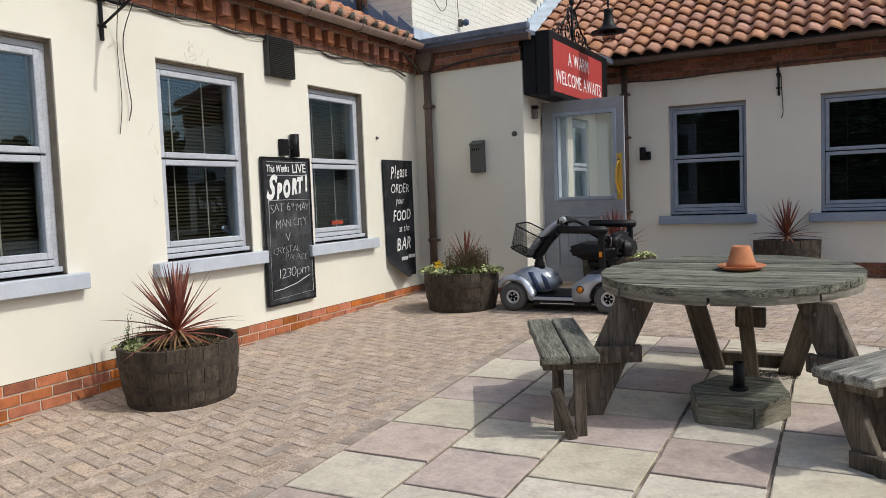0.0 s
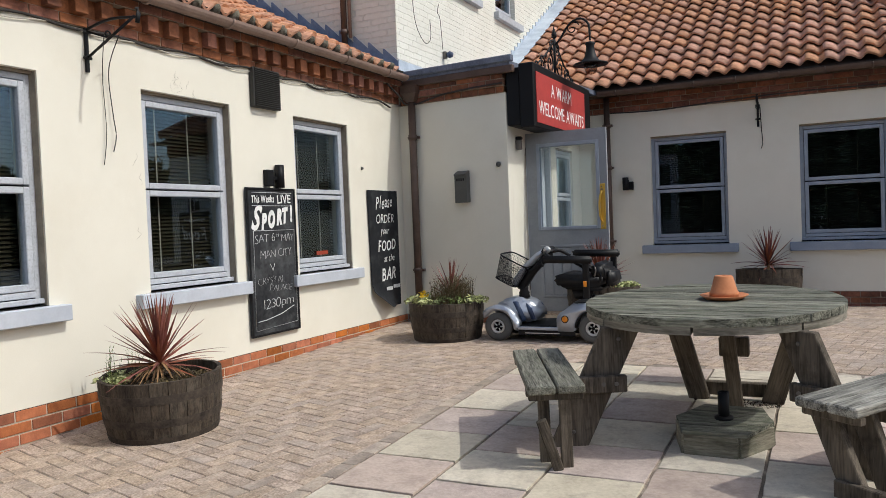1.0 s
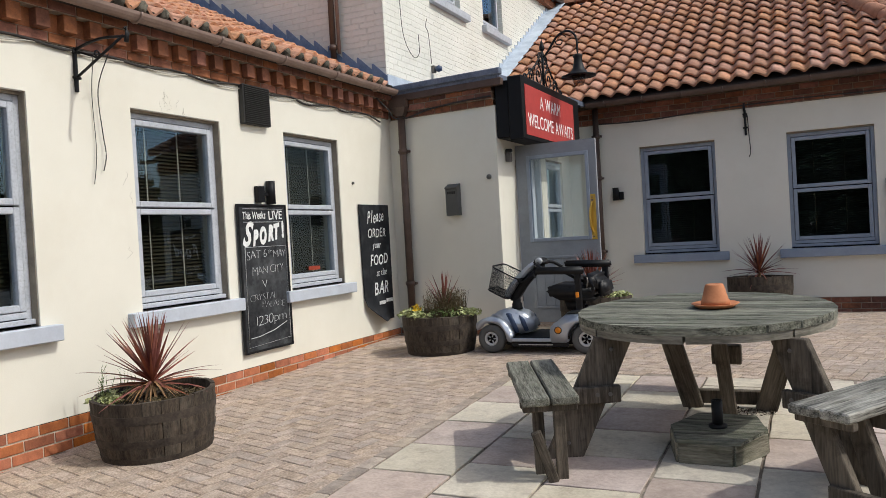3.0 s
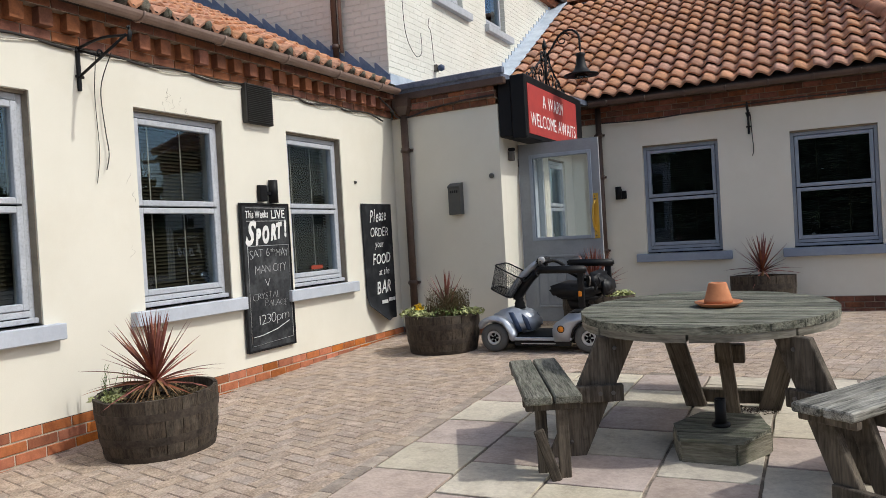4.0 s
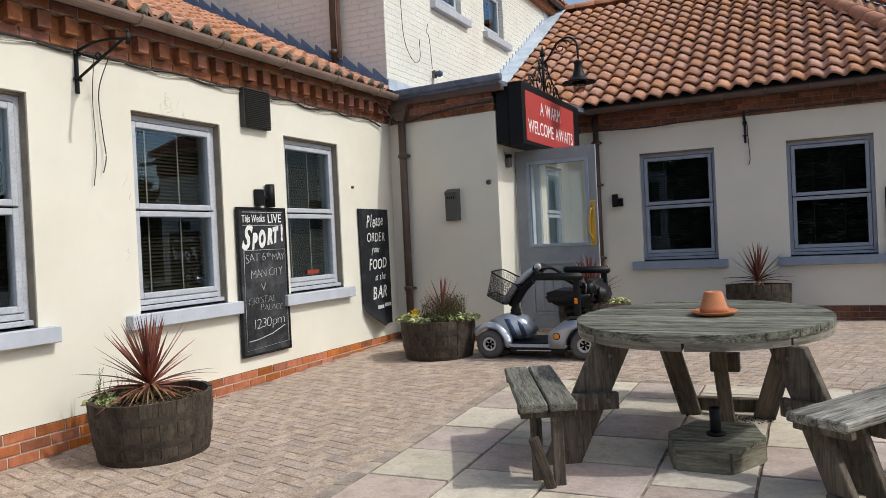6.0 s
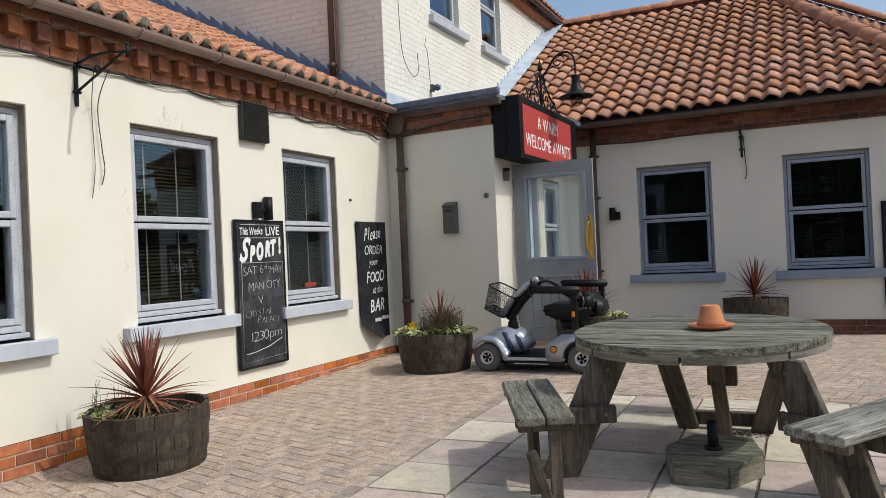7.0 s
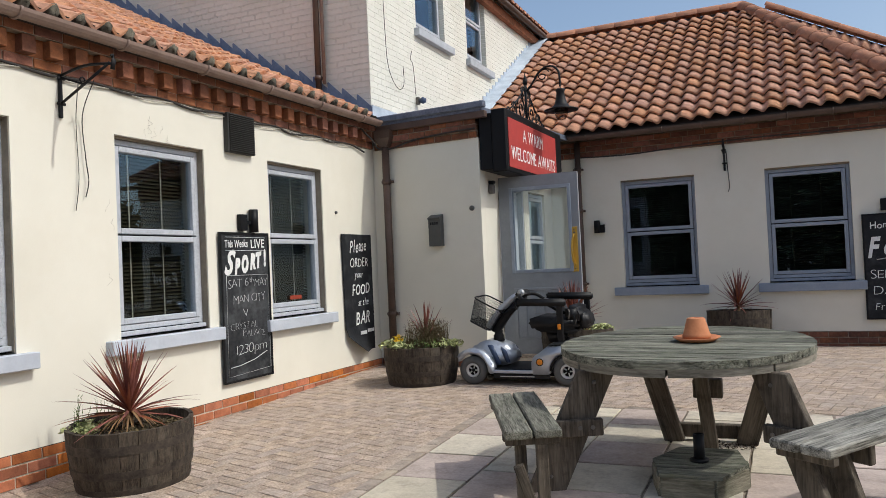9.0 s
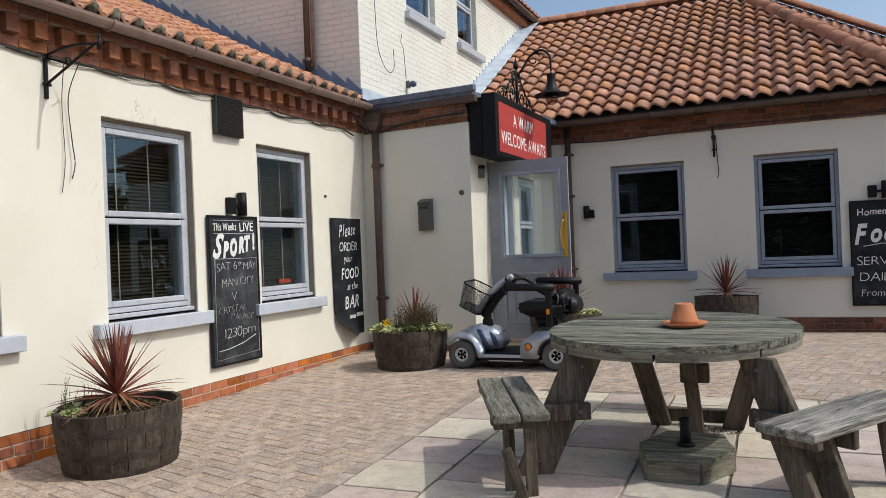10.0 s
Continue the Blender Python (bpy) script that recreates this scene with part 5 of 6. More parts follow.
part("panel_moulding", bm, M_DOOR, door)
for k in range(6):
    x0 = gx0 + 0.03 + k * 0.11
    part("panel_board", newbox(x0, x0 + 0.104, -0.018, -0.0105, pz0 + 0.022, pz1 - 0.022, bevel=0.003), M_DOOR, door)
bm = bmesh.new()
box(bm, 0.862, 0.940, -0.03, -0.022, 0.95, 1.47, 0.004)
plate = part("handle_plate", bm, M_BRASS, door, "polished brass handle plate")
part("pull", newtube(curve_pts([(0.900, -0.03, 1.38), (0.893, -0.062, 1.35), (0.880, -0.075, 1.24), (0.885, -0.07, 1.10), (0.900, -0.03, 1.03)], 5), 0.011, 8), M_BRASS, plate)
for z in (0.985, 1.435):
    bm = bmesh.new()
    lathe(bm, [(0.0001, 0.004), (0.007, 0.003), (0.009, 0.0)], 8, Matrix.Translation((0.901, -0.0302, z)) @ Matrix.Rotation(math.pi / 2, 4, "X"))
    part("screw", bm, M_STEEL, plate)
part("keyhole", newbox(0.888, 0.914, -0.033, -0.029, 1.395, 1.412), M_STEEL, plate)
for z in (0.3, 1.9):
    part("hinge", newtube([(-0.008, 0, z - 0.05), (-0.008, 0, z + 0.05)], 0.009, 8), M_STEEL, door)
df = thing("door_frame", "white painted door frame in the porch wall", "door frame", kind="structure")
for y0, y1 in ((9.462, 9.51), (10.37, 10.418)):
    part("jamb", newbox(1.28, 1.455, y0, y1, 0.16, 2.245), M_FRAME, df)
part("head", newbox(1.28, 1.455, 9.51, 10.37, 2.2, 2.245), M_FRAME, df)
inner = thing("door_2", "white framed glass lobby door with steel handle", "door", Matrix.Translation((1.37, 9.535, 0.165)) @ Matrix.Rotation(radians(90), 4, "Z"), kind="structure")
bm = bmesh.new()
for x0, x1, z0, z1 in ((0, 0.14, 0, 2.0), (0.66, 0.8, 0, 2.0), (0.14, 0.66, 1.85, 2.0), (0.14, 0.66, 0, 0.3), (0.14, 0.66, 0.9, 1.0)):
    box(bm, x0, x1, -0.02, 0.02, z0, z1)
part("leaf", bm, M_FRAME, inner)
g = part("pane", newbox(0.14, 0.66, -0.003, 0.003, 0.3, 1.85), M_GLASS, inner)
part("pull_handle", newtube(curve_pts([(0.09, -0.02, 0.95), (0.09, -0.07, 1.0), (0.09, -0.075, 1.15), (0.09, -0.07, 1.3), (0.09, -0.02, 1.35)], 5), 0.012, 8), M_STEEL, inner, "dull steel pull handle")
st = thing("door_step", "low brick doorstep with pale worn edge", "step", kind="structure")
part("step_bed", newbox(1.47, 2.35, 9.36, 10.7, -0.05, 0.12), M_MORTAR, st)
me = to_mesh("brick", newbox(-0.1, 0.1, -0.032, 0.032, 0, 0.04, bevel=0.004))
me.materials.append(M_PAVER)
for i in range(4):
    for j in range(18):
        part("brick", me, M_PAVER, st, "", Matrix.Translation((1.58 + i * 0.21, 9.39 + j * 0.074, 0.118)))

sign = thing("lit_box_sign", "black box sign with red welcome panel over the doorway", "sign", Matrix.Translation((1.46, 0, 0)))
part("back_box", newbox(0.003, 0.163, 8.89, 11.22, 2.32, 2.965, bevel=0.01), M_BLACK, sign)
part("front_box", newbox(0.163, 0.34, 8.865, 11.15, 2.285, 3.0, bevel=0.012), M_BLACK, sign)
panel = part("red_panel", newbox(0.34, 0.346, 8.935, 10.86, 2.34, 2.905), M_RED, sign, "faded red sign panel")
m_sign = Matrix(((0, -1, 0, 0.3475), (1, 0, 0, 0), (0, 0, 1, 0), (0, 0, 0, 1)))
lettering("A WARM", 0.22, M_WHITE, panel, m_sign @ pose(9.85, 0, 2.745, 90, 0, 0), 0.0, 0, 0.80)
lettering("WELCOME AWAITS", 0.22, M_WHITE, panel, m_sign @ pose(9.89, 0, 2.505, 90, 0, 0), 0.0, 0, 1.78)


def spiral(c, r, turns, start, flip=1, n=22):
    return [(c[0], c[1] + flip * r * (1 - 0.8 * k / n) * math.cos(start + 2 * math.pi * turns * k / n), c[2] + r * (1 - 0.8 * k / n) * math.sin(start + 2 * math.pi * turns * k / n)) for k in range(n + 1)]


lamp = thing("swan_neck_lamp", "black iron swan-neck lamp on scrollwork above the sign", "lamp", Matrix.Translation((1.66, 10.1, 3.0)))
part("post", newtube([(0, 0, 0), (0, 0, 0.62)], 0.018, 8), M_BLACKIRON, lamp)
bm = bmesh.new()
lathe(bm, [(0.03, 0.52), (0.034, 0.56), (0.012, 0.62), (0.0001, 0.68)], 10)
part("finial", bm, M_BLACKIRON, lamp)
for s in (-1, 1):
    for pts in (spiral((0, s * 0.2, 0.17), 0.16, 1.5, 0.3, s), spiral((0, s * 0.48, 0.11), 0.11, 1.5, 0.5, s), spiral((0, s * 0.10, 0.4), 0.09, 1.4, -1.2, s), spiral((0, s * 0.70, 0.06), 0.06, 1.3, 0.2, s)):
        part("scroll", newtube(pts, 0.010, 6), M_BLACKIRON, lamp)
    part("scroll", newtube(curve_pts([(0, s * 0.84, 0.01), (0, s * 0.55, 0.15), (0, s * 0.28, 0.3), (0, s * 0.02, 0.5)], 6), 0.010, 6), M_BLACKIRON, lamp)
part("arm", newtube(curve_pts([(0, 0, 0.42), (0.08, 0, 0.50), (0.20, 0, 0.66), (0.34, 0, 0.71), (0.44, 0, 0.63), (0.455, 0, 0.48), (0.455, 0, 0.36)], 6), 0.014, 8), M_BLACKIRON, lamp)
part("scroll", newtube([(0.24 + (0.09 - 0.0035 * k) * math.cos(0.4 + 0.33 * k), 0, 0.60 + (0.09 - 0.0035 * k) * math.sin(0.4 + 0.33 * k)) for k in range(24)], 0.008, 6), M_BLACKIRON, lamp)
bm = bmesh.new()
lathe(bm, [(0.055, 0.40), (0.06, 0.38), (0.05, 0.36), (0.055, 0.30), (0.075, 0.22), (0.12, 0.165), (0.212, 0.138), (0.214, 0.128), (0.10, 0.14), (0.05, 0.2)], 24, Matrix.Translation((0.455, 0, 0)))
part("shade", bm, M_BLACKIRON, lamp)
bm = bmesh.new()
lathe(bm, [(0.085, 0.14), (0.08, 0.08), (0.055, 0.02), (0.0001, 0.005)], 20, Matrix.Translation((0.455, 0, 0)))
part("glass_bowl", bm, M_LAMPGLASS, lamp, "clouded glass bowl")

# ---- chalkboards ----
def board(name, label, frame_m, u0, u1, z0, z1, border=True, face=None):
    b = thing(name, label, "chalkboard", frame_m, group="wall chalkboards")
    p = part("panel", newbox(u0, u1, -0.035, -0.012, z0, z1, bevel=0.003), face or M_CHALK, b)
    if border:
        bm = bmesh.new()
        for a in ((u0, u0 + 0.02, z0, z1), (u1 - 0.02, u1, z0, z1), (u0 + 0.02, u1 - 0.02, z0, z0 + 0.02), (u0 + 0.02, u1 - 0.02, z1 - 0.02, z1)):
            box(bm, a[0], a[1], -0.042, -0.034, a[2], a[3], 0.002)
        part("frame", bm, M_CHALKFRAME, b)
    return b, p


def chalk_line(parent, pts, r=0.0035, d=-0.037):
    part("chalk_line", newtube([(u, d, z) for u, z in pts], r, 5), M_CHALKLINE, parent)


def put_words(parent, rows, u0, u1, z0, z1, d=-0.0365):
    for text, f, g, size, width, bold, shear, mat in rows:
        lean = {"PORT!": 9, "S": -4, "SAT 6": 2, "MAN CITY": 3, "CRYSTAL": 1, "Food": 4, "PALACE": -3, "1230pm": 3, "Please": 3, "BAR": 2, "at the": 4}.get(text, 1)
        lettering(text, size, mat, parent, pose(u0 + (u1 - u0) * f, d, z1 - (z1 - z0) * g, 90, 0, 0) @ Matrix.Rotation(radians(lean), 4, "Z"), bold, shear, width, 1.0 if mat is M_CHALKLINE else 0.6)


u0, u1, z0, z1 = 6.10, 6.80, 0.283, 1.641
b1, p1 = board("chalkboard", "black chalkboard with this week's sport in chalk", WEST, u0, u1, z0, z1, True, M_CHALKDUST)
put_words(p1, [("This Weeks", 0.32, 0.078, 0.10, 0.32, 0.001, 0.1, M_WHITE), ("LIVE", 0.76, 0.076, 0.12, 0.2, 0.001, 0, M_WHITE),
               ("S", 0.18, 0.215, 0.31, 0.15, 0.010, 0.4, M_WHITE), ("PORT!", 0.60, 0.207, 0.195, 0.49, 0.013, 0.42, M_WHITE), ("SAT 6", 0.33, 0.345, 0.12, 0.28, -0.0035, 0.05, M_CHALKLINE), ("th", 0.60, 0.325, 0.07, 0.06, -0.0035, 0, M_CHALKLINE), ("MAY", 0.80, 0.345, 0.11, 0.19, -0.0035, 0.1, M_CHALKLINE),
               ("MAN CITY", 0.55, 0.452, 0.11, 0.46, -0.0035, 0.05, M_CHALKLINE), ("V", 0.46, 0.55, 0.12, 0.07, -0.0035, 0, M_CHALKLINE), ("CRYSTAL", 0.42, 0.632, 0.09, 0.38, -0.0035, 0.1, M_CHALKLINE),
               ("PALACE", 0.62, 0.69, 0.09, 0.33, -0.0035, 0.1, M_CHALKLINE), ("1230pm", 0.56, 0.785, 0.13, 0.44, -0.0035, 0.1, M_CHALKLINE)], u0, u1, z0, z1)
for f0, f1, g in ((0.1, 0.92, 0.033), (0.1, 0.92, 0.122)):
    chalk_line(p1, [(u0 + 0.7 * f0, z1 - 1.358 * g), (u0 + 0.7 * f1, z1 - 1.358 * g)], 0.003)
fr = [(0.10, 0.29), (0.95, 0.29), (0.95, 0.94), (0.08, 0.96), (0.10, 0.29)]
chalk_line(p1, [(u0 + 0.7 * f, z1 - 1.358 * g) for f, g in fr], 0.003)
chalk_line(p1, [(u0 + 0.7 * f, z1 - 1.358 * g) for f, g in ((0.12, 0.90), (0.3, 0.895), (0.6, 0.87), (0.88, 0.825))], 0.004)

# curled board near the corner
u0, u1, z0, z1 = 8.165, 8.838, 0.30, 1.664
b2 = thing("chalkboard", "black menu board with a curled lower corner", "chalkboard", WEST, group="wall chalkboards")


def curl(f, g):
    """Outward bend of the loose lower corner; f across, g down."""
    k = max(0.0, g - 0.80) / 0.20 * max(0.0, 0.75 - f) / 0.75
    return 0.012 + 0.13 * k


bm = bmesh.new()
n = 14
front, back = [], []
for i in range(n + 1):
    rf, rb = [], []
    for j in range(n + 1):
        f, g = i / n, j / n
        cut = max(0.0, g - 0.86) / 0.14
        ff = f + (1 - f) * 0.38 * cut
        u = u0 + (u1 - u0) * ff + (1 - f) * 0.03 * g
        z = z1 - (z1 - z0) * g
        rf.append(bm.verts.new((u, -curl(f, g) - 0.008, z)))
        rb.append(bm.verts.new((u, -curl(f, g), z)))
    front.append(rf)
    back.append(rb)
for i in range(n):
    for j in range(n):
        bm.faces.new((front[i][j], front[i + 1][j], front[i + 1][j + 1], front[i][j + 1]))
        bm.faces.new((back[i][j], back[i][j + 1], back[i + 1][j + 1], back[i + 1][j]))
for i in range(n):
    for j in (0, n):
        bm.faces.new((front[i][j], front[i + 1][j], back[i + 1][j], back[i][j]))
        bm.faces.new((front[j][i], front[j][i + 1], back[j][i + 1], back[j][i]))
p2 = part("panel", bm, M_CHALK, b2)
put_words(p2, [("Please", 0.53, 0.105, 0.20, 0.38, 0.001, 0.4, M_WHITE), ("ORDER", 0.55, 0.245, 0.15, 0.40, -0.001, 0.2, M_WHITE), ("your", 0.52, 0.345, 0.12, 0.2, -0.001, 0.35, M_WHITE),
               ("FOOD", 0.58, 0.475, 0.18, 0.40, 0.002, 0.2, M_WHITE), ("at the", 0.64, 0.585, 0.12, 0.24, -0.001, 0.35, M_WHITE), ("BAR", 0.60, 0.72, 0.21, 0.32, 0.002, 0.25, M_WHITE)], u0, u1, z0, z1, -0.0215)
for a, c, g in ((0.44, 0.64, 0.842), (0.68, 0.90, 0.83)):
    bm = bmesh.new()
    box(bm, u0 + 0.673 * a, u0 + 0.673 * c, -0.052, -0.048, z1 - 1.364 * g - 0.02, z1 - 1.364 * g + 0.02)
    part("writing_bar", bm, M_CHALKLINE, p2)
u0, u1, z0, z1 = 5.478, 6.20, 0.335, 1.66
b3, p3 = board("chalkboard", "black chalkboard about food served daily", NORTH, u0, u1, z0, z1)
put_words(p3, [("Homemade", 0.48, 0.11, 0.12, 0.52, 0.001, 0.1, M_WHITE), ("Food", 0.5, 0.32, 0.34, 0.64, 0.012, 0.35, M_WHITE), ("SERVED", 0.48, 0.575, 0.16, 0.56, -0.003, 0.05, M_WHITE),
               ("DAILY", 0.43, 0.73, 0.16, 0.44, -0.003, 0.05, M_WHITE), ("From", 0.32, 0.88, 0.13, 0.26, -0.002, 0.15, M_WHITE)], u0, u1, z0, z1, -0.0365)
chalk_line(p3, [(u0 + 0.72 * f, z1 - 1.325 * g) for f, g in ((0.2, 0.435), (0.5, 0.41), (0.8, 0.425))], 0.006)

# ---- small fixtures on the walls ----
def updown_light(m, label):
    l = thing("wall_light", label, "wall light", m, group="up and down wall lights")
    part("back_plate", newbox(-0.085, 0.015, -0.05, 0.0, -0.075, 0.075, bevel=0.006), M_BLACK, l)
    part("arm", newbox(0.01, 0.075, -0.05, -0.025, -0.015, 0.015), M_BLACK, l)
    part("barrel", newtube([(0.105, -0.045, -0.09), (0.105, -0.045, 0.125)], 0.043, 16), M_BLACK, l)


def plain_light(m, label):
    l = thing("wall_light", label, "wall light", m, group="up and down wall lights")
    part("back_plate", newbox(-0.03, 0.03, -0.03, 0.0, -0.06, 0.06, bevel=0.004), M_BLACK, l)
    part("barrel", newtube([(-0.005, -0.075, -0.09), (-0.005, -0.075, 0.09)], 0.043, 16), M_BLACK, l)
    part("side_box", newbox(0.03, 0.095, -0.05, 0.0, -0.085, 0.03, bevel=0.005), M_BLACK, l)


updown_light(WEST @ Matrix.Translation((6.47, 0, 1.735)), "black twin wall light above a chalkboard")
plain_light(NORTH @ Matrix.Translation((2.14, 0, 1.71)), "small black cylinder wall light on cream wall")
updown_light(NORTH @ Matrix.Translation((5.78, 0, 1.77)), "black twin wall light above the food board")

vent = thing("wall_vent", "black louvred wall vent under the eaves", "vent", WEST)
part("box", newbox(6.25, 6.63, -0.055, 0.0, 2.375, 2.735, bevel=0.004), M_VENT, vent)
for k in range(20):
    part("slat", newbox(6.265, 6.615, -0.008, 0.008, -0.0015, 0.0015), M_VENT, vent, "", Matrix.Translation((0, -0.062, 2.39 + k * 0.0175)) @ Matrix.Rotation(0.7, 4, "X"))


def basket_bracket(m, label, reach, du):
    b = thing("hanging_bracket", label, "bracket", m, group="hanging basket brackets")
    part("back_bar", newbox(-0.014, 0.014, -0.02, 0.0, -0.30, 0.03, bevel=0.003), M_BLACKIRON, b)
    part("top_bar", newtube(curve_pts([(0, -0.015, 0.0), (du * 0.5, -reach * 0.5, 0.035), (du, -reach, 0.01)], 4), 0.010, 6), M_BLACKIRON, b)
    part("strut", newtube([(0, -0.015, -0.2), (du * 0.95, -reach * 0.95, 0.02)], 0.010, 6), M_BLACKIRON, b)
    part("strut", newtube([(0, -0.015, -0.01), (du * 0.5, -reach * 0.45, -0.09)], 0.008, 6), M_BLACKIRON, b)
    part("hook", newtube([(du, -reach, 0.07), (du, -reach - 0.015, 0.03), (du, -reach, -0.03)], 0.016, 6), M_BLACKIRON, b)
    part("eye_ring", newtube([(du * 0.5 + 0.022 * math.cos(a), -reach * 0.45, -0.065 + 0.022 * math.sin(a)) for a in np.linspace(0, 6.28, 9)], 0.007, 5), M_BLACKIRON, b)
    for z in (-0.02, -0.2):
        part("bolt", newtube([(-0.03, -0.018, z), (0.03, -0.018, z)], 0.012, 6), M_BLACKIRON, b)


basket_bracket(WEST @ Matrix.Translation((4.52, 0, 2.71)), "black iron hanging basket bracket with loose wires", 0.52, -0.005)
basket_bracket(NORTH @ Matrix.Translation((3.89, 0, 2.66)), "black iron hanging basket bracket on shaded wall", 0.40, 0.02)

mail = thing("post_box", "dark grey metal post box on porch wall", "post box", PORCH)
bm = bmesh.new()
prof = [(-0.085, 1.485), (-0.085, 1.79), (-0.10, 1.80), (-0.10, 1.815), (-0.02, 1.855), (0, 1.855), (0, 1.485)]
lo = [bm.verts.new((0.800, d, z)) for d, z in prof]
hi = [bm.verts.new((0.958, d, z)) for d, z in prof]
bm.faces.new(lo)
bm.faces.new(hi[::-1])
for k in range(len(prof)):
    bm.faces.new((lo[k], lo[(k + 1) % len(prof)], hi[(k + 1) % len(prof)], hi[k]))
part("body", bm, M_GREYBOX, mail)
for k in range(4):
    part("slot", newbox(0.827 + k * 0.028, 0.844 + k * 0.028, -0.088, -0.084, 1.735, 1.765), M_BLACK, mail)
bm = bmesh.new()
lathe(bm, [(0.0001, 0.03), (0.022, 0.03), (0.03, 0.015), (0.03, 0.0)], 16, PORCH @ Matrix.Translation((1.345, -0.001, 1.898)) @ Matrix.Rotation(math.pi / 2, 4, "X"))
solid("round_fitting", bm, M_GREYBOX, "small round grey fitting on porch wall", "fitting", "thing")
al = thing("alarm_sounder", "small grey sensor box below the sign", "sensor", Matrix.Translation((1.463, 9.15, 2.13)))
part("case", newbox(0, 0.06, -0.035, 0.035, -0.06, 0.05, bevel=0.008), M_STEEL, al)
part("eye", newbox(0.0, 0.07, -0.03, 0.03, 0.052, 0.09, bevel=0.008), M_BLACK, al)
bm = bmesh.new()
lathe(bm, [(0.0001, 0.025), (0.014, 0.02), (0.018, 0.0)], 12, WEST @ Matrix.Translation((8.096, -0.001, 1.903)) @ Matrix.Rotation(math.pi / 2, 4, "X"))
solid("wall_stud", bm, M_GREYBOX, "small round stud in the cream wall", "fitting", "thing")


def cable(name, label, pts, r, mat, n=6):
    return solid(name, newtube(curve_pts(pts, n), r, 6), mat, label, "cable", "thing")


rc = random.Random(8)
pts = [(0.014, 1.2 + k * 0.36 + rc.uniform(-0.05, 0.05), 2.722 - 0.035 * (k % 2) + rc.uniform(-0.008, 0.008)) for k in range(21)]
cable("eaves_cable", "dark cable looped along the eaves", pts + [(0.03, 8.75, 2.66)], 0.0105, M_CABLE)
cable("eaves_cable", "pale cable sagging along the eaves", [(x + 0.002, y + 0.2, z - 0.014) for x, y, z in pts], 0.005, M_PALECABLE)
cable("pipe_cable", "dark cable looped behind the hopper head", [(0.08, 8.6, 2.92), (0.13, 8.78, 2.8), (0.17, 8.87, 2.70), (0.32, 8.93, 2.70), (0.6, 8.92, 2.76), (1.0, 8.875, 2.79), (1.44, 8.83, 2.80)], 0.011, M_CABLE)
cable("far_eaves_cable", "dark cable along the far brick band", [(1.95, 11.66, 2.72), (2.6, 11.67, 2.70), (3.4, 11.66, 2.735), (4.4, 11.66, 2.76), (5.5, 11.66, 2.745), (7, 11.66, 2.77)], 0.010, M_CABLE)
cable("bracket_wire", "loose black wire hanging from the bracket", [(0.25, 4.60, 2.66), (0.04, 4.675, 2.45), (0.03, 4.70, 2.15), (0.03, 4.72, 1.98), (0.03, 4.69, 1.86)], 0.004, M_CABLE)
cable("bracket_wire", "thin grey wire hanging below the bracket", [(0.12, 4.58, 2.66), (0.02, 4.635, 2.40), (0.02, 4.645, 2.0), (0.02, 4.61, 1.76)], 0.003, M_CABLE)
cable("bracket_wire", "loose black wire on the shaded wall", [(3.92, 11.70, 2.62), (3.93, 11.71, 2.35), (3.94, 11.71, 2.15), (3.92, 11.71, 2.07)], 0.006, M_CABLE)
cable("upper_wire", "black wire hanging on the white upper wall", [(0.03, 9.38, 5.7), (0.03, 9.42, 4.4), (0.03, 9.48, 3.85), (0.03, 9.72, 3.62), (0.03, 9.90, 3.70), (0.03, 9.90, 3.95)], 0.0045, M_CABLE)
cable("upper_wire", "thin wire down to a sensor on the white wall", [(0.03, 10.18, 4.22), (0.03, 10.14, 4.10), (0.03, 10.21, 4.02), (0.03, 10.26, 3.62)], 0.005, M_STEEL)
sn = thing("wall_sensor", "small blue and black sensor on the white wall", "sensor", Matrix.Translation((0.0, 10.33, 3.56)))
part("mount", newbox(0.001, 0.05, -0.03, 0.03, -0.05, 0.05, bevel=0.006), M_STEEL, sn)
bm = bmesh.new()
lathe(bm, [(0.0001, -0.05), (0.045, -0.03), (0.05, 0.02), (0.0001, 0.05)], 12, Matrix.Translation((0.10, 0, 0)))
part("head", bm, M_NAVY, sn)
solid("window_sticker", newbox(7.28, 7.48, 0.075, 0.08, 0.975, 1.015), M_STICKER, "small dull red notice behind the lower pane", "sticker", "thing", WEST)

# hairline scratches and cracks in the render
rk = random.Random(41)
for c, zc in ((5.35, 2.52), (5.40, 2.47), (5.33, 2.44), (5.52, 2.43), (5.56, 2.42), (5.34, 2.56), (5.37, 2.50), (5.48, 2.50), (4.93, 1.86), (4.95, 1.72), (4.88, 1.30)):
    y0, z0 = c + rk.uniform(-0.03, 0.03), zc
    pts = [(0.0015, y0 + rk.uniform(-0.012, 0.012) * k, z0 - 0.022 * k + rk.uniform(-0.008, 0.008)) for k in range(5)]
    solid("render_crack", newtube(curve_pts(pts, 3), 0.0007, 4), M_REVEAL, "thin dark crack in the cream render", "crack", "structure")

# ---- mobility scooter ----
SX, SY = 2.13, 8.11
sc = thing("mobility_scooter", "silver-blue mobility scooter with black seat and wire basket", "mobility scooter", Matrix.Translation((SX, SY, gz(SY))) @ Matrix.Rotation(gslope(8.1), 4, "X"))
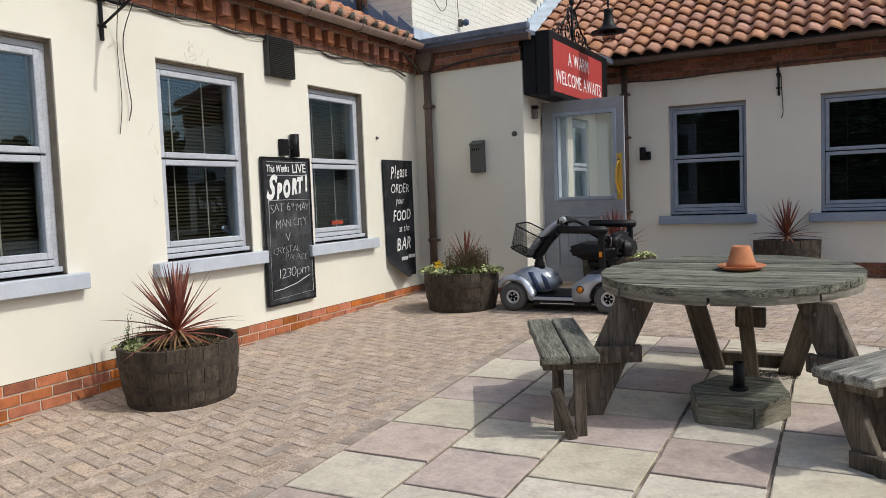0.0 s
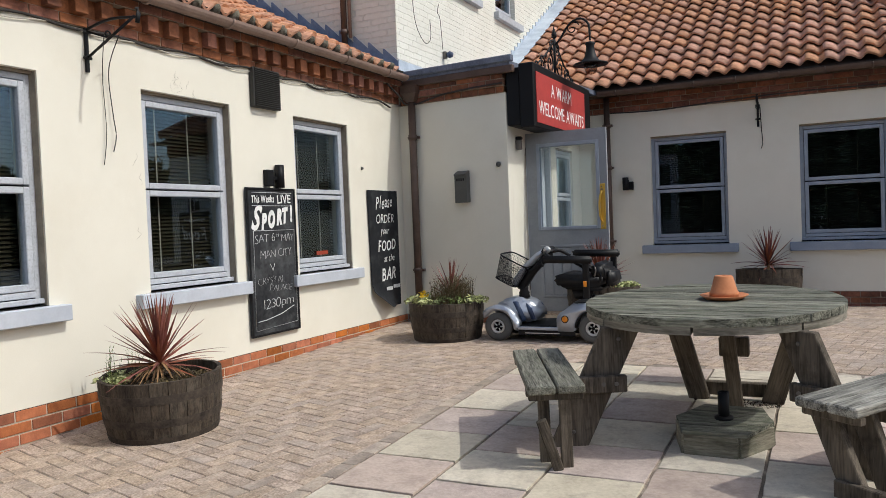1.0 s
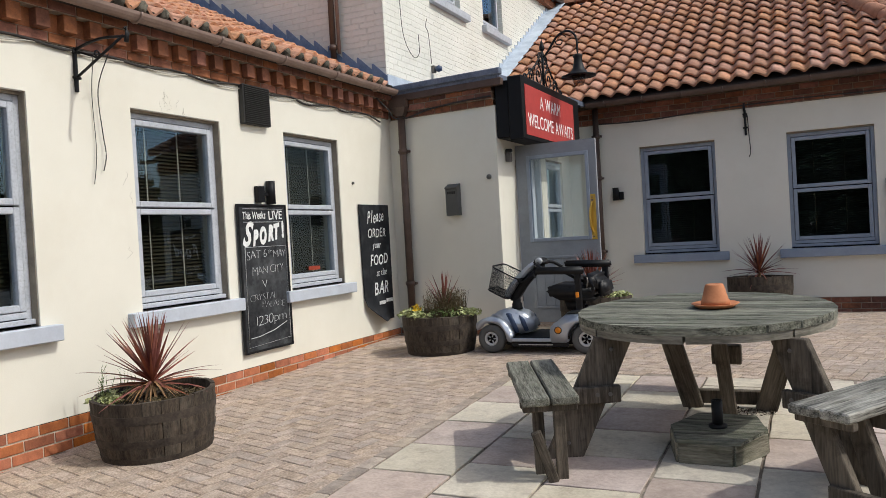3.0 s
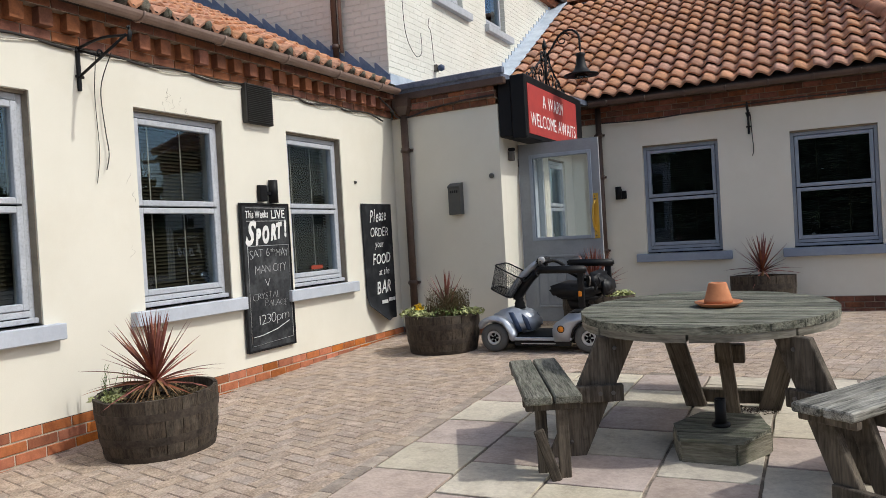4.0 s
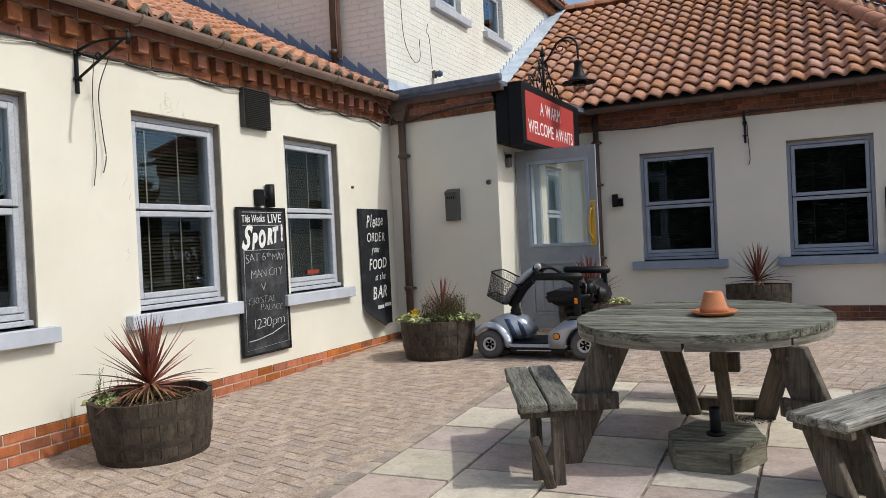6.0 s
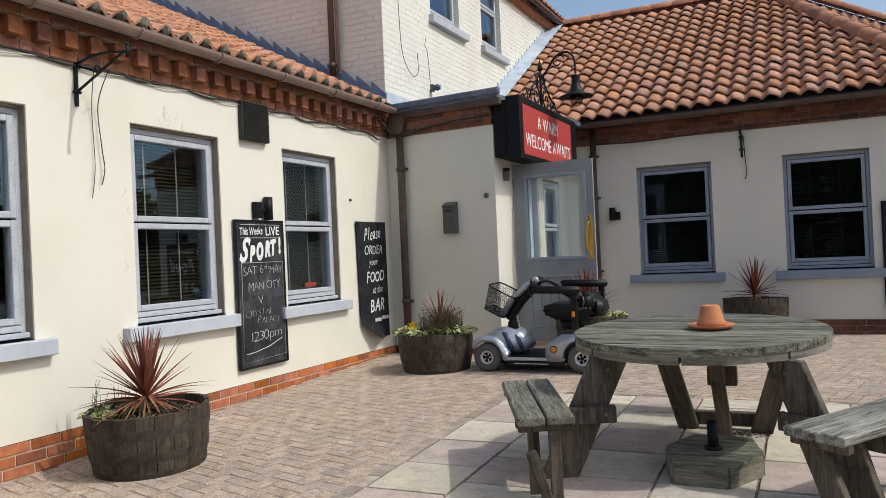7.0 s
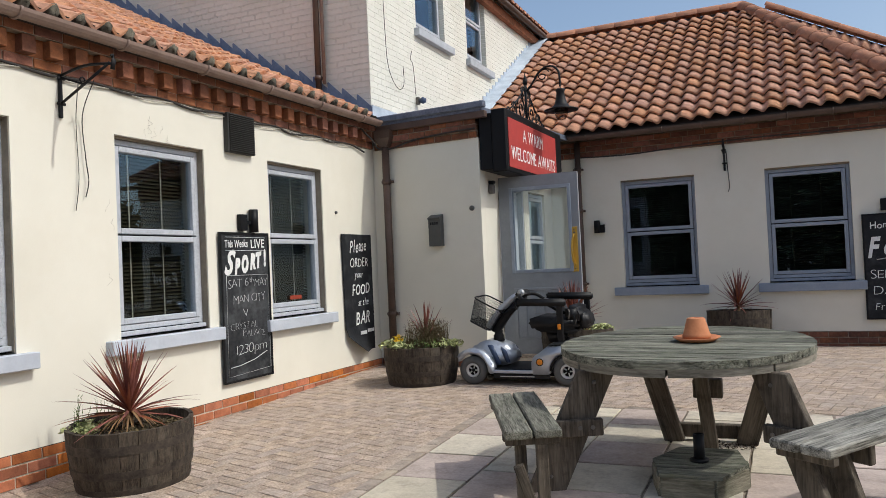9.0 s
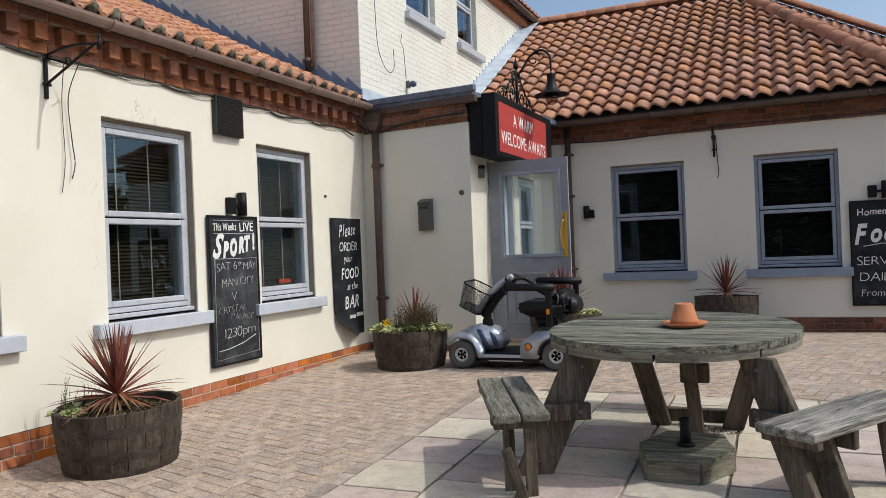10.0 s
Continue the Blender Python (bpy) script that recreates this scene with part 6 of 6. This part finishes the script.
for x in (-0.44, 0.53):
    for y in (-0.235, 0.235):
        sd = 1 if y > 0 else -1
        wm = Matrix.Translation((x, y, 0.142)) @ Matrix.Rotation(-sd * math.pi / 2, 4, "X")
        bm = bmesh.new()
        lathe(bm, [(0.070, -0.03), (0.078, -0.045), (0.090, -0.050), (0.122, -0.048), (0.142, -0.028), (0.142, 0.028), (0.122, 0.048), (0.090, 0.050), (0.078, 0.045), (0.070, 0.03)], 32, None, False)
        ty = part("wheel", bm, M_RUBBER, sc, "grey tyred wheel", wm)
        bm = bmesh.new()
        lathe(bm, [(0.048, 0.030), (0.054, 0.040), (0.066, 0.044), (0.072, 0.036), (0.072, -0.036), (0.048, -0.036)], 28, None, False)
        part("rim", bm, M_RIM, ty)
        bm = bmesh.new()
        lathe(bm, [(0.0001, 0.016), (0.050, 0.014), (0.050, -0.03), (0.0001, -0.03)], 20)
        part("wheel_disc", bm, M_BLACK, ty)
        for k in range(5):
            bm = bmesh.new()
            boxm(bm, Matrix.Rotation(k * 2 * math.pi / 5, 4, "Z") @ Matrix.Translation((0.034, 0, 0.020)), 0.036, 0.013, 0.010, 0.003)
            part("spoke", bm, M_RIM, ty)
        bm = bmesh.new()
        lathe(bm, [(0.0001, 0.036), (0.012, 0.034), (0.016, 0.016)], 12)
        part("hub_cap", bm, M_BLACK, ty)


def shell(name, prof, y0, y1, mat, parent, label="", bevel=0.02):
    """A side profile (x, z) drawn out across y, with softened edges."""
    bm = bmesh.new()
    a = [bm.verts.new((x, y0, z)) for x, z in prof]
    b = [bm.verts.new((x, y1, z)) for x, z in prof]
    bm.faces.new(a)
    bm.faces.new(b[::-1])
    for k in range(len(prof)):
        bm.faces.new((a[k], a[(k + 1) % len(prof)], b[(k + 1) % len(prof)], b[k]))
    bmesh.ops.recalc_face_normals(bm, faces=bm.faces)
    bmesh.ops.bevel(bm, geom=list(bm.edges), offset=bevel, segments=2, affect="EDGES", clamp_overlap=True)
    for f in bm.faces:
        f.smooth = True
    return part(name, bm, mat, parent, label)


def arch(cx, cz, r, a0, a1, n=8):
    return [(cx + r * math.cos(radians(a0 + (a1 - a0) * k / n)), cz + r * math.sin(radians(a0 + (a1 - a0) * k / n))) for k in range(n + 1)]


# front wings and nose
for y0, y1 in ((-0.29, -0.175), (0.175, 0.29)):
    shell("front_wing", arch(-0.44, 0.142, 0.165, 152, 0, 10) + [(-0.262, 0.11), (-0.215, 0.11), (-0.215, 0.20)] + arch(-0.44, 0.145, 0.215, 16, 138, 9), y0, y1, M_SILVER, sc, "", 0.012)
    shell("rear_wing", arch(0.53, 0.142, 0.165, 5, 178, 10)[::-1] + [(0.73, 0.16), (0.71, 0.30)] + [(0.60, 0.385), (0.36, 0.375), (0.20, 0.285), (0.175, 0.24), (0.175, 0.11), (0.355, 0.11)], y0, y1, M_SILVER, sc, "", 0.014)
    shell("wing_trim", arch(0.53, 0.142, 0.172, 60, 178, 8) + arch(0.53, 0.142, 0.158, 178, 60, 8), y0 - 0.006 if y0 < 0 else y1 - 0.03, y0 + 0.03 if y0 < 0 else y1 + 0.006, M_PLASTIC, sc, "black wheel arch edge", 0.003)
shell("nose", [(-0.53, 0.24), (-0.51, 0.33), (-0.44, 0.395), (-0.32, 0.425), (-0.20, 0.405), (-0.09, 0.33), (-0.04, 0.20), (-0.2, 0.165)], -0.172, 0.172, M_SILVER, sc, "silver-blue front cowl", 0.035)
for y0, y1 in ((-0.182, -0.165), (0.165, 0.182)):
    shell("cowl_stripe", [(-0.31, 0.385), (-0.25, 0.385), (-0.17, 0.20), (-0.215, 0.18), (-0.255, 0.27)], y0, y1, M_NAVY, sc, "dark blue stripe on the cowl", 0.006)
    shell("cowl_stripe", [(-0.17, 0.375), (-0.11, 0.325), (-0.07, 0.21), (-0.115, 0.205), (-0.15, 0.29)], y0, y1, M_NAVY, sc, "dark blue stripe on the cowl", 0.006)
part("floor_deck", newbox(-0.22, 0.30, -0.26, 0.26, 0.115, 0.160, bevel=0.012), M_PLASTIC, sc)
part("deck_trim", newbox(-0.225, 0.355, -0.287, -0.262, 0.118, 0.150, bevel=0.006), M_SILVER, sc)
part("deck_skirt", newbox(-0.225, 0.355, -0.275, -0.255, 0.066, 0.116, bevel=0.006), M_PLASTIC, sc)
part("deck_line", newbox(-0.15, 0.20, -0.281, -0.276, 0.084, 0.092), M_RIM, sc)
part("chassis", newbox(-0.42, 0.6, -0.12, 0.12, 0.07, 0.12), M_BLACK, sc)
shell("rear_body", [(0.19, 0.17), (0.19, 0.28), (0.33, 0.385), (0.60, 0.40), (0.73, 0.31), (0.75, 0.2)], -0.17, 0.17, M_SILVER, sc, "", 0.03)
shell("rear_top", [(0.30, 0.375), (0.40, 0.41), (0.60, 0.415), (0.68, 0.36)], -0.2, 0.2, M_GREYBOX, sc, "dark grey battery cover", 0.015)
bm = bmesh.new()
lathe(bm, [(0.0001, 0.014), (0.027, 0.011), (0.031, 0.0)], 20, Matrix.Translation((0.265, -0.291, 0.232)) @ Matrix.Rotation(math.pi / 2, 4, "X"))
part("indicator", bm, M_ORANGE, sc, "orange indicator lens")
bm = bmesh.new()
lathe(bm, [(0.034, 0.006), (0.037, 0.004), (0.037, 0.0)], 20, Matrix.Translation((0.265, -0.291, 0.232)) @ Matrix.Rotation(math.pi / 2, 4, "X"))
part("lens_ring", bm, M_PLASTIC, sc)
part("reflector", newbox(0.468, 0.498, -0.322, -0.312, 0.548, 0.60, bevel=0.003), M_ORANGE, sc, "small orange reflector on the arm post")
# tiller
bm = bmesh.new()
lathe(bm, [(0.062, 0.405), (0.050, 0.44), (0.054, 0.455), (0.040, 0.48), (0.044, 0.50), (0.034, 0.53)], 16, Matrix.Translation((-0.245, 0, 0)))
part("tiller_boot", bm, M_PLASTIC, sc)
shell("tiller", [(-0.365, 0.535), (-0.345, 0.595), (-0.22, 0.745), (-0.09, 0.855), (0.015, 0.912), (0.03, 0.878), (-0.07, 0.80), (-0.18, 0.69), (-0.275, 0.555), (-0.32, 0.51)], -0.062, 0.062, M_SILVER, sc, "", 0.014)
shell("tiller_back", [(-0.31, 0.50), (-0.265, 0.575), (-0.165, 0.70), (-0.05, 0.80), (0.05, 0.862), (0.075, 0.82), (-0.02, 0.745), (-0.12, 0.645), (-0.19, 0.55), (-0.235, 0.49)], -0.054, 0.054, M_PLASTIC, sc, "", 0.012)
part("handlebar", newtube(curve_pts([(0.17, -0.27, 0.80), (0.09, -0.25, 0.855), (0.04, -0.1, 0.872), (0.04, 0.1, 0.872), (0.09, 0.25, 0.855), (0.17, 0.27, 0.80)], 5), 0.018, 8), M_PLASTIC, sc)
shell("console", [(-0.02, 0.86), (0.02, 0.925), (0.085, 0.90), (0.095, 0.85)], -0.12, 0.12, M_PLASTIC, sc, "", 0.015)
bm = bmesh.new()
lathe(bm, [(0.0001, 0.008), (0.028, 0.008), (0.034, 0.0), (0.034, -0.03)], 16, Matrix.Translation((0.055, -0.125, 0.893)) @ Matrix.Rotation(math.pi / 2, 4, "X"))
part("control_knob", bm, M_RIM, sc, "pale round control knob")
part("brake_lever", newtube(curve_pts([(0.05, -0.22, 0.85), (0.025, -0.235, 0.80), (0.04, -0.24, 0.755), (0.055, -0.24, 0.74)], 4), 0.009, 6), M_PLASTIC, sc)
part("tiller_cable", newtube(curve_pts([(-0.20, -0.06, 0.72), (-0.17, -0.085, 0.69), (-0.12, -0.08, 0.70), (-0.07, -0.06, 0.745)], 5), 0.010, 6), M_PLASTIC, sc)
# wire basket, tipped forward, with rounded corners
bk = Matrix.Translation((-0.40, 0, 0.575)) @ Matrix.Rotation(radians(27), 4, "Y")


def rounded(hx, hy, z, r, n=4):
    out = []
    for cx, cy, a0 in ((hx - r, hy - r, 0), (-hx + r, hy - r, 90), (-hx + r, -hy + r, 180), (hx - r, -hy + r, 270)):
        out += [Vector((cx + r * math.cos(radians(a0 + 90 * k / n)), cy + r * math.sin(radians(a0 + 90 * k / n)), z)) for k in range(n + 1)]
    return out


top, bot = rounded(0.155, 0.19, 0.245, 0.06), rounded(0.115, 0.15, 0.0, 0.05)
bm = bmesh.new()
tube(bm, top + top[:1], 0.007, 6)
tube(bm, bot + bot[:1], 0.006, 6)
basket = part("basket_rim", bm, M_BLACKIRON, sc, "black wire basket rim", bk)
bm = bmesh.new()
for k in range(len(top)):
    for h in range(14):
        a, b = top[k].lerp(top[(k + 1) % len(top)], h / 14), bot[k].lerp(bot[(k + 1) % len(bot)], h / 14)
        if h == 0 or (top[k] - top[(k + 1) % len(top)]).length > 0.05:
            tube(bm, [a, b], 0.0013, 3)
for h in range(1, 26):
    ring = [top[k].lerp(bot[k], h / 26) for k in range(len(top))]
    tube(bm, ring + ring[:1], 0.0013, 3)
part("basket_mesh", bm, M_BLACKIRON, basket)
bm = bmesh.new()
for k in range(-9, 10):
    tube(bm, [(k * 0.012, -0.148, 0), (k * 0.012, 0.148, 0)], 0.0013, 3)
for k in range(-12, 13):
    tube(bm, [(-0.113, k * 0.012, 0), (0.113, k * 0.012, 0)], 0.0013, 3)
part("basket_floor", bm, M_BLACKIRON, basket)
part("basket_stay", newtube([(-0.30, 0, 0.66), (-0.2, 0, 0.66)], 0.02, 8), M_PLASTIC, sc)
# seat, folded low
part("seat_post", newtube([(0.44, 0, 0.38), (0.44, 0, 0.52)], 0.035, 12), M_PLASTIC, sc)
part("seat_post_sleeve", newtube([(0.44, 0, 0.38), (0.44, 0, 0.44)], 0.052, 12), M_BLACK, sc)
shell("seat_pan", [(0.24, 0.51), (0.22, 0.545), (0.62, 0.545), (0.60, 0.49)], -0.2, 0.2, M_PLASTIC, sc, "", 0.015)
shell("seat_bracket", [(0.33, 0.41), (0.30, 0.50), (0.52, 0.50), (0.48, 0.41)], -0.15, -0.11, M_PLASTIC, sc, "", 0.006)
shell("seat_cushion", [(0.15, 0.575), (0.135, 0.625), (0.19, 0.66), (0.38, 0.65), (0.62, 0.655), (0.62, 0.53), (0.20, 0.53)], -0.23, 0.23, M_VINYL, sc, "", 0.03)
shell("backrest", [(0.52, 0.60), (0.50, 0.70), (0.525, 0.76), (0.60, 0.765), (0.655, 0.72), (0.65, 0.58)], -0.22, 0.22, M_VINYL, sc, "", 0.035)
shell("seat_bolster", [(0.19, 0.765), (0.23, 0.785), (0.48, 0.69), (0.52, 0.64), (0.42, 0.64)], 0.10, 0.2, M_VINYL, sc, "", 0.02)
shell("seat_bag", [(0.64, 0.55), (0.635, 0.66), (0.66, 0.69), (0.70, 0.68), (0.725, 0.56), (0.68, 0.52)], -0.17, 0.17, M_VINYL, sc, "black bag on the seat back", 0.02)
for k, (x, z) in enumerate(((0.56, 0.66), (0.61, 0.60), (0.65, 0.645))):
    part("strap", newtube(curve_pts([(x, -0.235, z + 0.07), (x + 0.012, -0.25, z + 0.03), (x - 0.004, -0.235, z - 0.02)], 4), 0.008, 6), M_STEEL if k == 0 else M_PLASTIC, sc)
for y0, y1, dx, dz in ((-0.315, -0.24, 0.0, 0.0), (0.24, 0.315, 0.13, 0.02)):
    shell("armrest", [(0.065 + dx, 0.805 + dz), (0.075 + dx, 0.845 + dz), (0.54 + dx, 0.835 + dz), (0.55 + dx, 0.765 + dz), (0.085 + dx, 0.775 + dz)], y0, y1, M_VINYL, sc, "", 0.014)
    part("armrest_post", newbox(0.455 + dx, 0.515 + dx, (y0 + y1) / 2 - 0.02, (y0 + y1) / 2 + 0.02, 0.43 if y0 < 0 else 0.5, 0.80 + dz, bevel=0.008), M_PLASTIC, sc)


# ---- paving: pieces last ----
SLAB, ROW = 0.508, 0.489
patio = thing("patio", "pale sandstone slab patio with dark joints", "patio", kind="structure")
bm = bmesh.new()
ys = [-3.0, -2.0, 3.6, 5.75, 6.945]
lo = [(bm.verts.new((2.325, y, gz(y) - 0.008)), bm.verts.new((7.41, y, gz(y) - 0.008))) for y in ys]
for a, b in zip(lo, lo[1:]):
    bm.faces.new((a[0], a[1], b[1], b[0]))
part("joint_bed", bm, M_JOINTDARK, patio)
slab_meshes = []
rs = random.Random(77)
for k in range(4):
    bm = bmesh.new()
    w, l = SLAB - 0.020, ROW - 0.020
    box(bm, -w / 2, w / 2, -l / 2, l / 2, -0.04, 0.007)
    bmesh.ops.subdivide_edges(bm, edges=[e for e in bm.edges if e.verts[0].co.z > 0 and e.verts[1].co.z > 0], cuts=4, use_grid_fill=False)
    for v in bm.verts:
        edge = abs(abs(v.co.x) - w / 2) < 1e-4 or abs(abs(v.co.y) - l / 2) < 1e-4
        if v.co.z > 0 and edge:
            v.co.x += rs.uniform(-0.003, 0.003)
            v.co.y += rs.uniform(-0.003, 0.003)
    bmesh.ops.bevel(bm, geom=[e for e in bm.edges if e.verts[0].co.z > 0 and e.verts[1].co.z > 0 and len(e.link_faces) == 2 and e.calc_face_angle(0) > 0.5], offset=0.003, segments=1, affect="EDGES")
    me = to_mesh("slab", bm)
    slab_meshes.append(me)
# pinker slabs as they lie, by column and row
PINK = {(0, 1), (0, 3), (0, 5), (1, 4), (2, 0), (2, 2), (2, 4), (3, 5), (4, 3), (1, 6)}
pairs = []
for me in slab_meshes:
    c = me.copy()
    me.materials.append(M_SLAB)
    c.materials.append(M_SLAB_PINK)
    pairs.append((me, c))
for i in range(10):
    x = 2.33 + (i + 0.5) * SLAB
    off = 0.0 if i % 2 == 0 else 0.27
    edges = [6.937]
    y = 6.93 - (0.29 if i % 2 else 0.0)
    if i % 2:
        edges.append(y)
    while y > -2.6:
        y -= ROW + (0.022 if y > 5.3 else -0.004)
        edges.append(y)
    for k, (ya, yb) in enumerate(zip(edges, edges[1:])):
        yc, ln = (ya + yb) / 2, ya - yb
        me = rs.choice(pairs)[(i, k) in PINK if i < 5 and k < 7 else rs.random() < 0.36]
        part("slab", me, M_SLAB, patio, "", Matrix.Translation((x, yc, gz(yc) + rs.uniform(-0.001, 0.003))) @ Matrix.Rotation(gslope(yc) + rs.uniform(-0.003, 0.003), 4, "X") @ Matrix.Rotation(rs.uniform(-0.004, 0.004), 4, "Y") @ Matrix.Diagonal((1, (ln - 0.020) / (ROW - 0.020), 1, 1)))

paving = thing("block_paving", "brown clay block paving laid in herringbone", "paving", kind="structure")
bm = bmesh.new()
ys = [-3.5, -2.0, 3.6, 5.75, 7.8, 8.9, 10, 11.74]
lo = [(bm.verts.new((-0.05, y, gz(y) - 0.0045)), bm.verts.new((11, y, gz(y) - 0.0045))) for y in ys]
for a, b in zip(lo, lo[1:]):
    bm.faces.new((a[0], a[1], b[1], b[0]))
part("joint_bed", bm, M_JOINT, paving)
bm = bmesh.new()
lo = [(bm.verts.new((2.09, y, gz(y) - 0.002)), bm.verts.new((2.222, y, gz(y) - 0.002))) for y in [-2.7, -2.0, 3.6, 5.75, 6.9]]
for a, b in zip(lo, lo[1:]):
    bm.faces.new((a[0], a[1], b[1], b[0]))
part("cut_infill", bm, M_PAVER_W, paving)
U = 0.1
bm = bmesh.new()
box(bm, -U + 0.0042, U - 0.0042, -U / 2 + 0.0042, U / 2 - 0.0042, -0.02, 0.0)
bmesh.ops.bevel(bm, geom=[e for e in bm.edges if e.verts[0].co.z > -0.001 and e.verts[1].co.z > -0.001], offset=0.003, segments=1, affect="EDGES")
paver = to_mesh("paver", bm)
paver.materials.append(M_PAVER)
src = [v.co.copy() for v in paver.vertices]
polys = [tuple(p.vertices) for p in paver.polygons]
verts, faces, own = [], [], 0
rp = random.Random(99)


def lay(cx, cy, turned, skew=radians(-14.5), lift=0.0):
    global own
    m = Matrix.Translation((cx, cy, gz(cy) + lift + rp.uniform(-0.0012, 0.0012))) @ Matrix.Rotation(gslope(cy) + rp.uniform(-0.004, 0.004), 4, "X") @ Matrix.Rotation(rp.uniform(-0.004, 0.004), 4, "Y") @ Matrix.Rotation((math.pi / 2 if turned else 0) + skew + rp.uniform(-0.012, 0.012), 4, "Z")
    if cx < 2.2 and 3.1 < cy < 5.4 and own < 300:
        own += 1
        part("paver", paver, M_PAVER, paving, "", m)
    else:
        k = len(verts)
        verts.extend([m @ c for c in src])
        faces.extend([tuple(k + q for q in p) for p in polys])


TURN = Matrix.Rotation(radians(-14.5), 4, "Z")
for j in range(int(-5.0 / U), int(15.0 / U)):
    for i in range(int(-4.0 / U), int(12.0 / U)):
        d = (i + j) % 4
        if d == 0:
            c, turned = TURN @ Vector(((i + 1) * U, (j + 0.5) * U, 0)), False
        elif d == 2:
            c, turned = TURN @ Vector(((i + 0.5) * U, (j + 1) * U, 0)), True
        else:
            continue
        if not (0.0 < c.x < 10.5 and -3.0 < c.y < 11.7) or (c.x < 1.5 and c.y > 8.85):
            continue
        if 2.245 < c.x < 7.46 and c.y < 7.0:
            continue
        lay(c.x, c.y, turned)
# stained edging course of blocks along the patio
edge_mesh = paver.copy()
edge_mesh.materials.clear()
edge_mesh.materials.append(M_PAVER_EDGE)
for k in range(48):
    cy = -2.7 + k * 2 * U
    part("edging_block", edge_mesh, M_PAVER_EDGE, paving, "", Matrix.Translation((2.272, cy, gz(cy) + 0.004)) @ Matrix.Rotation(gslope(cy), 4, "X") @ Matrix.Rotation(math.pi / 2, 4, "Z"))
jm = bpy.data.meshes.new("pavers")
jm.from_pydata([tuple(c) for c in verts], [], faces)
tagged(part("pavers", jm, M_PAVER_W, paving), kind="stuff")
